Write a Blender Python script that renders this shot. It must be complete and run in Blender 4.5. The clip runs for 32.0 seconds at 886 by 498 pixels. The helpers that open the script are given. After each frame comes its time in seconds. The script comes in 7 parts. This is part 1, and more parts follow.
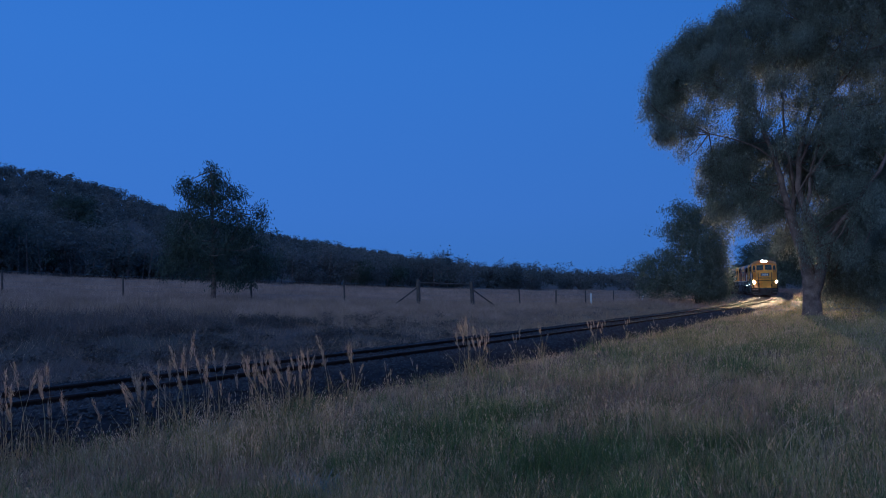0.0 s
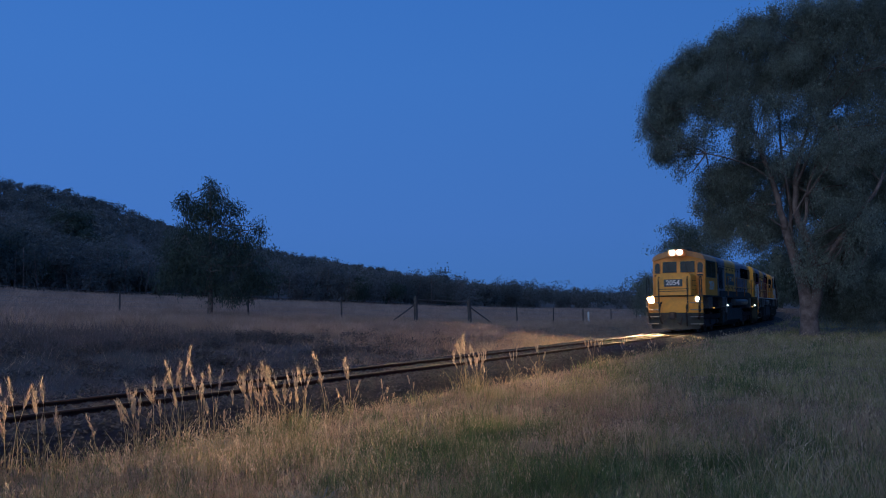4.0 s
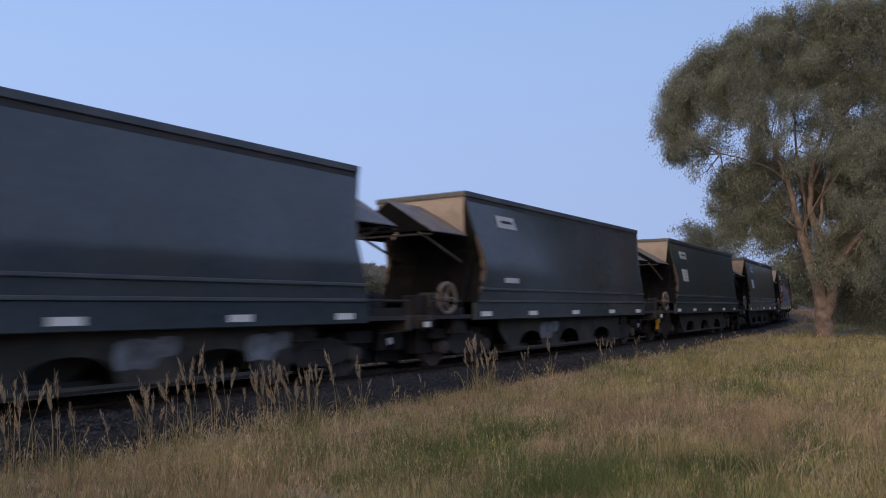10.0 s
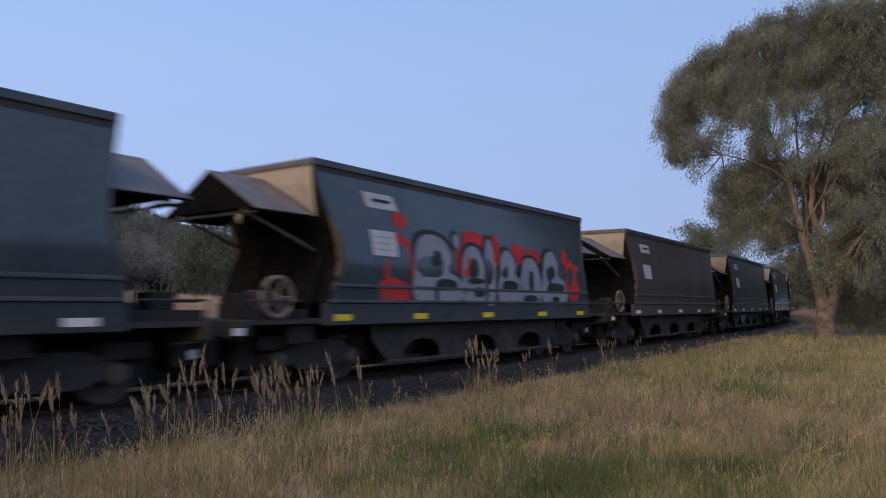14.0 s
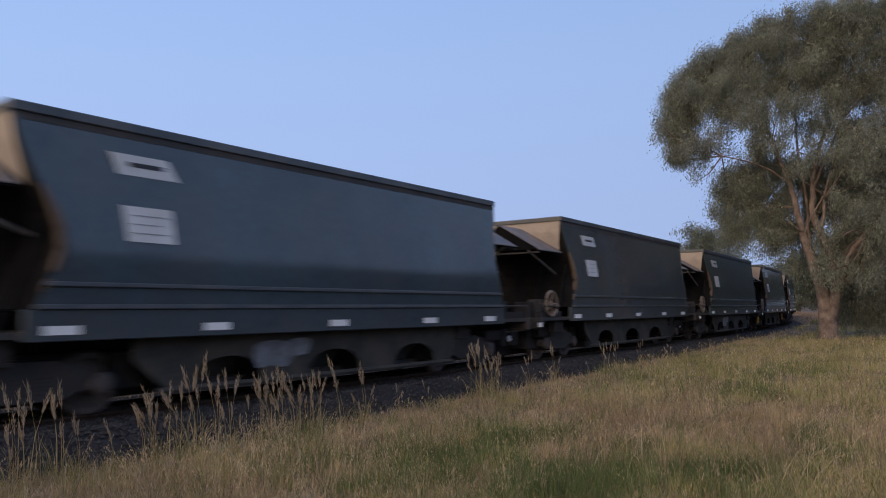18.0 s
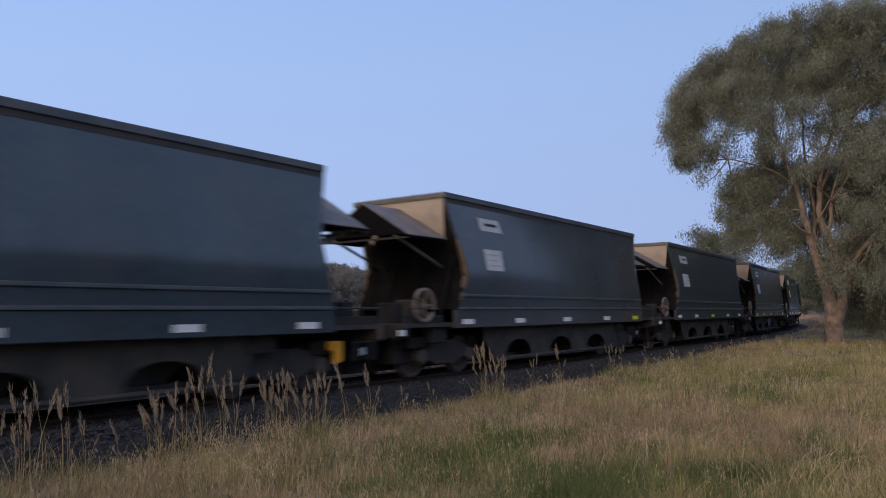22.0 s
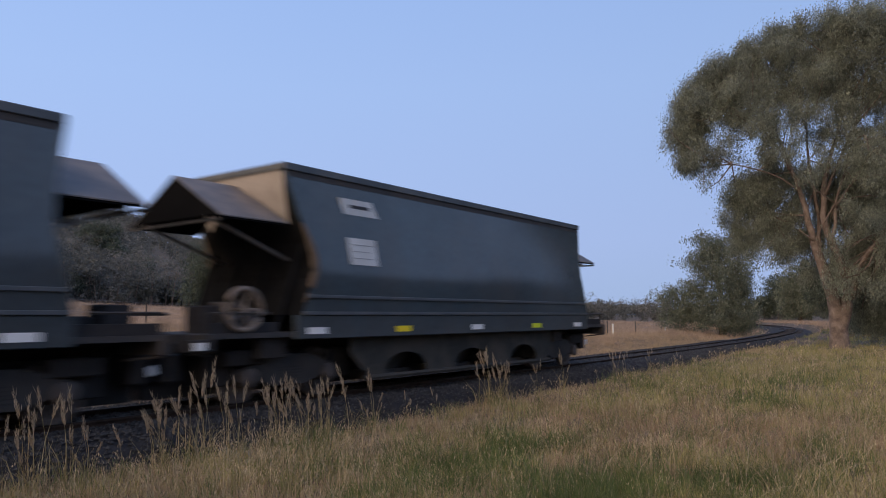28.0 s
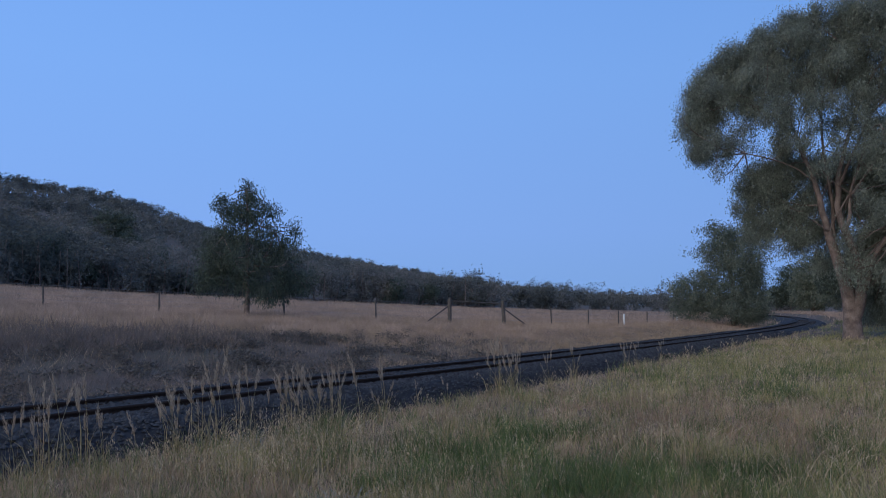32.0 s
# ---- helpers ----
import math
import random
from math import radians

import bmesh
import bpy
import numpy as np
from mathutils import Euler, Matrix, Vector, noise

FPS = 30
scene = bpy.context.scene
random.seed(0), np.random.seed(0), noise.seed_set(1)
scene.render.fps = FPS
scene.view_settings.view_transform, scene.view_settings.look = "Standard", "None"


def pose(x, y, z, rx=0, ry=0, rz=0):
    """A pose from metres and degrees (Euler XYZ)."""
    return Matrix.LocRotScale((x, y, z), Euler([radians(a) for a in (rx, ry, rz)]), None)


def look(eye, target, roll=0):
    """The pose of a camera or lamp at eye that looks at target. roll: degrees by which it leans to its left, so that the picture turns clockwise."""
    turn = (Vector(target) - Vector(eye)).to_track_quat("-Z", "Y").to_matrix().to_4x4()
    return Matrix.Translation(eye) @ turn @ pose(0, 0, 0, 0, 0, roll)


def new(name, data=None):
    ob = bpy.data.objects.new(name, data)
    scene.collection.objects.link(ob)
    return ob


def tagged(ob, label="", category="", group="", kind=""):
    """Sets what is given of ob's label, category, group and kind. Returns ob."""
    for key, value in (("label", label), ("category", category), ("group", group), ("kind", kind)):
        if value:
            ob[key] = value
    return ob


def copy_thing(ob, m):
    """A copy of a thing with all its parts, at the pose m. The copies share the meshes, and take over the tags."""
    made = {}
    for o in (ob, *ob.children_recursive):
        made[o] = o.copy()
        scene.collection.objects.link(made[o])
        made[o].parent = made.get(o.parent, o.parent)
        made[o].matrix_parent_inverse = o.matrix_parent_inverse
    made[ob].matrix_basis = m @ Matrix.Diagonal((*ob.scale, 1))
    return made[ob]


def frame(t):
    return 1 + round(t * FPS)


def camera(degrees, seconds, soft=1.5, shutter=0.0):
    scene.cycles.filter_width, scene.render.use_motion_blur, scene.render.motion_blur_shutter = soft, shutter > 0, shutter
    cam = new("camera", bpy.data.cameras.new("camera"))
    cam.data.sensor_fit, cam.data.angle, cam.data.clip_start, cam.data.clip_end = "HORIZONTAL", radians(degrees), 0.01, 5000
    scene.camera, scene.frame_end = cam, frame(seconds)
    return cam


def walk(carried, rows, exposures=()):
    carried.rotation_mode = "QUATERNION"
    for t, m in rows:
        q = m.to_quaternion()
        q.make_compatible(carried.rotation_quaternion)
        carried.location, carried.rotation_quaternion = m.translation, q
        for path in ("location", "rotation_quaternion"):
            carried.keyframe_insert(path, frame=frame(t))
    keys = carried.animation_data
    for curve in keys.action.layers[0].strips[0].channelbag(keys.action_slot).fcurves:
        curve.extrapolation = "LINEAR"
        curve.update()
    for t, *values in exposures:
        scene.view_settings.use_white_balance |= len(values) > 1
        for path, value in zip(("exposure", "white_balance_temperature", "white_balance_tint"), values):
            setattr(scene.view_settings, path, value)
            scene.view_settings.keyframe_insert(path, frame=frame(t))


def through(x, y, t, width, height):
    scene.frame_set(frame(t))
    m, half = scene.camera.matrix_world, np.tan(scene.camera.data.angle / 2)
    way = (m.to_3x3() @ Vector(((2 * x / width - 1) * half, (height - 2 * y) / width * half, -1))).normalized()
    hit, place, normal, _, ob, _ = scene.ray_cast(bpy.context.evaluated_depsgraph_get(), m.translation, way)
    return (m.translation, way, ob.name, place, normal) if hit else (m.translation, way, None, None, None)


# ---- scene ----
# World: x runs along the railway towards the far curve, y across it away from the camera, z = 0 on the rail heads.
EYE = (0.0, 0.0, 1.344)
TURN = 37.83


def view(yaw, pitch, roll):
    return pose(*EYE, 90 + pitch, 0, TURN - yaw - 90) @ pose(0, 0, 0, 0, 0, -roll)


cam = camera(62.0, 32.0, soft=1.0, shutter=0.5)
HELD = [
    (0, 2.45, 3.10, 0.86), (0.5, 2.56, 3.22, 0.85), (1, 2.65, 3.36, 0.81), (1.5, 2.68, 3.53, 0.75), (2, 2.65, 3.73, 0.67),
    (2.5, 2.62, 3.95, 0.60), (3, 2.62, 4.17, 0.53), (3.5, 2.67, 4.35, 0.48), (5.5, 2.43, 4.67, 0.34), (6, 2.22, 4.69, 0.33),
    (6.5, 2.06, 4.70, 0.32), (7, 1.97, 4.67, 0.30), (7.5, 1.90, 4.62, 0.28), (8, 1.87, 4.56, 0.25), (8.5, 1.84, 4.52, 0.21),
    (9, 1.80, 4.45, 0.16), (9.5, 1.76, 4.39, 0.11), (10, 1.71, 4.38, 0.07), (10.5, 1.67, 4.40, 0.04), (11, 1.64, 4.47, 0.02),
    (11.5, 1.64, 4.53, 0.01), (12, 1.66, 4.56, 0.03), (12.5, 1.69, 4.54, 0.05), (13, 1.70, 4.49, 0.07), (13.5, 1.68, 4.46, 0.08),
    (14, 1.62, 4.46, 0.08), (14.5, 1.56, 4.49, 0.09), (16.5, 1.47, 4.73, 0.46), (17, 1.52, 4.76, 0.52), (17.5, 1.56, 4.75, 0.57),
    (18, 1.54, 4.79, 0.61), (18.5, 1.49, 4.81, 0.62), (19, 1.44, 4.84, 0.60), (19.5, 1.36, 4.88, 0.54), (20, 1.26, 4.88, 0.50),
    (20.5, 1.16, 4.98, 0.47), (21, 1.11, 5.06, 0.46), (21.5, 1.10, 5.02, 0.44), (22, 1.12, 4.96, 0.40), (22.5, 1.15, 4.95, 0.38),
    (23, 1.16, 5.01, 0.37), (23.5, 1.16, 5.14, 0.38), (24, 1.16, 5.26, 0.39), (24.5, 1.17, 5.33, 0.38), (25, 1.18, 5.29, 0.33),
    (25.5, 1.16, 5.27, 0.27), (27.5, 0.90, 5.33, 0.33), (28, 0.86, 5.37, 0.38), (28.5, 0.83, 5.37, 0.40), (29, 0.85, 5.29, 0.36),
    (29.5, 0.90, 5.21, 0.31), (30, 0.85, 5.16, 0.27), (30.5, 0.69, 5.05, 0.24), (31, 0.41, 4.91, 0.21), (31.5, 0.18, 4.75, 0.19),
    (32, 0.00, 4.56, 0.17)]
EXPOSURES = [(0, -1.65, 3650, 5), (2.2, -1.68, 3700, 5), (3.5, -1.72, 3800, 5), (5.5, -1.3, 4300, 5), (6.2, -1.1, 4500, 6), (7, -0.22, 5300, 8), (8, -0.05, 6000, 9), (9, 0.04, 6800, 10), (28.1, 0.04, 6800, 10), (29.0, -0.05, 6100, 8), (30, -0.33, 5240, 4.2), (32, -0.37, 5080, 3.2)]
walk(cam, [(t, view(a, b, c)) for t, a, b, c in HELD], EXPOSURES)

# ---- world and sun: clear dusk, the glow of the set sun low behind the camera's shoulder
SUN_AZ = 165.0
world = bpy.data.worlds.new("dusk_sky")
scene.world = world
world.use_nodes = True
wn, wl = world.node_tree.nodes, world.node_tree.links
sky = wn.new("ShaderNodeTexSky")
sky.sky_type, sky.sun_disc = "NISHITA", False
sky.sun_elevation, sky.sun_rotation = radians(-2.5), radians(90 - SUN_AZ)
sky.ozone_density = 4.0
where = wn.new("ShaderNodeTexCoord")
split = wn.new("ShaderNodeSeparateXYZ")
wl.new(where.outputs["Generated"], split.inputs[0])
height = wn.new("ShaderNodeValToRGB")
stops = height.color_ramp.elements
stops[0].position, stops[0].color = 0.0, (0.345, 0.47, 0.74, 1)
stops[1].position, stops[1].color = 1.0, (0.20, 0.33, 0.72, 1)
for at_, col in ((0.10, (0.357, 0.488, 0.82, 1)), (0.30, (0.332, 0.491, 0.85, 1)), (0.55, (0.268, 0.435, 0.83, 1))):
    e_ = stops.new(at_)
    e_.color = col
wl.new(split.outputs[2], height.inputs[0])
# the afterglow: warmer and brighter towards the set sun
to_sun = wn.new("ShaderNodeVectorMath")
to_sun.operation = "DOT_PRODUCT"
to_sun.inputs[1].default_value = (math.cos(radians(SUN_AZ)), math.sin(radians(SUN_AZ)), 0.0)
wl.new(where.outputs["Generated"], to_sun.inputs[0])
glow_f = wn.new("ShaderNodeMapRange")
glow_f.interpolation_type = "SMOOTHSTEP"
glow_f.inputs[1].default_value, glow_f.inputs[2].default_value = 0.25, 1.0
wl.new(to_sun.outputs["Value"], glow_f.inputs[0])
glow_m = wn.new("ShaderNodeMix")
glow_m.data_type = "RGBA"
glow_m.inputs[7].default_value = (1.15, 0.85, 0.62, 1)
wl.new(glow_f.outputs[0], glow_m.inputs[0])
wl.new(height.outputs[0], glow_m.inputs[6])
both = wn.new("ShaderNodeMix")
both.data_type, both.blend_type = "RGBA", "ADD"
both.inputs[0].default_value = 0.05
# the sky over the hill is a shade brighter than over the road
to_hill = wn.new("ShaderNodeVectorMath")
to_hill.operation = "DOT_PRODUCT"
to_hill.inputs[1].default_value = (math.cos(radians(105)), math.sin(radians(105)), 0.0)
wl.new(where.outputs["Generated"], to_hill.inputs[0])
hill_f = wn.new("ShaderNodeMapRange")
hill_f.inputs[1].default_value, hill_f.inputs[2].default_value, hill_f.inputs[3].default_value, hill_f.inputs[4].default_value = -0.2, 1.0, 0.95, 1.11
wl.new(to_hill.outputs["Value"], hill_f.inputs[0])
hill_m = wn.new("ShaderNodeMix")
hill_m.data_type, hill_m.blend_type = "RGBA", "MULTIPLY"
hill_m.inputs[0].default_value = 1.0
wl.new(glow_m.outputs[2], hill_m.inputs[6])
wl.new(hill_f.outputs[0], hill_m.inputs[7])
wl.new(hill_m.outputs[2], both.inputs[6])
wl.new(sky.outputs[0], both.inputs[7])
wl.new(both.outputs[2], wn["Background"].inputs["Color"])
wn["Background"].inputs["Strength"].default_value = 1.0
lamp = bpy.data.lights.new("sun", "SUN")
lamp.energy, lamp.angle, lamp.color = 1.55, radians(70), (1.0, 0.80, 0.60)
sun = new("sun", lamp)
sun.matrix_basis = look((0, 0, 60), (-60 * math.cos(radians(SUN_AZ + 18)), -60 * math.sin(radians(SUN_AZ + 18)), 60 - 60 * math.tan(radians(26))))

# ---- materials


def material(name, base, rough=0.7, metal=0.0, var=0.25, scale=3.0, fine=40.0, bump=0.15, dirt=None, dirty=0.0, spread=None, by="object", glow=0.0, spec=0.5, dirt_scale=2.0):
    """A surface with variation at two scales; dirt: a second colour in blotches; spread: a second base colour reached at random per object or island."""
    m = bpy.data.materials.new(name)
    m.use_nodes = True
    nt = m.node_tree
    ns, ln = nt.nodes, nt.links
    b = ns["Principled BSDF"]
    b.inputs["Roughness"].default_value, b.inputs["Metallic"].default_value = rough, metal
    b.inputs["Specular IOR Level"].default_value = spec
    co = ns.new("ShaderNodeTexCoord")
    n1, n2 = ns.new("ShaderNodeTexNoise"), ns.new("ShaderNodeTexNoise")
    for n, s, d in ((n1, scale, 5), (n2, fine, 3)):
        n.inputs["Scale"].default_value, n.inputs["Detail"].default_value = s, d
        ln.new(co.outputs["Object"], n.inputs["Vector"])
    add = ns.new("ShaderNodeMath")
    add.operation = "MULTIPLY_ADD"
    ln.new(n1.outputs["Fac"], add.inputs[0])
    add.inputs[1].default_value = 0.65
    part2 = ns.new("ShaderNodeMath")
    part2.operation = "MULTIPLY"
    ln.new(n2.outputs["Fac"], part2.inputs[0])
    part2.inputs[1].default_value = 0.35
    ln.new(part2.outputs[0], add.inputs[2])
    ramp = ns.new("ShaderNodeMapRange")
    ramp.inputs[1].default_value, ramp.inputs[2].default_value = 0.3, 0.7
    ramp.inputs[3].default_value, ramp.inputs[4].default_value = 1 - var, 1 + var
    ln.new(add.outputs[0], ramp.inputs[0])
    mul = ns.new("ShaderNodeMix")
    mul.data_type, mul.blend_type = "RGBA", "MULTIPLY"
    mul.inputs[0].default_value = 1.0
    mul.inputs[6].default_value = (*base, 1)
    ln.new(ramp.outputs[0], mul.inputs[7])
    if spread:
        geo = ns.new("ShaderNodeNewGeometry") if by == "island" else ns.new("ShaderNodeObjectInfo")
        mx = ns.new("ShaderNodeMix")
        mx.data_type = "RGBA"
        mx.inputs[6].default_value, mx.inputs[7].default_value = (*base, 1), (*spread, 1)
        ln.new(geo.outputs["Random Per Island" if by == "island" else "Random"], mx.inputs[0])
        ln.new(mx.outputs[2], mul.inputs[6])
    out = mul.outputs[2]
    if dirt:
        n3 = ns.new("ShaderNodeTexNoise")
        n3.inputs["Scale"].default_value, n3.inputs["Detail"].default_value, n3.inputs["Roughness"].default_value = dirt_scale, 6, 0.65
        ln.new(co.outputs["Object"], n3.inputs["Vector"])
        r3 = ns.new("ShaderNodeMapRange")
        r3.inputs[1].default_value, r3.inputs[2].default_value, r3.inputs[3].default_value, r3.inputs[4].default_value = 0.42, 0.68, 0.0, dirty
        ln.new(n3.outputs["Fac"], r3.inputs[0])
        mx = ns.new("ShaderNodeMix")
        mx.data_type = "RGBA"
        ln.new(r3.outputs[0], mx.inputs[0])
        ln.new(out, mx.inputs[6])
        mx.inputs[7].default_value = (*dirt, 1)
        out = mx.outputs[2]
    ln.new(out, b.inputs["Base Color"])
    if bump:
        bp = ns.new("ShaderNodeBump")
        bp.inputs["Strength"].default_value, bp.inputs["Distance"].default_value = bump, 0.02
        ln.new(add.outputs[0], bp.inputs["Height"])
        ln.new(bp.outputs[0], b.inputs["Normal"])
    if glow:
        b.inputs["Emission Color"].default_value = (*base, 1)
        b.inputs["Emission Strength"].default_value = glow
    return m


def leaf_material(name, dark, light, through=0.25, rough=0.6, dirt=None, dirty=0.0, dirt_scale=0.3):
    """Leaves and grass: colour at random per island, a little light shining through."""
    m = material(name, dark, rough=rough, var=0.42, scale=1.3, fine=7.0, bump=0, spread=light, by="island", spec=0.25, dirt=dirt, dirty=dirty, dirt_scale=dirt_scale)
    nt = m.node_tree
    b, out = nt.nodes["Principled BSDF"], nt.nodes["Material Output"]
    tr, mix = nt.nodes.new("ShaderNodeBsdfTranslucent"), nt.nodes.new("ShaderNodeMixShader")
    nt.links.new(b.inputs["Base Color"].links[0].from_socket, tr.inputs["Color"])
    mix.inputs[0].default_value = through
    nt.links.new(b.outputs[0], mix.inputs[1])
    nt.links.new(tr.outputs[0], mix.inputs[2])
    nt.links.new(mix.outputs[0], out.inputs["Surface"])
    return m


M_GROUND = material("dry_soil_and_litter", (0.125, 0.09, 0.065), 0.95, var=0.4, scale=0.35, fine=6, bump=0.6, dirt=(0.09, 0.082, 0.045), dirty=0.8, dirt_scale=0.25)
M_BALLAST = material("basalt_ballast", (0.034, 0.034, 0.036), 0.9, var=0.45, scale=3, fine=30, bump=0.9, dirt=(0.042, 0.036, 0.03), dirty=0.5, spec=0.2)
M_STONE = material("ballast_stone", (0.024, 0.024, 0.025), 0.9, var=0.3, scale=8, fine=60, spread=(0.075, 0.072, 0.07), by="island", spec=0.2)
M_RAIL = material("rail_steel_side", (0.045, 0.032, 0.026), 0.95, 0.0, var=0.4, scale=5, fine=50, spec=0.1)
M_RAILTOP = material("polished_rail_head", (0.05, 0.048, 0.047), 0.75, 1.0, var=0.1, bump=0.02)
M_SLEEPER = material("weathered_timber", (0.06, 0.052, 0.046), 0.95, var=0.4, scale=6, fine=45, bump=0.5, spread=(0.035, 0.031, 0.029), spec=0.2)
M_POST = material("grey_fence_timber", (0.10, 0.088, 0.078), 0.9, var=0.4, scale=6, fine=50, bump=0.5)
M_WHITEPOST = material("white_painted_post", (0.75, 0.75, 0.72), 0.6, var=0.1)
M_WIRE = material("galvanised_wire", (0.3, 0.3, 0.3), 0.5, 0.8, var=0.2)
M_BARK = material("smooth_gum_bark", (0.215, 0.17, 0.148), 0.9, var=0.5, scale=3.2, fine=26, bump=1.0, dirt=(0.085, 0.062, 0.052), dirty=0.95, dirt_scale=2.6)
M_BARKD = material("dark_bark", (0.13, 0.10, 0.08), 0.9, var=0.4, scale=2, fine=22, bump=0.5)
M_LEAF = leaf_material("gum_leaves", (0.148, 0.17, 0.138), (0.325, 0.35, 0.282), 0.36)
M_LEAF2 = leaf_material("dark_gum_leaves", (0.055, 0.072, 0.056), (0.12, 0.142, 0.10))
M_WOODS = leaf_material("hillside_foliage", (0.16, 0.16, 0.145), (0.245, 0.235, 0.212), rough=0.95, dirt=(0.05, 0.066, 0.06), dirty=0.95, dirt_scale=0.06)
M_LEAF3 = leaf_material("olive_gum_leaves", (0.115, 0.137, 0.1), (0.235, 0.252, 0.185))
M_STRAW = leaf_material("dry_grass", (0.33, 0.235, 0.14), (0.58, 0.43, 0.265))
M_PALE = leaf_material("pale_seeding_stems", (0.36, 0.27, 0.16), (0.64, 0.52, 0.33))
M_PLUME = leaf_material("seed_plumes", (0.36, 0.28, 0.195), (0.60, 0.49, 0.35), 0.55)
M_REED = leaf_material("reed_stems", (0.20, 0.18, 0.075), (0.46, 0.36, 0.19))
M_RUST = leaf_material("reddish_dry_grass", (0.335, 0.215, 0.132), (0.55, 0.385, 0.25))
M_GREEN = leaf_material("green_grass", (0.088, 0.13, 0.042), (0.215, 0.245, 0.09), 0.35)
M_OLIVE = leaf_material("olive_grass", (0.285, 0.258, 0.095), (0.505, 0.435, 0.195), 0.3)
M_SCRUB = leaf_material("grey_weeds", (0.13, 0.108, 0.092), (0.27, 0.215, 0.175))
M_SHRUB = leaf_material("grey_green_shrub", (0.075, 0.072, 0.062), (0.175, 0.148, 0.122))
M_SILVER = leaf_material("silvery_weed", (0.25, 0.27, 0.24), (0.42, 0.43, 0.40))
M_PADDOCK = leaf_material("paddock_grass", (0.44, 0.31, 0.22), (0.66, 0.50, 0.37), dirt=(0.21, 0.165, 0.12), dirty=0.8, dirt_scale=0.4)
M_HOPPER = material("hopper_slate_paint", (0.042, 0.067, 0.082), 0.15, spec=0.62, var=0.32, scale=0.55, fine=9, bump=0.04, dirt=(0.085, 0.079, 0.074), dirty=0.45, dirt_scale=0.7, spread=(0.058, 0.072, 0.082))
M_HOPBROWN = material("hopper_rusty_brown_paint", (0.072, 0.064, 0.062), 0.4, spec=0.4, var=0.35, scale=0.6, fine=9, bump=0.04, dirt=(0.13, 0.095, 0.078), dirty=0.6, dirt_scale=0.8)
M_RIM = material("worn_rim_and_lit_rib_paint", (0.066, 0.078, 0.088), 0.45, var=0.25, scale=2, fine=20, dirt=(0.13, 0.115, 0.10), dirty=0.4)
M_HOPDARK = material("grimy_underframe", (0.038, 0.037, 0.037), 0.8, var=0.35, scale=3, fine=30, dirt=(0.085, 0.06, 0.045), dirty=0.5)
M_SKIRT = material("dusty_grey_skirt", (0.055, 0.056, 0.052), 0.85, var=0.3, scale=2, fine=20, dirt=(0.11, 0.085, 0.065), dirty=0.5, spec=0.2)
M_AMBER = material("grimy_amber_grille", (0.17, 0.095, 0.02), 0.8, var=0.3)
M_GUARD = material("orange_guard_paint", (0.80, 0.36, 0.02), 0.5, var=0.15)
# Dark end steel, blackened further to hold the shade under the hoods.
M_ENDSHADE = material("dark_steel_with_shade", (0.014, 0.0138, 0.0142), 0.95, var=0.4, scale=2, fine=15, spec=0.05)
M_DUST = material("dusty_slope_sheet", (0.48, 0.425, 0.385), 0.8, var=0.25, scale=2, fine=25, dirt=(0.25, 0.21, 0.18), dirty=0.6)
M_HOOD = material("dusty_hood_sheet", (0.145, 0.132, 0.128), 0.7, var=0.2, scale=2, fine=25, dirt=(0.30, 0.23, 0.17), dirty=0.4)
M_STEEL = material("worn_steel", (0.28, 0.27, 0.26), 0.5, 0.7, var=0.3, scale=6, fine=40)
M_EDGE = material("worn_tan_flange", (0.17, 0.125, 0.088), 0.8, var=0.4, scale=1.5, fine=12, spread=(0.10, 0.08, 0.065), dirt=(0.12, 0.08, 0.06), dirty=0.5, spec=0.2)
M_PALESTEEL = material("worn_brown_steel", (0.23, 0.185, 0.15), 0.75, 0.2, var=0.35, scale=5, fine=30)
M_WHEEL = material("wheel_steel", (0.11, 0.09, 0.08), 0.6, 0.4, var=0.35, scale=6, fine=30)
M_WHITE = material("white_reflector", (0.80, 0.80, 0.78), 0.4, var=0.08, bump=0)
M_LIME = material("lime_yellow_reflector", (0.72, 0.80, 0.03), 0.4, var=0.08, bump=0)
M_YELREF = material("yellow_reflector", (0.85, 0.66, 0.02), 0.4, var=0.08, bump=0)
M_PLATE = material("white_stencil_panel", (0.62, 0.63, 0.62), 0.55, var=0.12, scale=4, dirt=(0.35, 0.33, 0.30), dirty=0.4)
M_FADED = material("faded_lettering", (0.30, 0.31, 0.32), 0.7, var=0.1, bump=0)
M_INK = material("black_lettering", (0.03, 0.03, 0.035), 0.7, var=0.1, bump=0)
M_YELLOW = material("locomotive_yellow", (0.92, 0.475, 0.03), 0.4, var=0.12, scale=1.5, fine=20, bump=0.03, dirt=(0.40, 0.22, 0.06), dirty=0.6, dirt_scale=1.4)
M_MAROON = material("locomotive_maroon", (0.15, 0.012, 0.03), 0.6, var=0.2, scale=1.5, fine=20, bump=0.03, dirt=(0.10, 0.045, 0.04), dirty=0.45, spec=0.3)
M_GREY = material("locomotive_grey", (0.29, 0.265, 0.31), 0.5, var=0.25, scale=1.1, fine=12, bump=0.05, dirt=(0.10, 0.08, 0.075), dirty=0.75, dirt_scale=1.3)
M_FRAME = material("locomotive_frame_grey", (0.044, 0.053, 0.055), 0.65, var=0.4, scale=1.6, fine=18, dirt=(0.085, 0.07, 0.058), dirty=0.55, spec=0.3)
M_BLACK = material("black_running_gear", (0.038, 0.036, 0.036), 0.85, var=0.35, scale=4, fine=30, dirt=(0.055, 0.042, 0.034), dirty=0.4, spec=0.12)
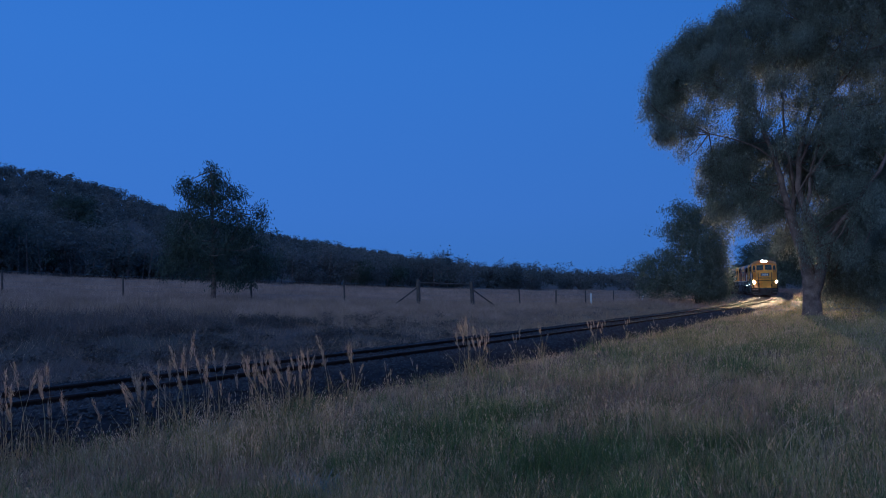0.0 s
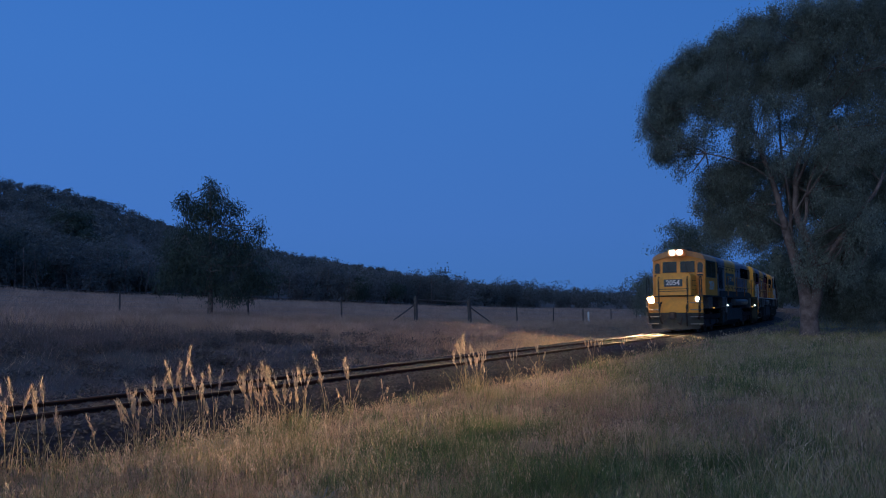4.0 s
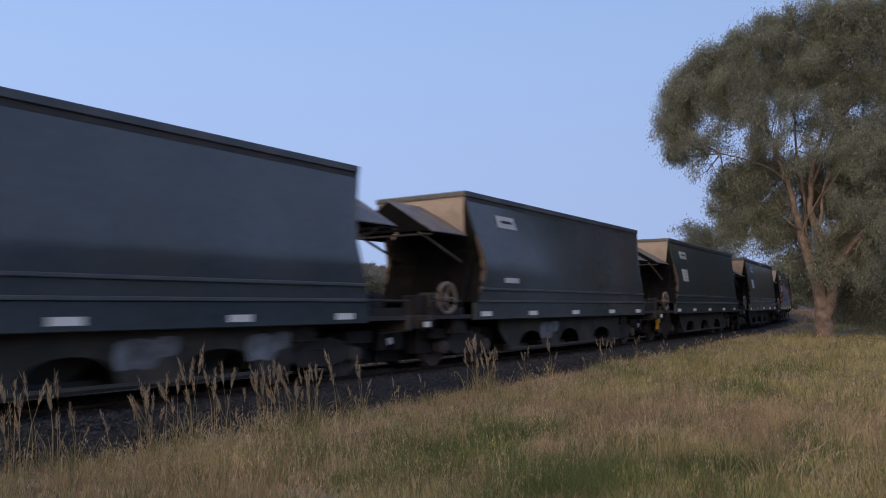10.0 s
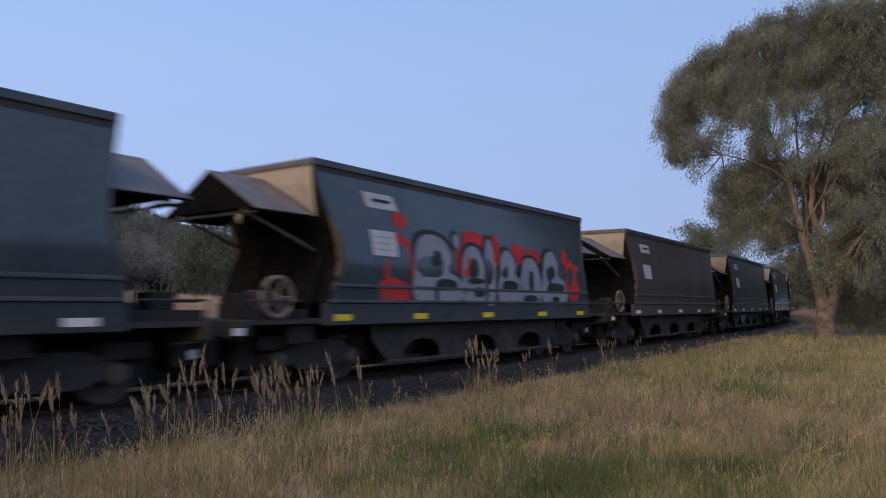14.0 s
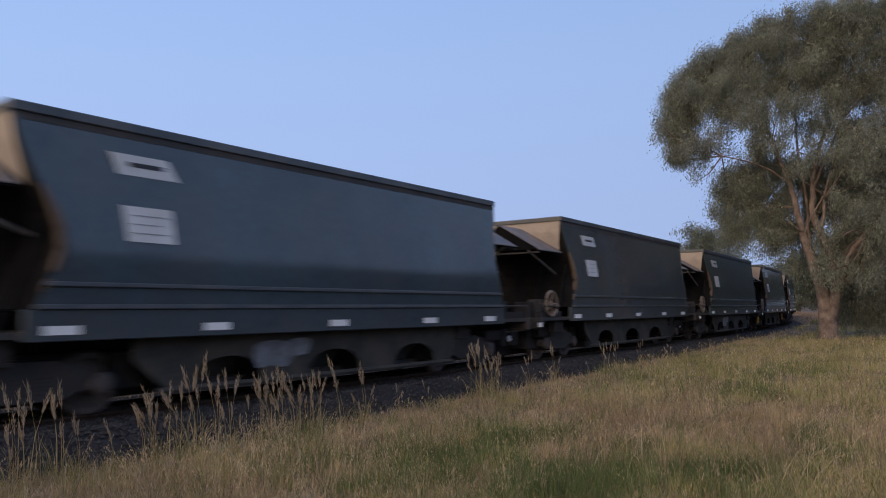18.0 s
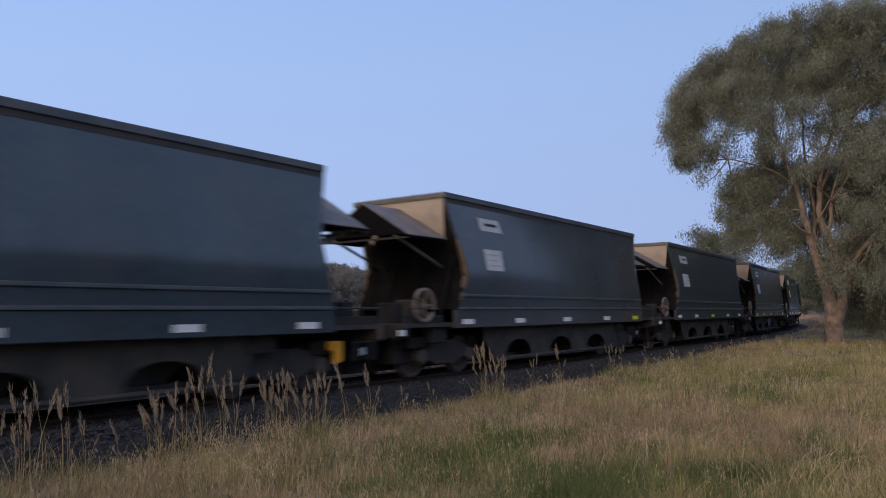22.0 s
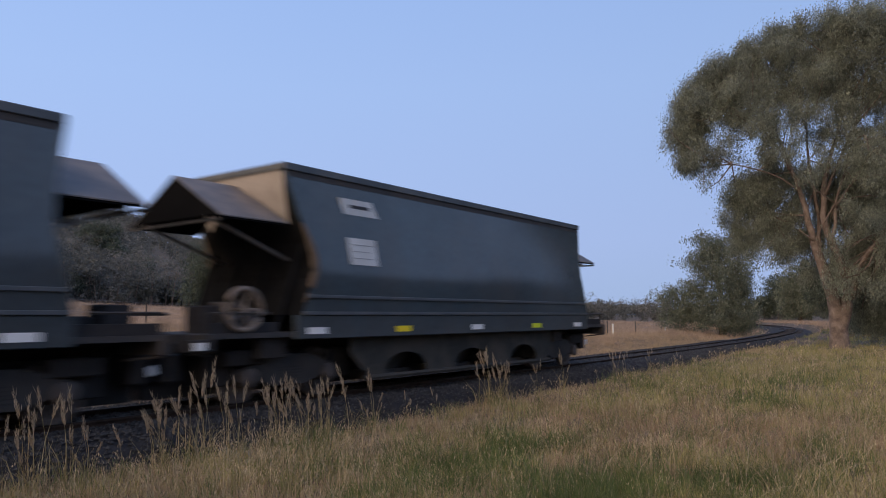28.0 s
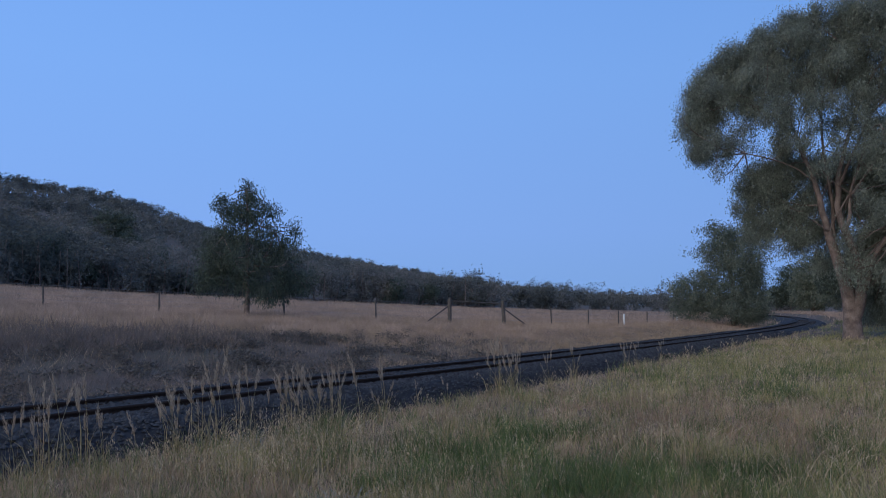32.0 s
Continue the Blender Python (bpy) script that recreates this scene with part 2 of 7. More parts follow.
M_TANK = material("weathered_tank_grey", (0.11, 0.12, 0.13), 0.38, var=0.4, scale=2.5, fine=20, dirt=(0.06, 0.052, 0.048), dirty=0.6)
# Near black that stands for shade inside grilles, hoods and lamp tubes.
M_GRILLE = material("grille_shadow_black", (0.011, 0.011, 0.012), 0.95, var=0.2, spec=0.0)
M_LOGO = material("slate_logo_panel", (0.085, 0.11, 0.13), 0.5, var=0.1)
M_GLASS = material("tinted_cab_glass", (0.012, 0.018, 0.024), 0.06, var=0.05, bump=0, spec=0.4)
M_RAILING = material("dull_orange_handrail", (0.55, 0.30, 0.05), 0.5, var=0.2)
M_STANCHION = material("rusted_orange_post", (0.36, 0.175, 0.055), 0.7, var=0.35, scale=3, fine=25, dirt=(0.16, 0.075, 0.035), dirty=0.6)
M_PALERAIL = material("white_handrail", (0.62, 0.62, 0.60), 0.5, var=0.15)
M_HEAD = material("headlight_glow", (1.0, 0.72, 0.25), 0.3, var=0, bump=0, glow=60.0)
M_BEAM = material("headlight_filament", (1.0, 0.47, 0.12), 0.3, var=0, bump=0, glow=6000000.0)
M_WIDE = material("low_headlight_filament", (1.0, 0.46, 0.12), 0.3, var=0, bump=0, glow=150000.0)
M_WIDEST = material("offside_headlight_filament", (1.0, 0.46, 0.12), 0.3, var=0, bump=0, glow=380000.0)
M_MARK = material("small_marker_glow", (1.0, 0.80, 0.36), 0.3, var=0, bump=0, glow=70.0)
M_ORANGE = material("orange_marker_lamp", (1.0, 0.36, 0.03), 0.4, var=0.1, bump=0, glow=3.0)
M_RED = material("red_spray_paint", (0.62, 0.03, 0.025), 0.6, var=0.3, dirt=(0.25, 0.05, 0.04), dirty=0.5)
M_SPRAY = material("silver_spray_paint", (0.31, 0.345, 0.39), 0.6, var=0.3, scale=2, dirt=(0.2, 0.18, 0.17), dirty=0.6)
M_SCRAWL = material("faded_pale_paint", (0.22, 0.24, 0.27), 0.6, var=0.35, scale=5, dirt=(0.06, 0.05, 0.045), dirty=0.8, dirt_scale=4)
M_DOOR = material("orange_cab_door_paint", (0.72, 0.31, 0.022), 0.42, var=0.1, scale=1.5, dirt=(0.4, 0.2, 0.05), dirty=0.3)
M_OUTLINE = material("black_spray_paint", (0.02, 0.02, 0.025), 0.5, var=0.2)

# ---- mesh helpers


def mesh_of(bm, mat, smooth=False):
    me = bpy.data.meshes.new("mesh")
    bmesh.ops.recalc_face_normals(bm, faces=bm.faces[:])
    bm.to_mesh(me)
    bm.free()
    me.materials.append(mat)
    if smooth:
        me.shade_smooth()
    return me


def part(name, bm, mat, parent, label="", smooth=False):
    ob = new(name, mesh_of(bm, mat, smooth))
    ob.parent = parent
    return tagged(ob, label)


def thing(name, bm, mat, label, category, group="", kind="", smooth=False):
    return tagged(new(name, mesh_of(bm, mat, smooth)), label, category, group, kind)


def raw(name, verts, faces, mat, label, category, kind="stuff", sides=None):
    """One big mesh straight from arrays; faces: an array of n corners each."""
    me = bpy.data.meshes.new(name)
    faces = np.asarray(faces)
    me.vertices.add(len(verts))
    me.vertices.foreach_set("co", np.asarray(verts, np.float32).ravel())
    me.loops.add(faces.size)
    me.loops.foreach_set("vertex_index", faces.astype(np.int32).ravel())
    me.polygons.add(len(faces))
    me.polygons.foreach_set("loop_start", np.arange(0, faces.size, faces.shape[1], dtype=np.int32))
    me.update(calc_edges=True)
    me.materials.append(mat)
    return tagged(new(name, me), label, category, "", kind)


def box(bm, x0, x1, y0, y1, z0, z1, bevel=0.0):
    v = [bm.verts.new((x, y, z)) for x in (x0, x1) for y in (y0, y1) for z in (z0, z1)]
    fs = [bm.faces.new([v[i] for i in q]) for q in ((0, 1, 3, 2), (4, 6, 7, 5), (0, 4, 5, 1), (2, 3, 7, 6), (0, 2, 6, 4), (1, 5, 7, 3))]
    if bevel:
        es = list({e for f in fs for e in f.edges})
        bmesh.ops.bevel(bm, geom=es, offset=bevel, segments=1, affect="EDGES")
    return bm


def sweep(bm, section, a, b, caps=True):
    """A closed section of (y, z), run along x from a(z) to b(z)."""
    fa = a if callable(a) else (lambda z: a)
    fb = b if callable(b) else (lambda z: b)
    p = [bm.verts.new((fa(z), y, z)) for y, z in section]
    r = [bm.verts.new((fb(z), y, z)) for y, z in section]
    n = len(section)
    for i in range(n):
        j = (i + 1) % n
        bm.faces.new((p[i], p[j], r[j], r[i]))
    if caps:
        bm.faces.new(p[::-1])
        bm.faces.new(r)
    return bm


def tube(bm, points, radius, sides=6, taper=None):
    """A round bar along points."""
    rings = []
    pts = [Vector(p) for p in points]
    for i, p in enumerate(pts):
        d = (pts[min(i + 1, len(pts) - 1)] - pts[max(i - 1, 0)]).normalized()
        u = d.cross(Vector((0, 0, 1)) if abs(d.z) < 0.9 else Vector((1, 0, 0))).normalized()
        w = d.cross(u)
        r = radius if taper is None else taper[i]
        rings.append([bm.verts.new(p + r * (math.cos(k * 2 * math.pi / sides) * u + math.sin(k * 2 * math.pi / sides) * w)) for k in range(sides)])
    for a, b in zip(rings, rings[1:]):
        for k in range(sides):
            bm.faces.new((a[k], a[(k + 1) % sides], b[(k + 1) % sides], b[k]))
    bm.faces.new(rings[0][::-1])
    bm.faces.new(rings[-1])
    return bm


def lathe(bm, profile, axis="y", centre=(0, 0, 0), sides=20, closed=True):
    """A profile of (offset along the axis, radius) turned round it."""
    rings = []
    for o, r in profile:
        ring = []
        for k in range(sides):
            c, s = r * math.cos(k * 2 * math.pi / sides), r * math.sin(k * 2 * math.pi / sides)
            q = (c, o, s) if axis == "y" else (o, c, s) if axis == "x" else (c, s, o)
            ring.append(bm.verts.new(Vector(q) + Vector(centre)))
        rings.append(ring)
    for a, b in zip(rings, rings[1:]):
        for k in range(sides):
            bm.faces.new((a[k], a[(k + 1) % sides], b[(k + 1) % sides], b[k]))
    if closed:
        bm.faces.new(rings[0][::-1])
        bm.faces.new(rings[-1])
    return bm


def slab(bm, outline, y0, y1):
    """An outline of (x, z), given thickness from y0 to y1."""
    a = [bm.verts.new((x, y0, z)) for x, z in outline]
    b = [bm.verts.new((x, y1, z)) for x, z in outline]
    n = len(outline)
    for i in range(n):
        bm.faces.new((a[i], a[(i + 1) % n], b[(i + 1) % n], b[i]))
    bm.faces.new(a[::-1])
    bm.faces.new(b)
    return bm


def lettering(name, words, size, mat, parent, m):
    """Words with the built-in font, as a thin mesh on its thing."""
    c = bpy.data.curves.new(name, "FONT")
    c.body, c.size, c.extrude, c.align_x, c.align_y, c.offset = words, size, 0.006, "CENTER", "CENTER", size * 0.025
    tmp = bpy.data.objects.new("tmp", c)
    me = bpy.data.meshes.new_from_object(tmp)
    bpy.data.objects.remove(tmp)
    me.materials.clear()
    me.materials.append(mat)
    ob = new(name, me)
    ob.parent, ob.matrix_basis = parent, m
    return ob


# ---- the line of the railway
CENTRE = 10.479
K0, K1, S_BEND, S_END = 0.00070, 0.0000472, 70.0, 125.0


def heading(s):
    s = np.asarray(s, float)
    a = np.clip(s, 0, S_BEND)
    c = np.clip(s - S_BEND, 0, S_END - S_BEND)
    return K0 * np.clip(s, -30, S_END) + 0.5 * K1 * a * a + K1 * S_BEND * c


LINE_S = np.arange(-420.0, 460.0, 0.5)
LINE_H = heading(LINE_S)
LINE_X = np.concatenate([[0], np.cumsum(np.cos(0.5 * (LINE_H[1:] + LINE_H[:-1])) * 0.5)])
LINE_Y = np.concatenate([[0], np.cumsum(np.sin(0.5 * (LINE_H[1:] + LINE_H[:-1])) * 0.5)])
_i0 = int(round(420 / 0.5))
LINE_X = LINE_X - LINE_X[_i0]
LINE_Y = LINE_Y - LINE_Y[_i0] + CENTRE - 1.2615
# the near edge of the train carries s; the track's centre lies 1.2615 m beyond it


def along(s, off=1.2615):
    """The plan point at s, off metres to the far side of the train's near edge."""
    x, y, h = np.interp(s, LINE_S, LINE_X), np.interp(s, LINE_S, LINE_Y), np.interp(s, LINE_S, LINE_H)
    return x - np.sin(h) * off, y + np.cos(h) * off


CEN_X, CEN_Y = along(LINE_S)


def aside(x, y):
    """Signed distance from the track's centre; negative on the camera's side."""
    return (y - np.interp(x, CEN_X, CEN_Y)) * np.cos(np.interp(x, CEN_X, LINE_H))


def smooth01(v):
    v = np.clip(v, 0, 1)
    return v * v * (3 - 2 * v)


HILL_PHI = np.array([-180, -60, 0, 8, 14, 20, 28, 34, 41, 48, 54, 58, 62, 69, 80, 100, 140, 180.0])
HILL_EL = np.array([0.1, 0.1, 0.1, 0.1, 0.0, 0.0, 0.3, 1.1, 2.3, 3.4, 4.8, 5.9, 7.1, 8.0, 8.8, 8.6, 4.0, 0.1])
HILL_R = np.array([600, 600, 600, 600, 600, 560, 500, 440, 380, 330, 295, 280, 265, 250, 250, 260, 300, 600.0])
FIELD_DZ = np.array([0, 0, 0, -0.25, -0.5, -0.72, -0.72, -0.64, -0.44, -0.16, 0.0, 0.04, 0.16, 0.68, 0.7, 0.5, 0, 0.0])
FOOT_R = np.array([300, 300, 300, 260, 230, 190, 150, 128, 112, 102, 96, 92, 88, 82, 80, 90, 120, 300.0])


def lumps(x, y, size, seed=0.0):
    """Cheap smooth unevenness, about -1 to 1."""
    x, y = x / size, y / size
    return (np.sin(x * 1.7 + 0.6 * np.sin(y * 1.3 + seed) + seed) + np.sin(y * 1.9 + 0.8 * np.sin(x * 1.1 - seed) + 2.1 * seed) + np.sin((x + y) * 2.7 + seed * 3.3) * 0.6 + np.sin((x - 1.3 * y) * 4.3 - seed) * 0.4) / 3


def ground_z(x, y):
    x, y = np.asarray(x, float), np.asarray(y, float)
    e = aside(x, y)
    r, phi = np.hypot(x, y), np.degrees(np.arctan2(y, x))
    near = -0.36 + 0.0105 * np.clip(x, -20, 60) + 0.05 * lumps(x, y, 2.2) + 0.02 * lumps(x, y, 0.7, 1.0)
    near = near - (near + 0.66) * smooth01((e + 3.05) / 0.7)
    far = -0.58 + 0.75 * smooth01((e - 3.0) / 8.0) + 0.06 * lumps(x, y, 2.6, 2.0)
    field = 0.3 + 0.045 * (np.clip(y, 15, 120) - 20) - 0.011 * (np.clip(x, -60, 220) - 30) + 0.1 * lumps(x, y, 9.0, 0.5)
    field = field + np.interp(phi, HILL_PHI, FIELD_DZ) * smooth01((r - 18) / 70)
    far = far + (field - far) * smooth01((e - 6.0) / 9.0)
    z = np.where(e < 0, near, far)
    z = np.where(np.abs(e) < 2.1, -0.70, z)
    hr, fr, el = np.interp(phi, HILL_PHI, HILL_R), np.interp(phi, HILL_PHI, FOOT_R), np.interp(phi, HILL_PHI, HILL_EL)
    up = np.clip((r - fr) / (hr - fr), 0, 1)
    hill = (1.34 + hr * np.tan(np.radians(el)) - z) * up ** 1.15 + 1.5 * lumps(x, y, 31.0, 1.7) * np.clip(up * 3, 0, 1)
    return z + np.where(up > 0, hill, 0)


def graded(lo, hi, fine_lo, fine_hi, step):
    """Grid lines: even steps in the middle, widening outward."""
    mid = list(np.arange(fine_lo, fine_hi, step))
    d, v = step, mid[-1]
    while v < hi:
        d *= 1.14
        v += d
        mid.append(v)
    d, v = step, mid[0]
    while v > lo:
        d *= 1.14
        v -= d
        mid.insert(0, v)
    return np.array(mid)


def build_ground():
    gx, gy = graded(-2500, 3500, -4, 50, 0.5), graded(-2500, 3500, -3, 26, 0.22)
    xx, yy = np.meshgrid(gx, gy, indexing="ij")
    v = np.stack([xx, yy, ground_z(xx, yy)], -1).reshape(-1, 3)
    n, m = len(gx), len(gy)
    i = (np.arange(n - 1)[:, None] * m + np.arange(m - 1)[None]).ravel()
    g = raw("ground", v, np.stack([i, i + m, i + m + 1, i + 1], 1), M_GROUND, "dry grassy ground with litter and green patches", "ground", "structure")
    g.data.shade_smooth()


build_ground()


def strip(profile, s_values):
    """Vertices and faces of a profile of (aside, z) carried along the railway."""
    s_values = np.asarray(s_values)
    rows = []
    for e, z in profile:
        x, y = along(s_values, 1.2615 + e)
        rows.append(np.stack([x, y, np.full_like(x, z)], -1))
    v = np.stack(rows, 1)
    n, m = v.shape[:2]
    i = (np.arange(n - 1)[:, None] * m + np.arange(m - 1)[None]).ravel()
    return v.reshape(-1, 3), np.stack([i, i + m, i + m + 1, i + 1], 1)


def build_track():
    s = np.concatenate([np.arange(-400, -12, 4.0), np.arange(-12, 60, 0.25), np.arange(60, 450, 2.0)])
    v, f = strip([(-2.75, -0.72), (-2.3, -0.56), (-1.75, -0.19), (-1.45, -0.095), (-0.8, -0.085), (0, -0.11), (0.8, -0.085), (1.45, -0.09), (1.75, -0.18), (2.3, -0.52), (2.75, -0.70)], s)
    v[:, 2] += 0.03 * lumps(v[:, 0], v[:, 1], 0.23) + 0.02 * lumps(v[:, 0], v[:, 1], 0.11, 3.0)
    raw("ballast", v, f, M_BALLAST, "dark crushed stone ballast under the railway", "ballast", "structure")
    track = tagged(new("railway_track"), "narrow gauge railway track on dark ballast", "railway track", "", "structure")
    for side in (-0.569, 0.569):
        prof = [(-0.06, -0.145), (-0.06, -0.13), (-0.012, -0.115), (-0.012, -0.045), (-0.034, -0.035), (-0.034, -0.004), (0.034, -0.004), (0.034, -0.035), (0.012, -0.045), (0.012, -0.115), (0.06, -0.13), (0.06, -0.145)]
        v, f = strip([(side + a, b) for a, b in prof], s)
        r = raw("rail", v, f, M_RAIL, "", "")
        r.parent = track
        del r["kind"]
        v, f = strip([(side - 0.033, -0.003), (side - 0.028, 0.0), (side + 0.028, 0.0), (side + 0.033, -0.003)], s)
        h = raw("rail_head", v, f, M_RAILTOP, "polished running surface", "")
        h.parent = r
        del h["kind"]
    rng = random.Random(5)
    bm = bmesh.new()
    box(bm, -0.115, 0.115, -1.07, 1.07, -0.22, -0.075, 0.012)
    me = mesh_of(bm, M_SLEEPER)
    for k in range(150):
        sv = -9 + k * 0.66
        x, y = along(sv)
        ob = new("sleeper", me)
        ob.parent = track
        ob.matrix_basis = pose(float(x), float(y), rng.uniform(-0.012, 0.002), 0, 0, math.degrees(float(heading(sv))) + rng.uniform(-1.5, 1.5))
    # loose stones on the near shoulder and between the rails
    g = np.random.default_rng(3)
    n = 52000
    sv = g.uniform(-3, 1, n) + 46 * g.random(n) ** 1.5
    e = np.where(g.random(n) < 0.55, g.uniform(-2.75, -0.65, n), g.uniform(-0.5, 2.7, n))
    x, y = along(sv, 1.2615 + e)
    top = np.interp(np.abs(e), [0, 1.45, 1.75, 2.3, 2.75], [-0.10, -0.088, -0.18, -0.54, -0.71])
    size = g.uniform(0.016, 0.044, n) * np.clip(sv / 14, 1, 1.7)
    octa = np.array([(1, 0, 0), (0.3, 1, 0), (-0.8, 0.5, 0), (-0.3, -0.9, 0), (0, 0, 0.9)], float)
    tri = np.array([(0, 1, 4), (1, 2, 4), (2, 3, 4), (3, 0, 4)])
    a = g.uniform(0, 6.28, n)
    base = octa[None] * (1 + g.uniform(-0.35, 0.35, (n, 5, 3)))
    ca, sa = np.cos(a)[:, None], np.sin(a)[:, None]
    px, py = base[..., 0] * ca - base[..., 1] * sa, base[..., 0] * sa + base[..., 1] * ca
    v = np.stack([px * size[:, None] + x[:, None], py * size[:, None] + y[:, None], base[..., 2] * size[:, None] * 0.8 + top[:, None] + 0.012], -1)
    raw("ballast_stones", v.reshape(-1, 3), (tri[None] + 5 * np.arange(n)[:, None, None]).reshape(-1, 3), M_STONE, "loose dark grey crushed stones along the rails", "stones")


build_track()

# ---- wagons: local x runs from the leading end to the trailing one, y away from the camera, z = 0 on the rail


def wheelset(bm, radius, gauge=1.067):
    for s in (-1, 1):
        y = s * gauge / 2
        lathe(bm, [(y - s * 0.03, radius * 0.35), (y - s * 0.03, radius + 0.025), (y, radius + 0.025), (y + s * 0.01, radius), (y + s * 0.10, radius - 0.005),
                   (y + s * 0.10, radius * 0.82), (y + s * 0.055, radius * 0.72), (y + s * 0.055, radius * 0.4), (y + s * 0.12, radius * 0.33), (y + s * 0.12, 0.09)], "y", sides=24)
    lathe(bm, [(-0.8, 0.07), (0.8, 0.07)], "y", sides=10)
    # lugs, so that the turning shows
    for k in range(4):
        a = k * math.pi / 2
        c, s = math.cos(a) * radius * 0.56, math.sin(a) * radius * 0.56
        for y in (-0.6, 0.57):
            box(bm, c - 0.04, c + 0.04, y, y + 0.03, s - 0.04, s + 0.04)
    return bm


def sideframe_outline(cx, wb, z):
    h = wb / 2
    return [(cx - h - 0.22, z + 0.06), (cx - h + 0.16, z + 0.20), (cx - 0.32, z + 0.30), (cx + 0.32, z + 0.30), (cx + h - 0.16, z + 0.20), (cx + h + 0.22, z + 0.06),
            (cx + h + 0.20, z - 0.10), (cx + h - 0.18, z - 0.08), (cx + 0.36, z - 0.20), (cx - 0.36, z - 0.20), (cx - h + 0.18, z - 0.08), (cx - h - 0.20, z - 0.10)]


def bogie_parts(owner, cx, wb, radius, axles, wheel_mesh, found, cover):
    bm = bmesh.new()
    box(bm, cx - 0.22, cx + 0.22, -0.72, 0.72, 0.42, 0.78, 0.03)
    bogie = part("bogie", bm, M_BLACK, owner)
    for y in (-0.84, 0.84):
        bm = bmesh.new()
        slab(bm, sideframe_outline(cx, wb, 0.46), y - 0.06, y + 0.06)
        part("bogie_sideframe", bm, M_HOPDARK, bogie)
        bm = bmesh.new()
        for dx in (-0.17, 0, 0.17):
            for k in range(5):
                lathe(bm, [(0.33 + k * 0.05, 0.055), (0.35 + k * 0.05, 0.075), (0.37 + k * 0.05, 0.055)], "z", (cx + dx, y, 0), 8)
        part("spring_nest", bm, M_BLACK, bogie)
        for i in range(axles):
            ax = cx + (i - (axles - 1) / 2) * wb / (axles - 1)
            bm = bmesh.new()
            s = 1 if y > 0 else -1
            lathe(bm, [(y + s * 0.05, 0.15), (y + s * 0.11, 0.15), (y + s * 0.13, 0.11), (y + s * 0.14, 0.03)], "y", (ax, 0, radius), 14)
            part("axle_box_cover", bm, cover, bogie)
    for i in range(axles):
        ax = cx + (i - (axles - 1) / 2) * wb / (axles - 1)
        ob = new("wheelset", wheel_mesh)
        ob.parent = bogie
        ob.matrix_basis = pose(ax, 0, radius)
        found.append(ob)
    return bogie


def coupler(owner, x0, x1):
    bm = bmesh.new()
    box(bm, min(x0, x1), max(x0, x1), -0.09, 0.09, 0.72, 0.92, 0.02)
    tip = x0
    box(bm, tip - 0.14, tip + 0.14, -0.16, 0.14, 0.66, 0.98, 0.04)
    part("coupler", bm, M_HOPDARK, owner)
    bm = bmesh.new()
    tube(bm, [(x1, -0.35, 0.75), (0.7 * x0 + 0.3 * x1, -0.34, 0.42), (x0, -0.25, 0.5)], 0.025)
    part("brake_hose", bm, M_BLACK, owner)


def blob(cx, cz, pts, grow=1.0):
    """A rounded outline through points given about a centre."""
    n = len(pts)
    out = []
    for i in range(n):
        p0, p1, p2, p3 = (np.array(pts[(i + k) % n], float) for k in (-1, 0, 1, 2))
        for t in (0, 0.33, 0.66):
            q = 0.5 * ((2 * p1) + (p2 - p0) * t + (2 * p0 - 5 * p1 + 4 * p2 - p3) * t * t + (3 * p1 - p0 - 3 * p2 + p3) * t ** 3)
            out.append((cx + q[0] * grow, cz + q[1] * grow))
    return out


TUB = [(3.90, 1.262), (3.74, 1.276), (3.4, 1.307), (3.0, 1.344), (2.6, 1.382), (2.42, 1.402), (2.28, 1.418), (2.16, 1.426), (2.0, 1.429), (1.42, 1.43)]
LEAD = [(1.42, 0.30), (1.65, 0.38), (1.9, 0.50), (2.15, 0.58), (2.45, 0.56), (2.75, 0.44), (3.1, 0.27), (3.5, 0.11), (3.9, 0.0)]
TAIL = [(1.42, 10.92), (1.9, 10.80), (2.5, 10.66), (3.0, 10.68), (3.5, 10.76), (3.9, 10.82)]


def lead(z):
    return float(np.interp(z, *zip(*LEAD)))


def tail(z):
    return float(np.interp(z, *zip(*TAIL)))


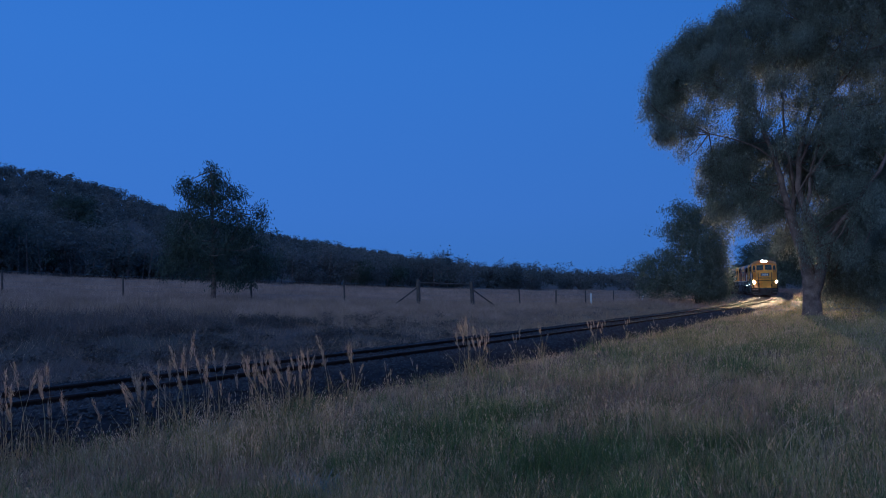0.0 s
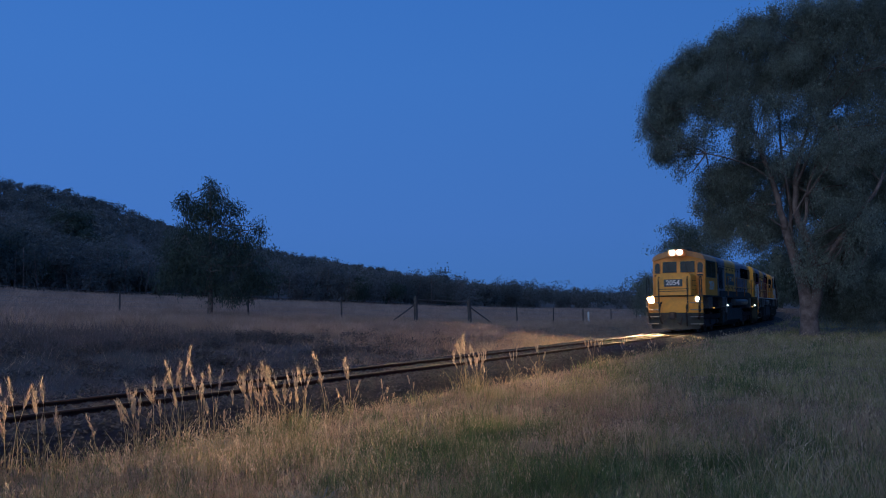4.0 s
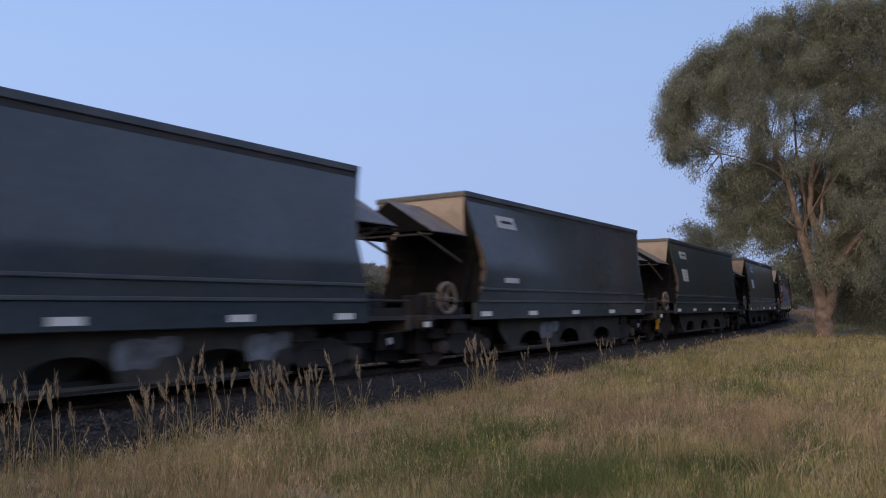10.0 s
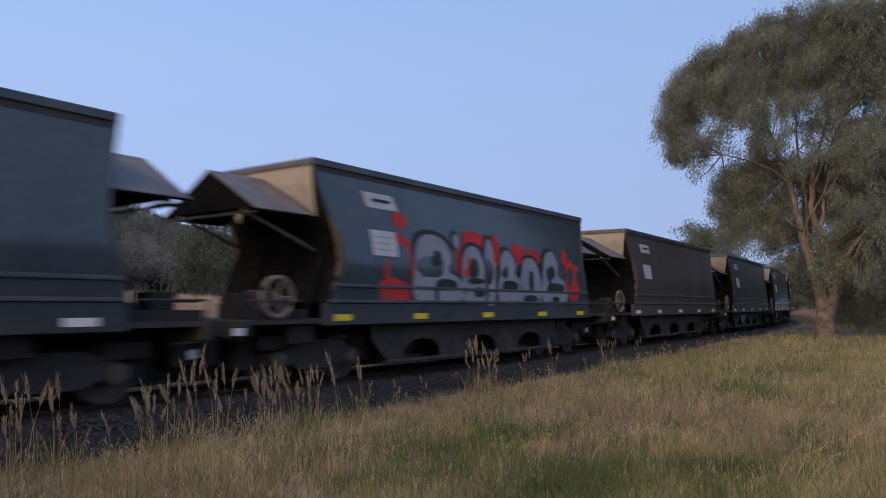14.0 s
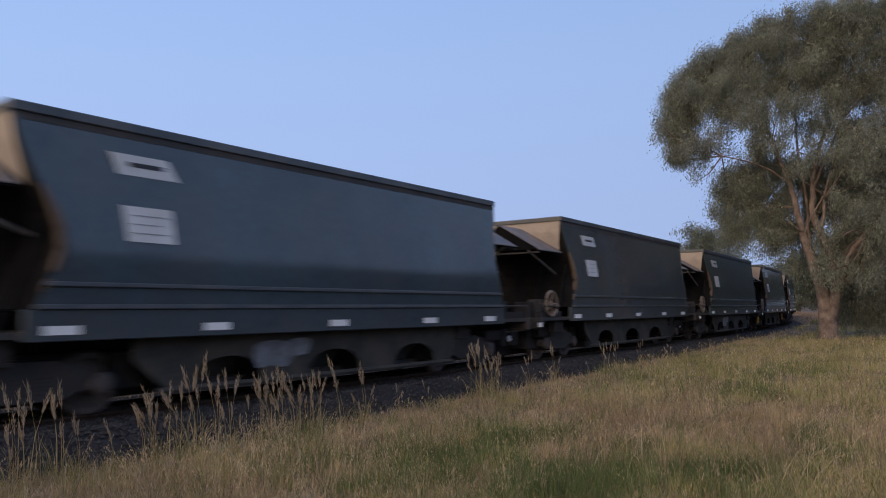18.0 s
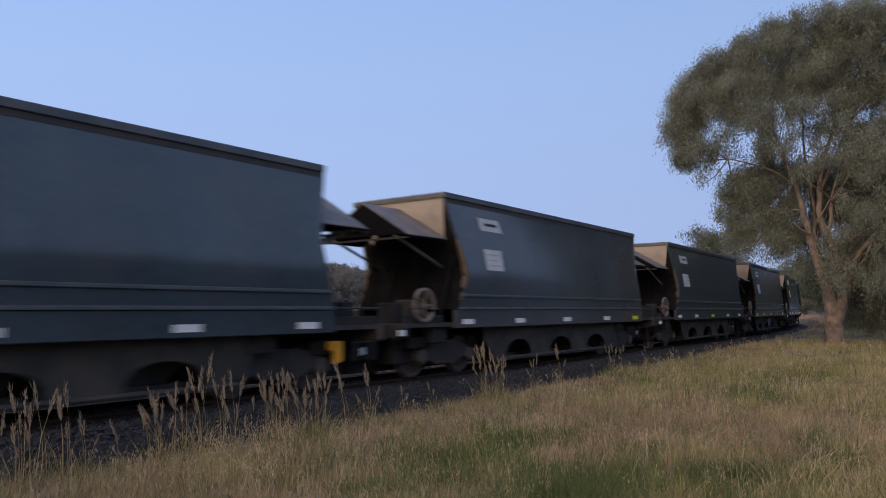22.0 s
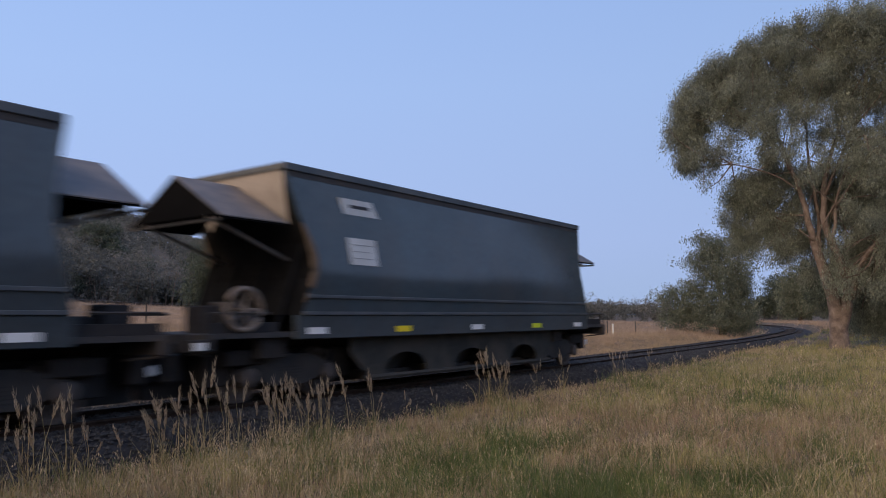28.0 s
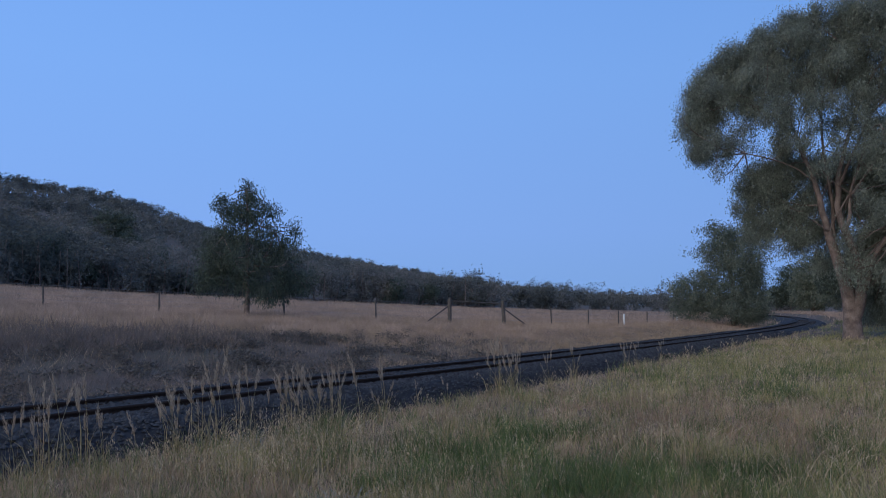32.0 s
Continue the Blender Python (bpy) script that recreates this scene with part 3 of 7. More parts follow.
def hopper_wagon(marks=("white",) * 5, plates=(True, True), scrawl=(), paint=None):
    w = tagged(new("hopper_wagon"), "dark slate grey steel hopper wagon with dusty end hoods", "railway wagon", "wagons of the train")
    wheels = []
    paint = paint or M_HOPPER
    # tub: the curved sides
    bm = bmesh.new()
    levels = (3.9, 3.74, 3.55, 3.3, 3.05, 2.8, 2.6, 2.48, 2.38, 2.3, 2.22, 2.14, 2.05, 1.9, 1.72, 1.56, 1.42)
    for s in (-1, 1):
        cols = []
        for z in levels:
            y = s * float(np.interp(z, *zip(*TUB[::-1])))
            a, b = lead(z), tail(z)
            cols.append([bm.verts.new((a + (b - a) * k / 12, y, z)) for k in range(13)])
        for p, q in zip(cols, cols[1:]):
            for k in range(12):
                bm.faces.new((p[k], p[k + 1], q[k + 1], q[k]))
    part("body_side", bm, paint, w, smooth=True)
    # end sheets: dusted with grain above, shade painted into the dark steel below
    for fn in (lead, tail):
        cols = np.linspace(-1, 1, 9)
        for name, ends, mt, lb in (("end_sheet", (lambda t: 3.9, lambda t: 2.93 + 0.70 * (1 - abs(t))), M_DUST, "tan grain-dusted end sheet"), ("lower_end_sheet", (lambda t: 3.86, lambda t: 1.42), M_ENDSHADE, "")):
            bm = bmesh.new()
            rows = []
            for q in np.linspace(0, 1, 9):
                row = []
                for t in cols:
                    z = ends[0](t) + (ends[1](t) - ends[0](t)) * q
                    # the tan narrows downward; the dark crescent left paints the flange's shadow
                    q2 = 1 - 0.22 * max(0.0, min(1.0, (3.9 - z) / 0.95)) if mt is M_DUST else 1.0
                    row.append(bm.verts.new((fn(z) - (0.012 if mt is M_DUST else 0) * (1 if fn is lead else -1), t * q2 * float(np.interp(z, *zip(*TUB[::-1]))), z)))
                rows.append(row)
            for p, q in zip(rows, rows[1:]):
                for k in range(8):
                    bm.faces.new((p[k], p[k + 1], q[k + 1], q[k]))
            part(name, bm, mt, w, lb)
    # rolled edge of the side at both ends
    for fn, zs, mt, lb in ((lead, np.linspace(2.95, 1.62, 11), M_EDGE, "tan worn flange"), (lead, np.linspace(3.9, 2.95, 8), paint, ""), (tail, levels, paint, "")):
        for s in (-1, 1):
            bm = bmesh.new()
            fat = [0.02 + 0.055 * math.sin(math.pi * k / (len(zs) - 1)) for k in range(len(zs))] if mt is M_EDGE else [0.028] * len(zs)
            tube(bm, [(fn(z) + r * 0.6, s * (float(np.interp(z, *zip(*TUB[::-1]))) - r * 0.5), z) for z, r in zip(zs, fat)], 0, 8, fat)
            part("edge_roll", bm, mt, w, lb)
    # top rim, roof walk and hatches
    bm = bmesh.new()
    for s in (-1, 1):
        box(bm, -0.02, 10.84, s * 1.262 - 0.045, s * 1.262 + 0.045, 3.795, 3.92, 0.012)
    for x in (-0.02, 10.76):
        box(bm, x, x + 0.08, -1.2, 1.2, 3.80, 3.92, 0.012)
    part("top_rim", bm, M_RIM, w, "pale worn top rim")
    # thin dark strip that paints the shadow of the overhanging rim
    for s in (-1, 1):
        bm = bmesh.new()
        v = [bm.verts.new((x, s * (float(np.interp(z, *zip(*TUB[::-1]))) + 0.006), z)) for x, z in ((0.06, 3.795), (10.78, 3.795), (10.76, 3.70), (0.08, 3.70))]
        bm.faces.new(v)
        part("rim_band", bm, M_HOPDARK, w, "dark strip painting the shade below the rim")
    bm = bmesh.new()
    sweep(bm, [(-1.21, 3.80), (-0.7, 3.86), (0, 3.88), (0.7, 3.86), (1.21, 3.80), (0, 3.76)], 0.06, 10.76)
    part("roof", bm, M_HOOD, w)
    # horizontal ribs, paler to paint in the light on their tops, and the sill
    for z, d in ((1.72, 0.035), (1.44, 0.05)):
        for s in (-1, 1):
            bm = bmesh.new()
            a, b = lead(z) - 0.02, tail(z) + 0.02
            y = s * 1.43
            box(bm, a, b, min(y, y + s * d), max(y, y + s * d), z - 0.03, z + 0.03, 0.008)
            part("side_rib", bm, M_RIM, w)
    for s in (-1, 1):
        bm = bmesh.new()
        y = s * 1.40
        box(bm, 0.18, 10.96, y - 0.05, y + 0.05, 1.02, 1.41, 0.012)
        part("sill", bm, paint, w)
    # reflectors
    mats = {"white": M_WHITE, "lime": M_LIME, "yellow": M_YELREF}
    for s in (-1, 1):
        for x, c in zip((0.62, 2.88, 5.42, 8.06, 10.33), marks):
            bm = bmesh.new()
            box(bm, x - 0.22, x + 0.22, s * 1.452 - 0.006, s * 1.452 + 0.006, 1.10, 1.21)
            part("reflector", bm, mats[c], w, c + " reflector")
    # data panels
    for s in (-1, 1):
        if plates[0]:
            y = s * 1.312
            bm = bmesh.new()
            slab(bm, [(1.24, 3.48), (2.08, 3.48), (2.28, 3.20), (1.36, 3.20)], y - 0.02, y + 0.02)
            p = part("stencil_panel", bm, M_PLATE, w, "white stencilled number panel")
            bm = bmesh.new()
            box(bm, 1.50, 2.02, y - 0.026 if s < 0 else y + 0.018, y - 0.018 if s < 0 else y + 0.026, 3.32, 3.38)
            part("number_bar", bm, M_INK, p)
        if plates[1] is None:
            y = s * (float(np.interp(1.95, *zip(*TUB[::-1]))) + 0.012)
            bm = bmesh.new()
            box(bm, 1.5, 2.15, y - 0.012, y + 0.012, 1.88, 2.0)
            part("data_panel", bm, M_PLATE, w, "small white data panel")
        if plates[1]:
            bm = bmesh.new()
            v = []
            for x, z in ((1.40, 2.78), (2.14, 2.78), (2.18, 2.30), (1.46, 2.30)):
                for d in (0.004, 0.016):
                    v.append(bm.verts.new((x, s * (float(np.interp(z, *zip(*TUB[::-1]))) + d), z)))
            bm.faces.new([v[i] for i in (1, 3, 5, 7)])
            for i in range(4):
                j = (i + 1) % 4
                bm.faces.new((v[2 * i], v[2 * j], v[2 * j + 1], v[2 * i + 1]))
            p = part("data_panel", bm, M_PLATE, w, "white data panel")
            for k in range(3):
                z = 2.66 - k * 0.12
                y = s * (float(np.interp(z, *zip(*TUB[::-1]))) + 0.022)
                bm = bmesh.new()
                box(bm, 1.52, 2.06 - 0.1 * (k % 2), y - 0.002, y + 0.002, z - 0.006, z + 0.006)
                part("writing_bar", bm, M_FADED, p)
    # gabled hoods over the end platforms
    for x0, x1, d in ((-1.18, 0.16, -1), (10.68, 12.0, 1)):
        bm = bmesh.new()
        out = [(-1.22, 2.93), (0, 3.66), (1.22, 2.93), (1.22, 2.91), (0, 3.64), (-1.22, 2.91)]
        sweep(bm, out, x0, x1)
        hood = part("end_hood", bm, M_HOOD, w, "dusty gabled steel end hood")
        # black sheet that puts the shade under the hood into colour
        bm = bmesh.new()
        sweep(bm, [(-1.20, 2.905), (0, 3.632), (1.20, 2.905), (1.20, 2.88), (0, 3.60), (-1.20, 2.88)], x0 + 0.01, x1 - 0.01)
        part("hood_lining", bm, M_GRILLE, hood, "hood underside with its shade painted black")
        xe = x0 if d < 0 else x1
        bm = bmesh.new()
        box(bm, xe - 0.025, xe + 0.025, -1.2, 1.2, 2.84, 2.88)
        part("tie_bar", bm, M_HOPDARK, hood)
        xi = 0.5 if d < 0 else 10.5
        for y in (-0.85, 0.85):
            bm = bmesh.new()
            tube(bm, [(xe - d * 0.05, y, 2.92), (xi, y, 2.35)], 0.03)
            part("hood_strut", bm, M_STEEL, hood)
        # black sheet across the open gable, added for the dark within
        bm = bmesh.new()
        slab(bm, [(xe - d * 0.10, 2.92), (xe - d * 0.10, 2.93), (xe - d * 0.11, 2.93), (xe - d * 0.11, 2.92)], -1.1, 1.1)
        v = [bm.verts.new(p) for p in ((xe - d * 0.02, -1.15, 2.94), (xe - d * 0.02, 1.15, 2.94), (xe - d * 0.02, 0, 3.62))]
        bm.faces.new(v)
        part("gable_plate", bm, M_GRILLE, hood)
    # slope sheet under the tub, end platform, posts, ladder
    for d, x0, x1 in ((-1, -1.42, 0.9), (1, 10.1, 12.24)):
        bm = bmesh.new()
        box(bm, x0, x1, -1.35, 1.35, 1.06, 1.14)
        xe = x0 if d < 0 else x1
        box(bm, xe - 0.07, xe + 0.07, -1.38, 1.38, 0.86, 1.14, 0.015)
        part("end_platform", bm, M_HOPDARK, w)
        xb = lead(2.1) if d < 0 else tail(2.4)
        # slope sheet and posts carry the hood's shade in their near-black colour
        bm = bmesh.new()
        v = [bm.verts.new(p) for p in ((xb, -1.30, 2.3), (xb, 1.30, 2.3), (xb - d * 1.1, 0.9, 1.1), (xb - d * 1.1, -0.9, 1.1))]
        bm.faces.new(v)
        part("slope_sheet", bm, M_ENDSHADE, w)
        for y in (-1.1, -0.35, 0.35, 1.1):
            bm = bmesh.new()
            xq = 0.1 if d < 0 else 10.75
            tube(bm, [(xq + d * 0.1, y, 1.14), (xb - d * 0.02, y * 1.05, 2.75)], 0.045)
            part("end_post", bm, M_ENDSHADE, w)
        for y in (-1.34, 1.34):
            bm = bmesh.new()
            tube(bm, [(xe, y, 1.1), (xe, y, 1.44), (xe - d * 1.1, y, 1.44)], 0.022)
            part("platform_rail", bm, M_HOPDARK, w)
        bm = bmesh.new()
        box(bm, min(xe, xe - d * 1.35), max(xe, xe - d * 1.35), -1.28, -1.24, 1.12, 1.30, 0.01)
        part("kick_plate", bm, M_BLACK, w)
        for xq, wq, zq in ((0.42, 0.22, 1.56), (0.95, 0.14, 1.40)):
            bm = bmesh.new()
            box(bm, xe - d * xq - wq, xe - d * xq + wq, -0.9, -0.45, 1.12, zq, 0.02)
            part("valve_housing", bm, M_BLACK, w)
        bm = bmesh.new()
        box(bm, min(xe - d * 0.05, xe + d * 0.22), max(xe - d * 0.05, xe + d * 0.22), -0.62, 0.62, 0.42, 1.02, 0.03)
        part("draft_box", bm, M_BLACK, w)
        bm = bmesh.new()
        tube(bm, [(xe + d * 0.25, -1.25, 0.86), (xe, -1.2, 0.84), (xe - d * 0.3, -0.9, 0.8)], 0.022)
        part("uncoupling_lever", bm, M_HOPDARK, w)
        if d < 0:
            bm = bmesh.new()
            box(bm, xe - 0.34, xe + 0.05, -1.41, -1.30, 0.88, 1.06, 0.01)
            part("reflector_bracket", bm, M_BLACK, w)
            bm = bmesh.new()
            box(bm, xe - 0.30, xe - 0.12, -1.44, -1.41, 0.91, 1.02)
            part("end_reflector", bm, M_WHITE, w, "white reflector")
        if d > 0:
            bm = bmesh.new()
            slab(bm, [(12.42, 0.66), (12.55, 0.70), (12.58, 0.57), (12.45, 0.53)], -0.66, -0.64)
            part("hose_tag", bm, M_WHITE, w, "small white hose tag")
        coupler(w, -1.78 if d < 0 else 12.59, -1.2 if d < 0 else 12.0)
    # hand brake wheel on the leading platform
    bm = bmesh.new()
    tube(bm, [(-0.80 + 0.32 * math.cos(a), -1.34, 1.50 + 0.32 * math.sin(a)) for a in np.linspace(0, 2 * math.pi, 25)], 0.042, 6)
    wheel = part("hand_brake_wheel", bm, M_PALESTEEL, w, "pale worn steel hand brake wheel", smooth=True)
    bm = bmesh.new()
    for k in range(5):
        a = k * 2 * math.pi / 5
        tube(bm, [(-0.80, -1.32, 1.50), (-0.80 + 0.32 * math.cos(a), -1.34, 1.50 + 0.32 * math.sin(a))], 0.02)
    lathe(bm, [(-1.37, 0.06), (-1.27, 0.06)], "y", (-0.80, 0, 1.50), 10)
    part("spokes", bm, M_PALESTEEL, wheel)
    bm = bmesh.new()
    tube(bm, [(-0.80, -1.30, 1.50), (-0.80, -0.75, 1.50)], 0.03)
    box(bm, -0.95, -0.65, -1.0, -0.7, 1.14, 1.62, 0.02)
    part("brake_stand", bm, M_HOPDARK, w)
    bm = bmesh.new()
    lathe(bm, [(-0.35, 0.03), (-0.33, 0.19), (0.33, 0.19), (0.35, 0.03)], "x", (-0.3, -0.6, 1.32), 12)
    part("brake_cylinder", bm, M_HOPDARK, w)
    # centre sill, skirts with arched openings, discharge doors, pipes
    bm = bmesh.new()
    box(bm, -1.3, 12.1, -0.28, 0.28, 0.82, 1.06, 0.02)
    part("centre_sill", bm, M_BLACK, w)
    bm = bmesh.new()
    box(bm, -1.70, 12.50, -0.14, 0.14, 0.14, 0.84, 0.01)
    for x in (-0.75, 1.9, 8.95, 11.5):
        box(bm, x - 0.25, x + 0.25, -0.7, 0.7, 0.3, 0.82, 0.02)
    part("brake_rigging", bm, M_BLACK, w)
    outline = [(1.75, 1.02), (1.75, 0.72), (2.25, 0.30)]
    for cx in (3.35, 5.65, 7.95):
        outline += [(cx - 0.66 * math.cos(k * math.pi / 8), 0.30 + 0.40 * math.sin(k * math.pi / 8) ** 0.8) for k in range(9)]
    outline += [(9.05, 0.30), (9.5, 0.72), (9.5, 1.02)]
    for s in (-1, 1):
        bm = bmesh.new()
        slab(bm, outline, s * 1.12 - 0.02, s * 1.12 + 0.02)
        sk = part("skirt_panel", bm, M_SKIRT, w)
        bm = bmesh.new()
        tube(bm, [(2.1, s * 1.17, 0.27), (9.2, s * 1.17, 0.27)], 0.05)
        part("door_rail", bm, M_SKIRT, sk)
        for x, size in scrawl:
            bm = bmesh.new()
            slab(bm, blob(x, 0.68, [(a * 1.4 * size, b * 1.3) for a, b in [(-0.42, -0.15), (-0.44, 0.12), (-0.12, 0.17), (0.02, 0.14), (0.16, 0.18), (0.42, 0.16), (0.36, -0.02), (0.16, -0.05), (0.02, -0.17), (-0.2, -0.14)]]), s * 1.146 - 0.003, s * 1.146 + 0.003)
            part("paint_patch", bm, M_SCRAWL, sk, "patch of pale spray paint")
    for cx in (3.35, 5.65, 7.95):
        bm = bmesh.new()
        v0 = [(cx - 0.8, -1.0, 1.04), (cx + 0.8, -1.0, 1.04), (cx + 0.8, 1.0, 1.04), (cx - 0.8, 1.0, 1.04)]
        v1 = [(cx - 0.3, -0.6, 0.34), (cx + 0.3, -0.6, 0.34), (cx + 0.3, 0.6, 0.34), (cx - 0.3, 0.6, 0.34)]
        a, b = [bm.verts.new(p) for p in v0], [bm.verts.new(p) for p in v1]
        for k in range(4):
            bm.faces.new((a[k], a[(k + 1) % 4], b[(k + 1) % 4], b[k]))
        bm.faces.new(b)
        bm.faces.new(a[::-1])
        ch = part("discharge_chute", bm, M_SKIRT, w)
        bm = bmesh.new()
        box(bm, cx - 0.62, cx + 0.62, -0.7, 0.7, 0.17, 0.34, 0.01)
        part("chute_door", bm, M_HOPDARK, ch)
    for cx, d in ((0.55, -1), (10.27, 1)):
        bm = bmesh.new()
        box(bm, cx - 1.5, cx + 1.2, -0.42, 0.42, 0.5, 0.84, 0.02)
        box(bm, cx + d * 1.0 - 0.35, cx + d * 1.0 + 0.35, -0.95, 0.95, 0.62, 0.86, 0.02)
        part("brake_gear", bm, M_BLACK, w)
        bm = bmesh.new()
        box(bm, cx - 0.9, cx - 0.4, -1.22, -0.98, 0.72, 1.06, 0.02)
        part("valve_box", bm, M_BLACK, w)
    for cx in (0.55, 10.27):
        bogie_parts(w, cx, 1.75, 0.42, 2, WAGON_WHEEL, wheels, M_WHEEL)
    return w, wheels


_bm = bmesh.new()
WAGON_WHEEL = mesh_of(wheelset(_bm, 0.42), M_WHEEL)
_bm = bmesh.new()
LOCO_WHEEL = mesh_of(wheelset(_bm, 0.48), M_WHEEL)


def on_side(bm, outline, lift):
    """A thin painted patch that follows the curved side."""
    outline = [(x, 1.45 + (z - 1.45) * 1.24) for x, z in outline]
    v = [bm.verts.new((x, -(float(np.interp(z, *zip(*TUB[::-1]))) + lift), z)) for x, z in outline]
    bm.faces.new(v)
    bmesh.ops.triangulate(bm, faces=bm.faces[:])


def graffiti(w):
    """Abstract silver letter shapes with black outlines on ragged red patches."""
    g = random.Random(8)
    for x, z, sx, sz in ((2.25, 1.95, 0.55, 0.62), (2.3, 2.72, 0.22, 0.14), (2.0, 1.62, 0.5, 0.22), (4.45, 2.15, 0.3, 0.35), (4.95, 2.58, 0.5, 0.15), (5.85, 2.42, 0.2, 0.34), (6.95, 2.38, 0.42, 0.22), (7.75, 2.38, 0.36, 0.18), (9.75, 2.0, 0.34, 0.42), (9.45, 2.42, 0.2, 0.2), (9.95, 1.7, 0.36, 0.26), (10.1, 2.2, 0.22, 0.1)):
        bm = bmesh.new()
        n = 18
        on_side(bm, [(x + sx * math.cos(k * 2 * math.pi / n) * g.uniform(0.72, 1.15), z + sz * math.sin(k * 2 * math.pi / n) * g.uniform(0.72, 1.15)) for k in range(n)], 0.012)
        part("red_patch", bm, M_RED, w, "ragged red spray paint")
    forms = [
        (3.5, 1.98, [(-0.82, -0.52), (-0.86, 0.0), (-0.72, 0.44), (-0.3, 0.6), (0.25, 0.52), (0.5, 0.22), (0.36, -0.02), (0.82, -0.16), (0.92, -0.5), (0.1, -0.54)], [(-0.02, 0.2, 0.13, 0.12), (0.28, -0.24, 0.36, 0.09), (-0.08, -0.42, 0.06, 0.12)]),
        (4.22, 2.5, [(-0.14, 0), (0, 0.14), (0.14, 0), (0, -0.14)], []),
        (4.85, 1.93, [(-0.42, -0.48), (-0.46, 0.2), (-0.2, 0.5), (0.2, 0.5), (0.44, 0.2), (0.4, -0.1), (0.46, -0.46)], [(0.04, 0.16, 0.12, 0.14), (0.08, -0.1, 0.3, 0.05), (0.22, -0.3, 0.2, 0.08)]),
        (5.52, 2.02, [(-0.2, -0.56), (-0.2, 0.3), (0.0, 0.62), (0.2, 0.4), (0.22, -0.56)], [(-0.14, -0.32, 0.05, 0.2)]),
        (6.42, 1.92, [(-0.52, -0.46), (-0.46, 0.12), (-0.34, 0.44), (0.0, 0.54), (0.3, 0.3), (0.24, 0.08), (0.5, -0.06), (0.56, -0.48)], [(0.02, -0.16, 0.36, 0.1), (-0.28, 0.08, 0.1, 0.05)]),
        (7.45, 1.88, [(-0.5, -0.42), (-0.48, 0.18), (-0.2, 0.44), (0.22, 0.44), (0.5, 0.14), (0.52, -0.42)], [(0.04, 0.0, 0.1, 0.2), (0.0, -0.36, 0.34, 0.07)]),
        (8.75, 1.96, [(-0.68, -0.5), (-0.62, 0.2), (-0.4, 0.52), (0.0, 0.58), (0.26, 0.3), (0.2, 0.06), (0.6, -0.06), (0.76, -0.5)], [(-0.1, 0.14, 0.14, 0.12), (0.1, -0.2, 0.46, 0.1), (0.08, -0.46, 0.2, 0.07)])]
    for x, z, pts, eyes in forms:
        bm = bmesh.new()
        on_side(bm, blob(x, z, [(p + 0.07 * (1 if p > 0 else -1), q + 0.06 * (1 if q > 0 else -0.3)) for p, q in pts]), 0.018)
        o = part("sprayed_outline", bm, M_OUTLINE, w, "black sprayed outline")
        bm = bmesh.new()
        on_side(bm, blob(x, z, pts, 0.97), 0.024)
        part("sprayed_fill", bm, M_SPRAY, o, "silver sprayed fill")
        for ex, ez, sx, sz in eyes:
            bm = bmesh.new()
            on_side(bm, blob(x + ex, z + ez, [(-sx, -sz), (-sx * 0.9, sz * 0.7), (0.1 * sx, sz), (sx, sz * 0.4), (sx * 0.8, -sz)]), 0.030)
            part("sprayed_eye", bm, M_OUTLINE, o)


# ---- locomotives: local x from the cab end's coupler to the other, y across


def hood_section(half=0.90, top=3.91, foot=1.77, shoulder=0.31):
    pts = [(-half, foot), (-half, top - shoulder)]
    for k in range(1, 5):
        a = k * math.pi / 8
        pts.append((-half + shoulder * (1 - math.cos(a)), top - shoulder + shoulder * math.sin(a)))
    return pts + [(-y, z) for y, z in pts[::-1]]


def cut_section(sec, z0, z1):
    """The part of a hood section between two heights."""
    half = [(-0.9, z0)] + [p for p in sec if p[0] < 0 and z0 < p[1] < z1]
    if z1 < 3.5:
        half.append((-0.9, z1))
    return half + [(-y, z) for y, z in half[::-1]]


def louvres(owner, name, x0, x1, z0, z1, y, rows, mat=None, label=""):
    """A grille: dark backing with slats, on both sides."""
    for s in (-1, 1):
        bm = bmesh.new()
        box(bm, x0, x1, s * y - 0.012, s * y + 0.012, z0, z1)
        g = part(name, bm, M_GRILLE, owner, label)
        for k in range(rows):
            z = z0 + (k + 0.5) * (z1 - z0) / rows
            h = (z1 - z0) / rows * (0.47 if mat is M_AMBER else 0.30)
            bm = bmesh.new()
            box(bm, x0 + 0.02, x1 - 0.02, s * (y + 0.02) - 0.012, s * (y + 0.02) + 0.012, z - h, z + h)
            part("slat", bm, mat or M_FRAME, g)
        bm = bmesh.new()
        for a, b, c, d in ((x0 - 0.03, x0 + 0.02, z0, z1), (x1 - 0.02, x1 + 0.03, z0, z1), (x0, x1, z0 - 0.03, z0 + 0.02), (x0, x1, z1 - 0.02, z1 + 0.03)):
            box(bm, a, b, s * (y + 0.025) - 0.015, s * (y + 0.025) + 0.015, c, d)
        part("louvre_frame", bm, mat or M_FRAME, g)


def pane(owner, x0, x1, z0, z1, y):
    for s in (-1, 1):
        bm = bmesh.new()
        box(bm, x0, x1, s * y - 0.012, s * y + 0.012, z0, z1)
        g = part("cab_window", bm, M_GLASS, owner, "dark tinted cab window")
        bm = bmesh.new()
        for a, b, c, d in ((x0 - 0.04, x0, z0 - 0.04, z1 + 0.04), (x1, x1 + 0.04, z0 - 0.04, z1 + 0.04), (x0, x1, z0 - 0.04, z0), (x0, x1, z1, z1 + 0.04)):
            box(bm, a, b, s * y - 0.02, s * y + 0.02, c, d)
        part("window_frame", bm, M_FRAME, g)


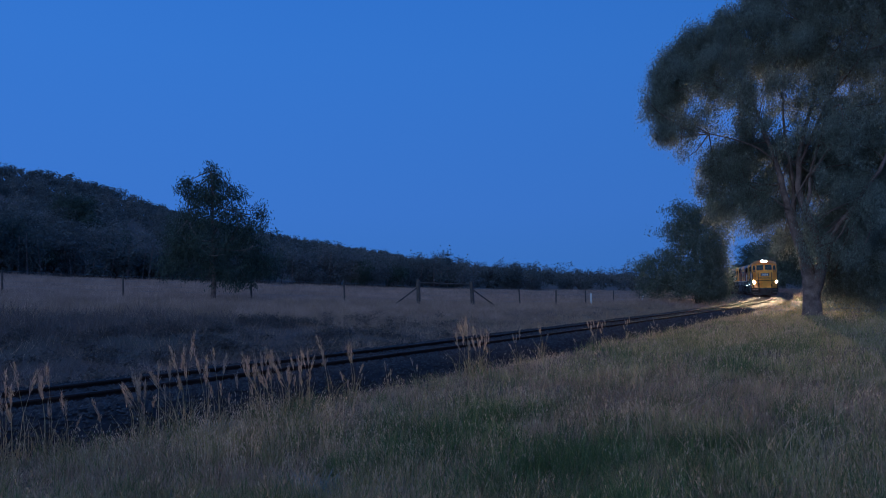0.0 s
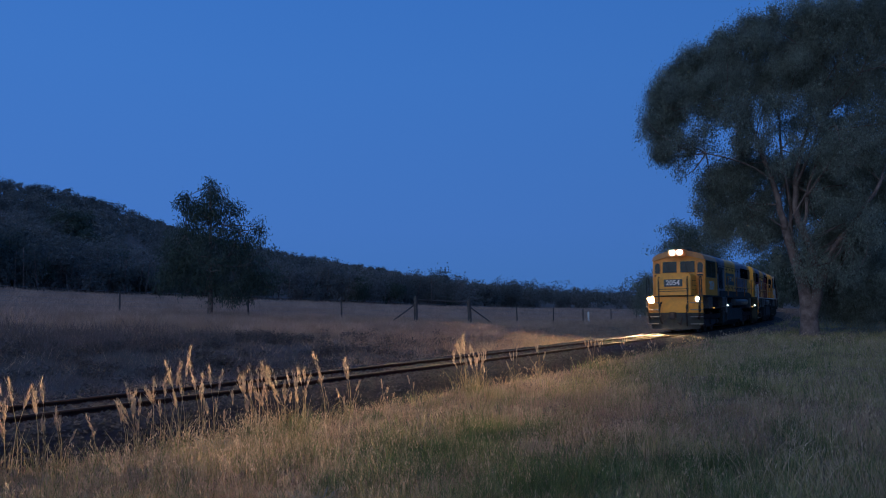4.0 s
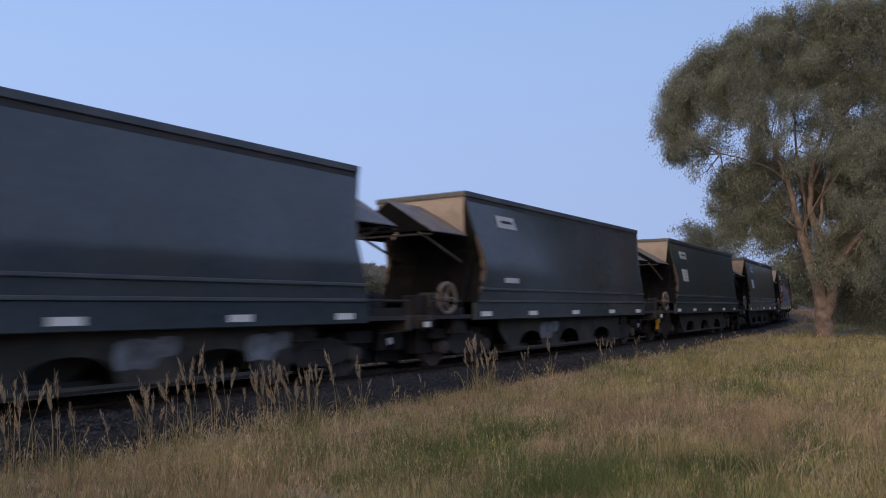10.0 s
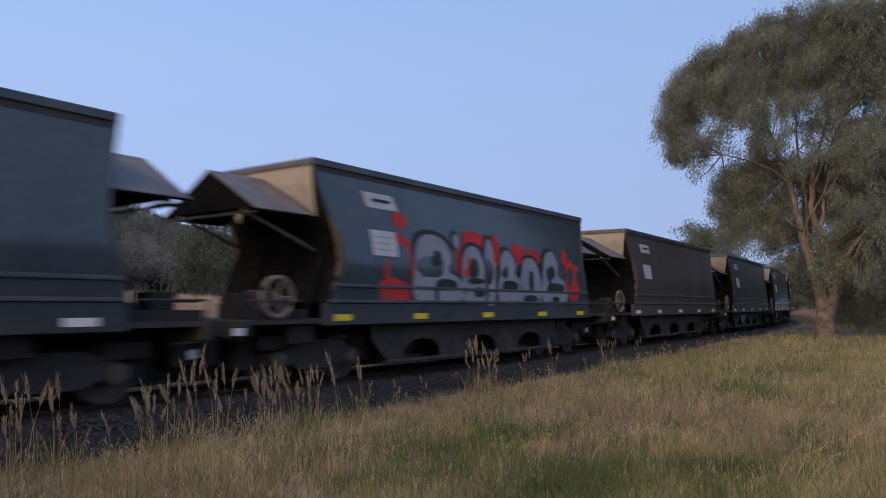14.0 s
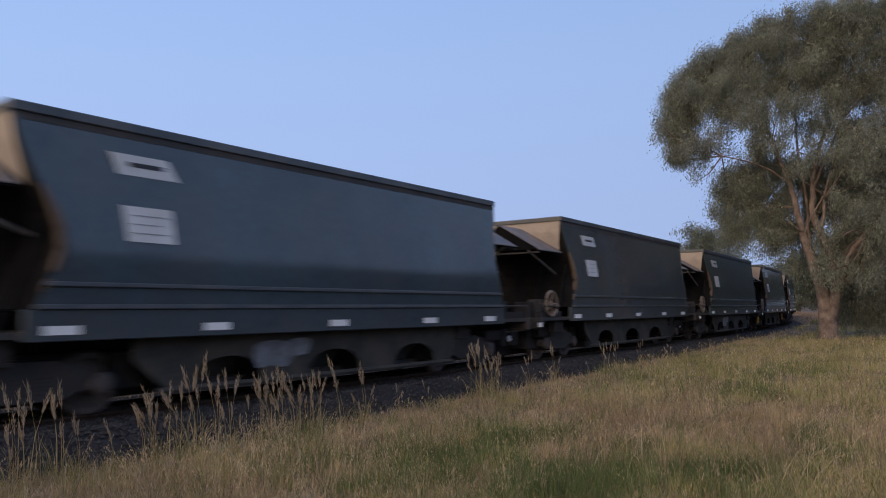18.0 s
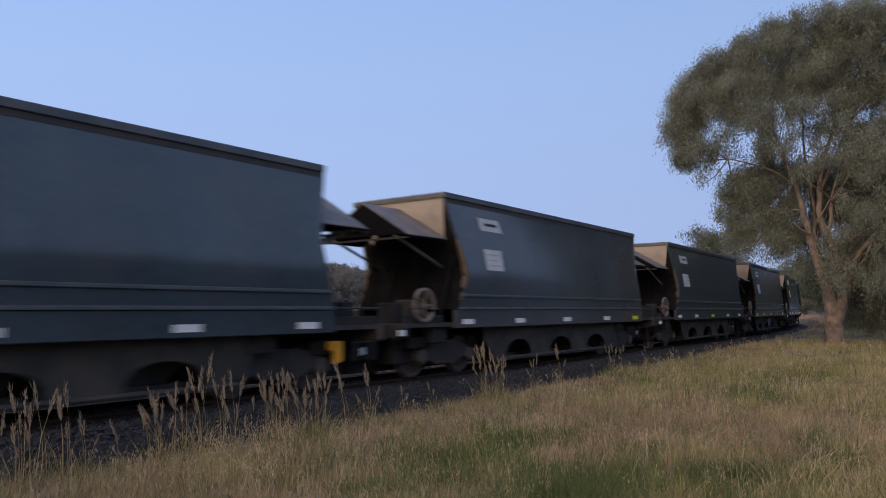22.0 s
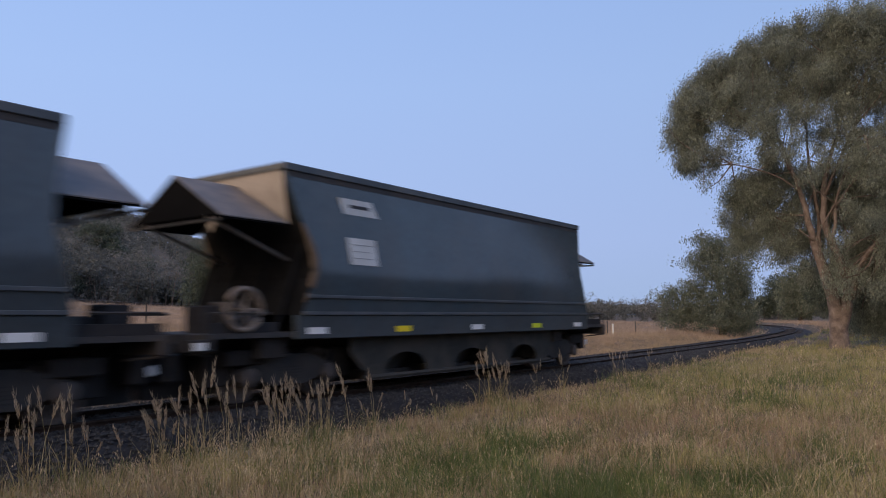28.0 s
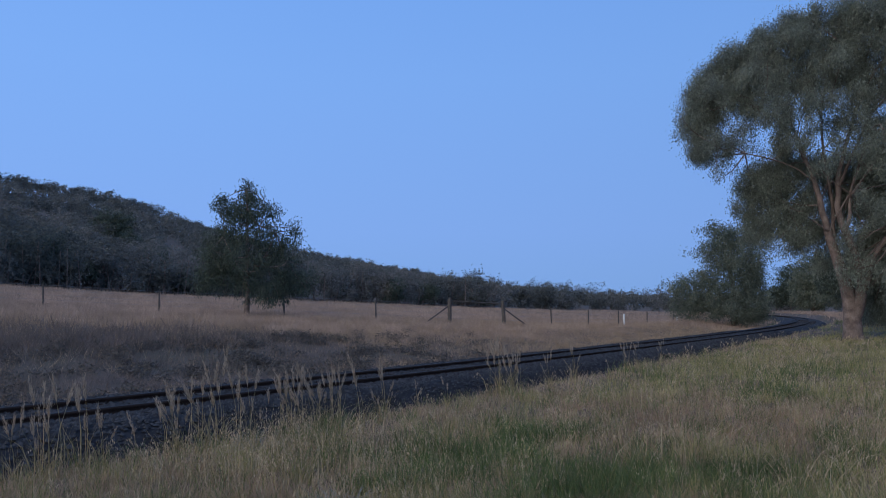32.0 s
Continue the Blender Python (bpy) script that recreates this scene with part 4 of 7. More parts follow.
def locomotive(livery, number, lit):
    yellow_grey = livery == "grey"
    L = tagged(new("diesel_locomotive"), "yellow and grey diesel locomotive with lit headlights" if yellow_grey else "yellow and maroon diesel locomotive coupled second", "locomotive")
    wheels = []
    M_BAND = M_GREY if yellow_grey else M_MAROON
    sec = hood_section()
    c0 = 4.40 if yellow_grey else 4.9
    cuts = (c0, 8.3, 11.75, 16.0, 17.0) if yellow_grey else (c0, 8.65, 12.0, 15.75, 17.0)
    lean = 0.10 if yellow_grey else -0.17
    walk_m = M_FRAME if yellow_grey else M_PALERAIL
    bm = bmesh.new()
    box(bm, 0.56, 17.5, -1.0, 1.0, 1.36, 1.72, 0.02)
    part("frame", bm, M_BLACK, L, "grimy dark locomotive frame")
    bm = bmesh.new()
    box(bm, 0.56, 17.5, -1.235, 1.235, 1.695, 1.76, 0.01)
    part("walkway", bm, M_FRAME, L)
    for s in (-1, 1):
        for a, b in ((0.6, 3.1), (3.3, 5.9), (6.6, 9.3), (9.5, 12.4), (12.6, 13.9), (14.6, 16.3), (16.7, 17.4)):
            bm = bmesh.new()
            box(bm, a, b, s * 1.26 - 0.03, s * 1.26 + 0.03, 1.715, 1.772, 0.006)
            part("walkway_edge", bm, walk_m, L)
        for a, b in ((1.0, 6.9), (11.3, 17.2)):
            bm = bmesh.new()
            box(bm, a, b, s * 1.12 - 0.05, s * 1.12 + 0.05, 1.12, 1.17, 0.01)
            part("lower_chord", bm, M_FRAME, L)
        if yellow_grey:
            bm = bmesh.new()
            slab(bm, [(6.3, 1.76), (6.3, 2.06), (15.9, 2.06), (16.25, 2.03), (16.55, 1.94), (16.8, 1.82), (16.9, 1.76)], s * 1.0 - 0.02, s * 1.0 + 0.02)
            part("lower_valance", bm, M_FRAME, L)
    # hood, in bands of colour with leaning edges
    if not yellow_grey:
        bm = bmesh.new()
        sweep(bm, sec, 4.15, lambda z: c0 + 0.22 + lean * (z - 2.8))
        part("hood_section", bm, M_YELLOW, L, "yellow hood section")
        cuts = (c0 + 0.22,) + cuts[1:]
    bm = bmesh.new()
    box(bm, 16.8, 17.32, -0.92, 0.92, 1.77, 2.70, 0.03)
    part("end_locker", bm, M_YELLOW, L, "yellow low locker at the hood's end")
    for y in (-0.5, 0.5):
        bm = bmesh.new()
        box(bm, 17.32, 17.335, y - 0.36, y + 0.36, 1.9, 2.6)
        part("locker_door", bm, M_YELLOW, L)
    if not yellow_grey:
        lettering("fleet_number", number, 0.42, M_WHITE, L, pose(17.345, 0.0, 2.38, 90, 0, 90))
    for i in range(4):
        x0, x1 = cuts[i], cuts[i + 1]
        fa = (lambda z, x=x0: x + lean * (z - 2.8)) if i or not yellow_grey else (lambda z, x=x0: x)
        fb = (lambda z, x=x1: x + lean * (z - 2.8)) if i < 3 else (lambda z, x=x1: x)
        if i in (1, 3):
            bm = bmesh.new()
            sweep(bm, sec, fa, fb)
            part("hood_section", bm, M_YELLOW, L, "yellow hood section")
        elif yellow_grey:
            bm = bmesh.new()
            sweep(bm, sec, fa, fb)
            part("hood_section", bm, M_GREY, L, "weathered grey hood section")
        else:
            bm = bmesh.new()
            sweep(bm, cut_section(sec, 1.77, 3.38), fa, fb)
            part("hood_section", bm, M_MAROON, L, "maroon hood section")
            bm = bmesh.new()
            sweep(bm, [(-0.9, 3.38)] + [p for p in sec if p[1] > 3.5] + [(0.9, 3.38)], fa, fb)
            part("hood_roof", bm, M_GREY, L, "grey hood roof")
    # door seams and latches along the hood
    for s in (-1, 1):
        bm = bmesh.new()
        for k in range(7):
            x = c0 + 1.1 + k * 1.75
            box(bm, x - 0.01, x + 0.01, s * 0.905 - 0.006, s * 0.905 + 0.006, 1.85, 3.4)
        for z in (3.42,):
            box(bm, c0, 17.0, s * 0.905 - 0.008, s * 0.905 + 0.008, z - 0.012, z + 0.012)
        part("door_seams", bm, M_FRAME, L)
        for k in range(12):
            for z, shift in ((2.22, 0.0), (3.24, 0.31)):
                x = c0 + 1.3 + k * 0.95 + shift
                bm = bmesh.new()
                box(bm, x - 0.05, x + 0.05, s * 0.92 - 0.02, s * 0.92 + 0.02, z, z + 0.08)
                part("door_latch", bm, M_FRAME, L)
    # grilles
    louvres(L, "air_intake", *((c0 + 0.3, c0 + 1.9) if yellow_grey else (c0 + 0.5, c0 + 1.5)), 2.1, 2.8, 0.91, 16, M_BAND, "slatted air intake")
    louvres(L, "radiator_grille", *((c0 + 0.55, c0 + 1.75) if yellow_grey else (c0 + 0.25, c0 + 1.15)), 2.97, 3.52, 0.91, 3, M_GRILLE, "dark radiator grille")
    louvres(L, "side_vent", *((c0 + 2.2, c0 + 3.05) if yellow_grey else (c0 + 1.75, c0 + 2.55)), 2.2, 3.3, 0.91, 18, M_FRAME if yellow_grey else M_BAND, "slatted vent")
    if yellow_grey:
        louvres(L, "radiator_grille", 13.55, 15.2, 2.95, 3.5, 0.91, 3, M_GRILLE, "dark radiator grille")
        louvres(L, "radiator_grille", 15.45, 16.05, 2.95, 3.5, 0.91, 3, M_GRILLE, "dark radiator grille")
        louvres(L, "radiator_grille", 16.15, 16.85, 2.95, 3.5, 0.91, 3, M_AMBER, "amber-brown radiator grille")
    else:
        louvres(L, "radiator_grille", 13.95, 15.25, 2.92, 3.45, 0.91, 3, M_GRILLE, "dark radiator grille")
        louvres(L, "radiator_grille", 15.6, 16.85, 2.92, 3.45, 0.91, 3, M_AMBER, "amber-brown radiator grille")
        louvres(L, "roof_vent", c0 + 1.85, c0 + 2.55, 3.40, 3.58, 0.90, 2, M_GRILLE, "dark narrow vent")
    # slate panel with plain emblem shapes
    lx0, lx1 = (8.65, 11.25) if yellow_grey else (9.4, 11.55)
    for s in (-1, 1):
        bm = bmesh.new()
        box(bm, lx0, lx1, s * 0.908 - 0.01, s * 0.908 + 0.01, 2.42, 3.08)
        p = part("emblem_panel", bm, M_LOGO, L, "slate emblem panel")
        u = lambda a: lx0 + a * (lx1 - lx0)
        flier = [(u(0.10), 2.86), (u(0.17), 2.88), (u(0.23), 2.95), (u(0.27), 2.86), (u(0.40), 2.82), (u(0.34), 2.72), (u(0.26), 2.68), (u(0.22), 2.58), (u(0.16), 2.70)]
        for outline, mt in ((flier, M_YELLOW), (blob(u(0.24), 2.60, [(-0.17, 0.0), (-0.09, 0.09), (0.08, 0.08), (0.16, 0.0), (0.06, -0.09), (-0.08, -0.08)]), M_PLATE),
                            ([(u(0.44), 2.76), (u(0.63), 2.76), (u(0.63), 2.90), (u(0.44), 2.90)], M_PLATE), ([(u(0.44), 2.66), (u(0.58), 2.66), (u(0.58), 2.71), (u(0.44), 2.71)], M_PLATE),
                            ([(u(0.67), 2.72), (u(0.70), 2.64), (u(0.90), 2.66), (u(0.86), 2.84), (u(0.72), 2.86)], M_YELLOW)):
            bm = bmesh.new()
            lift = 0.926 if mt is M_PLATE else 0.922
            slab(bm, outline, s * lift - 0.004, s * lift + 0.004)
            part("emblem_shape", bm, mt, p)
    # cab
    roof = [(-1.24, 1.77), (-1.24, 3.48), (-1.16, 3.64), (-0.95, 3.77), (-0.55, 3.88), (0, 3.92)]
    csec = roof + [(-y, z) for y, z in roof[-2::-1]]
    cx0 = 1.5
    bm = bmesh.new()
    cend = c0 if yellow_grey else 4.08
    sweep(bm, csec, lambda z: cx0 + 0.14 * max(0, z - 2.8), cend)
    cab = part("cab", bm, M_YELLOW, L, "yellow driving cab")
    bm = bmesh.new()
    rs = [(-1.26, 3.47), (-1.18, 3.66), (-0.96, 3.795), (-0.55, 3.905), (0, 3.945)]
    sweep(bm, rs + [(-y, z) for y, z in rs[-2::-1]] + [(1.1, 3.5), (0, 3.8), (-1.1, 3.5)], cx0 - 0.05, cend + 0.02)
    part("cab_roof", bm, material("orange_cab_roof", (0.62, 0.35, 0.12), 0.6, var=0.15, dirt=(0.42, 0.28, 0.17), dirty=0.6), cab, "weathered orange cab roof")
    # loco side windows: a wide sliding pair, with a slim arched light before or behind it
    wa, wb = (1.74, 3.88) if yellow_grey else (1.62, 3.86)
    pane(cab, wa, wb, 2.68, 3.42, 1.248)
    for s in (-1, 1):
        bm = bmesh.new()
        # the maroon cab's pale bar paints in a bright upright inside, not a mullion
        xm, wide = ((wa + wb) / 2, 0.02) if yellow_grey else (2.28, 0.05)
        box(bm, xm - wide, xm + wide, s * 1.262 - 0.01, s * 1.262 + 0.01, 2.68, 3.42)
        part("window_mullion", bm, M_FRAME if yellow_grey else M_PALERAIL, cab)
    if not yellow_grey:
        bm = bmesh.new()
        rings = [[bm.verts.new((x, y * q, z)) for y, z in csec] for x, q in ((cend, 1.0), (cend + 0.16, 0.73))]
        for k in range(len(csec)):
            k2 = (k + 1) % len(csec)
            bm.faces.new((rings[0][k], rings[0][k2], rings[1][k2], rings[1][k]))
        bm.faces.new(rings[1])
        part("cab_corner", bm, M_YELLOW, cab, "yellow canted back of the cab")
        for s in (-1, 1):
            at = lambda u, z, o: (cend + 0.16 * u + o * 0.9, s * (1.24 - 0.335 * u + o * 0.43), z)
            bm = bmesh.new()
            bm.faces.new([bm.verts.new(at(u, z, 0.006)) for u, z in ((0.08, 1.82), (0.94, 1.82), (0.94, 3.44), (0.08, 3.44))])
            d_ = part("cab_door", bm, M_DOOR, cab, "orange cab door with an arched window")
            for e, o, nm, mt, lb in ((0.06, 0.012, "window_frame", M_FRAME, ""), (0.0, 0.018, "door_window", M_GLASS, "slim arched cab window")):
                ring = [(0.51 + (0.27 + e) * math.cos(k * math.pi / 6), (3.24 if k <= 6 else 2.78) + (0.12 + e * 0.5) * math.sin(k * math.pi / 6)) for k in (0, 1, 2, 3, 4, 5, 6, 6.001, 7, 8, 9, 10, 11, 12)]
                bm = bmesh.new()
                bm.faces.new([bm.verts.new(at(u, z, o)) for u, z in ring])
                part(nm, bm, mt, d_, lb)
            bm = bmesh.new()
            for z in (2.45, 2.9):
                tube(bm, [at(0.04, z, 0.03), at(0.5, z, 0.05), at(0.96, z, 0.03)], 0.012)
            part("grab_rail", bm, M_RAILING, d_)
    for s in (-1, 1):
        # front door with an arched light, beside the windscreen
        fx = lambda z: cx0 + 0.14 * max(0, z - 2.8)
        bm = bmesh.new()
        ya, yb = sorted((s * 0.82, s * 1.20))
        for z0, z1 in ((1.8, 2.8), (2.8, 3.46)):
            v = [bm.verts.new((fx(z) - 0.008, y, z)) for y, z in ((ya, z0), (yb, z0), (yb, z1), (ya, z1))]
            bm.faces.new(v)
        fd = part("front_door", bm, M_DOOR, cab, "orange front cab door")
        bm = bmesh.new()
        yc, hw = (ya + yb) / 2, 0.13
        ring = [(yc - hw, 2.70), (yc + hw, 2.70)] + [(yc + hw * math.cos(k * math.pi / 6), 3.22 + 0.14 * math.sin(k * math.pi / 6)) for k in range(7)]
        bm.faces.new([bm.verts.new((fx(z) - 0.018, y, z)) for y, z in ring])
        part("door_window", bm, M_GLASS, fd, "arched dark window")
        for y0, y1 in ((0.08, 0.76),):
            bm = bmesh.new()
            ya, yb = sorted((s * y0, s * y1))
            v = [bm.verts.new((cx0 + 0.14 * max(0, z - 2.8) - 0.012, y, z)) for y, z in ((ya, 2.88), (yb, 2.88), (yb, 3.42), (ya, 3.42))]
            bm.faces.new(v)
            w = part("windscreen", bm, M_GLASS, cab, "dark windscreen")
            bm = bmesh.new()
            tube(bm, [(cx0 - 0.03, (ya + yb) / 2, 2.9), (cx0 + 0.02, (ya + yb) / 2 + 0.12, 3.3)], 0.012)
            part("wiper", bm, M_BLACK, w)
    # nose
    bm = bmesh.new()
    ns = [(-0.80, 1.77), (-0.80, 2.70), (-0.70, 2.80), (0.70, 2.80), (0.80, 2.70), (0.80, 1.77)]
    sweep(bm, ns, lambda z: 0.36 + 0.04 * (z - 1.77), cx0)
    nose = part("nose", bm, M_YELLOW, L, "yellow low nose")
    bm = bmesh.new()
    box(bm, 0.33, 0.42, -0.42, 0.42, 2.18, 2.52, 0.02)
    nb = part("number_board", bm, M_LOGO, nose, "slate number board")
    lettering("fleet_number", number, 0.32, M_WHITE, nb, pose(0.322, 0, 2.35, 90, 0, -90))
    bm = bmesh.new()
    for z in (1.95, 2.05):
        box(bm, 0.352, 0.40, -0.7, 0.7, z, z + 0.03)
    part("nose_seam", bm, M_FRAME, nose)
    for s in (-1, 1):
        for x0, x1, z0, z1 in ((0.52, 0.92, 1.86, 2.62), (0.98, 1.42, 1.86, 2.62)):
            bm = bmesh.new()
            box(bm, x0, x1, s * 0.806 - 0.008, s * 0.806 + 0.008, z0, z1, 0.004)
            d_ = part("nose_door", bm, M_YELLOW, nose)
            for z in (z0 + 0.16, (z0 + z1) / 2, z1 - 0.16):
                bm = bmesh.new()
                box(bm, x0 + 0.05, x1 - 0.05, s * 0.82 - 0.008, s * 0.82 + 0.008, z - 0.012, z + 0.012)
                part("door_slot", bm, M_FRAME, d_)
    nx = 2.86 if yellow_grey else 2.65
    lettering("fleet_number", number, 0.57, M_WHITE, cab, pose(nx, -1.262, 2.24, 90, 0, 0))
    lettering("fleet_number", number, 0.57, M_WHITE, cab, pose(nx, 1.262, 2.24, 90, 0, 180))
    # headlights: a bright filament deep in a dark tube, so that the beam is narrow, within a glowing lens
    def lamp_unit(owner, name, x, y, z, label, deep, fil, proud=False):
        bm = bmesh.new()
        lathe(bm, [(x + 0.004, 0.072), (x, 0.116), (x + 0.012, 0.118)], "x", (0, y, z), 18, False)
        lens = part(name, bm, M_HEAD if lit else M_PLATE, owner, label)
        if proud:
            bm = bmesh.new()
            lathe(bm, [(x - 0.10, 0.001), (x - 0.09, 0.028), (x - 0.06, 0.042), (x + 0.003, 0.045)], "x", (0, y, z), 14, False)
            part("bulb", bm, fil, lens, "bright wide bulb")
            return
        bm = bmesh.new()
        lathe(bm, [(x + 0.005, 0.073), (x + deep + 0.02, 0.073), (x + deep + 0.025, 0.002)], "x", (0, y, z), 14, False)
        part("lamp_tube", bm, M_GRILLE, lens)
        if lit:
            bm = bmesh.new()
            lathe(bm, [(x + deep + 0.004, 0.001), (x + deep + 0.001, 0.035), (x + deep + 0.006, 0.036)], "x", (0, y, z), 12)
            part("filament", bm, fil, lens)
        bm = bmesh.new()
        lathe(bm, [(x + 0.03, 0.119), (x - 0.05, 0.135), (x - 0.05, 0.15), (x + 0.03, 0.165)], "x", (0, y, z), 18, False)
        part("lamp_ring", bm, M_FRAME, owner)

    def open_box(bm, x0, x1, y0, y1, z0, z1, w=0.02):
        box(bm, x0, x1, y0, y1, z0, z0 + w)
        box(bm, x0, x1, y0, y1, z1 - w, z1)
        box(bm, x0, x1, y0, y0 + w, z0 + w, z1 - w)
        box(bm, x0, x1, y1 - w, y1, z0 + w, z1 - w)
        box(bm, x1 - w, x1, y0 + w, y1 - w, z0 + w, z1 - w)

    bm = bmesh.new()
    open_box(bm, 1.045, 1.75, -0.38, 0.38, 3.67, 3.97)
    hl = part("headlight_box", bm, M_YELLOW, L, "roof headlight housing")
    for y in (-0.17, 0.17):
        lamp_unit(hl, "headlight", 1.05, y, 3.82, "glowing headlight" if lit else "unlit headlight", 0.36, M_BEAM)
    for y in (-1.10, 1.10):
        bm = bmesh.new()
        open_box(bm, 0.40, 0.545, y - 0.17, y + 0.17, 1.40, 1.74)
        h = part("ditch_light_housing", bm, M_YELLOW, L)
        if y > 0 and lit:
            # plates added only to block light towards the near bank and upward
            bm = bmesh.new()
            box(bm, 0.08, 0.40, y - 0.10, y - 0.08, 1.42, 1.72)
            box(bm, 0.10, 0.40, y - 0.079, y + 0.16, 1.70, 1.715)
            part("lamp_hood", bm, M_FRAME, h, "added dark plates that shield the lamp's near and upper side")
        lamp_unit(h, "ditch_light", 0.405, y, 1.57, "glowing low headlight" if lit else "unlit low headlight", 0.045, M_WIDE if y < 0 else M_WIDEST, lit and y > 0)
    # far end: marker lamps, number bars
    for y in (-0.45, 0.45):
        for z in (3.30,):
            bm = bmesh.new()
            box(bm, 16.99, 17.03, y - 0.22, y + 0.22, z - 0.08, z + 0.08)
            p = part("end_number_box", bm, M_PLATE, L)
            bm = bmesh.new()
            box(bm, 17.03, 17.04, y - 0.15, y + 0.15, z - 0.03, z + 0.03)
            part("number_bar", bm, M_INK, p)
        bm = bmesh.new()
        lathe(bm, [(16.99, 0.10), (17.06, 0.10), (17.065, 0.02)], "x", (0, y * 0.3, 3.05), 12)
        part("marker_lamp", bm, M_PLATE, L)
    # roof gear
    for x, r in ((5.6, 0.42), (13.6, 0.55), (15.0, 0.55)):
        bm = bmesh.new()
        lathe(bm, [(3.86, r + 0.05), (3.97, r + 0.03), (3.99, r - 0.05), (3.97, 0.1)], "z", (x, 0, 0), 20)
        part("roof_fan", bm, M_FRAME, L)
    for x0, x1 in ((6.6, 8.0), (9.0, 11.6)):
        bm = bmesh.new()
        box(bm, x0, x1, -0.45, 0.45, 3.88, 3.98, 0.03)
        part("roof_hatch", bm, M_FRAME, L)
    bm = bmesh.new()
    box(bm, 2.7, 3.0, -0.3, 0.3, 3.94, 4.07)
    horns = part("air_horns", bm, M_FRAME, L)
    for y in (-0.2, 0, 0.2):
        bm = bmesh.new()
        lathe(bm, [(2.6, 0.03), (3.0, 0.04), (3.15, 0.08)], "x", (0.2, y, 4.1), 8)
        part("horn", bm, M_FRAME, horns)
    bm = bmesh.new()
    tube(bm, [(3.9, 0.4, 3.9), (3.9, 0.4, 4.15)], 0.02)
    tube(bm, [(3.6, 0.4, 4.13), (4.2, 0.4, 4.13)], 0.015)
    part("antenna", bm, M_BLACK, L)
    # handrails
    for s in (-1, 1):
        hx = c0 + 2.75 if yellow_grey else c0 + 0.75
        for z in (2.30, 2.84):
            bm = bmesh.new()
            tube(bm, [(hx, s * 1.26, z), (16.2, s * 1.26, z), (17.1, s * 1.26, z - 0.2), (17.5, s * 1.2, z - 0.32)], 0.022)
            part("handrail", bm, M_RAILING, L)
        if not yellow_grey:
            bm = bmesh.new()
            tube(bm, [(hx + 0.02, s * 1.26, 2.84), (hx - 0.04, s * 1.26, 2.78), (hx - 0.04, s * 1.26, 1.95), (hx + 0.1, s * 1.26, 1.9)], 0.024)
            part("handrail_end", bm, M_RAILING, L)
        for x in ((hx + 0.1, hx + 2.75, 12.6, 15.3) if yellow_grey else (6.45, 8.5, 10.45, 12.3, 14.3, 16.2)):
            bm = bmesh.new()
            box(bm, x - 0.065, x + 0.065, s * 1.26 - 0.015, s * 1.26 + 0.02, 1.775, 2.86)
            part("stanchion", bm, M_STANCHION, L, "rust-brown handrail post")
        for x in (0.5, 17.45):
            xh, d_ = (0.28, 1) if x < 9 else (17.70, -1)
            for y in (0.66, 1.22):
                bm = bmesh.new()
                tube(bm, [(xh, s * y, 1.0), (xh, s * y, 2.5), (xh + d_ * 0.08, s * y, 2.62), (xh + d_ * 0.34, s * y, 2.62), (xh + d_ * 0.42, s * y, 2.5), (xh + d_ * 0.42, s * y, 1.74)], 0.03)
                plain = yellow_grey and x < 9
                part("corner_handrail", bm, M_FRAME if plain else M_PALERAIL, L, "" if plain else "white looped corner handrail")
            for k in range(4):
                bm = bmesh.new()
                box(bm, x - 0.15 + (0.0), x + 0.15, s * 0.75 if s > 0 else -1.28, 1.28 if s > 0 else -0.75, 0.42 + k * 0.33, 0.45 + k * 0.33)
                part("step", bm, M_STEEL, L)
            bm = bmesh.new()
            box(bm, x + (0.16 if x < 9 else -0.20), x + (0.20 if x < 9 else -0.16), s * 0.72 if s > 0 else -1.28, 1.28 if s > 0 else -0.72, 0.4, 1.45)
            part("step_back", bm, M_FRAME, L)
    # pilots
    for x, d in ((0.60, -1), (17.5, 1)):
        bm = bmesh.new()
        box(bm, x - 0.05, x + 0.05, -1.28, 1.28, 0.95, 1.72, 0.02)
        part("buffer_beam", bm, M_YELLOW if d < 0 and yellow_grey else M_FRAME, L)
        bm = bmesh.new()
        v = [bm.verts.new(p) for p in ((x, -1.2, 0.95), (x, 1.2, 0.95), (x, 1.1, 0.2), (x + d * 0.3, 0, 0.16), (x, -1.1, 0.2), (x + d * 0.12, 0, 0.95))]
        bm.faces.new((v[0], v[5], v[3], v[4]))
        bm.faces.new((v[5], v[1], v[2], v[3]))
        part("pilot_plough", bm, M_FRAME, L)
        coupler(L, 0.05 if d < 0 else 17.98, 0.5 if d < 0 else 17.55)
    # jumper cables at both ends
    for x, d in ((0.5, -1), (17.55, 1)):
        for k, (y, z) in enumerate(((-1.16, 1.66), (-0.6, 1.35), (0.6, 1.45), (1.16, 1.66))):
            bright = k in (0, 3) and d > 0
            bm = bmesh.new()
            tube(bm, [(x, y, z), (x + d * 0.2, y, z - 0.12), (x + d * 0.30, y * 1.02, z - 0.45), (x + d * 0.2, y, z - 0.85), (x + d * 0.02, y * 0.95, z - 1.0)], 0.085 if bright else 0.04)
            part("jumper_cable", bm, M_DOOR if bright else M_BLACK, L, "thick orange jumper cable" if bright else "")
    # tanks and boxes below the frame
    bm = bmesh.new()
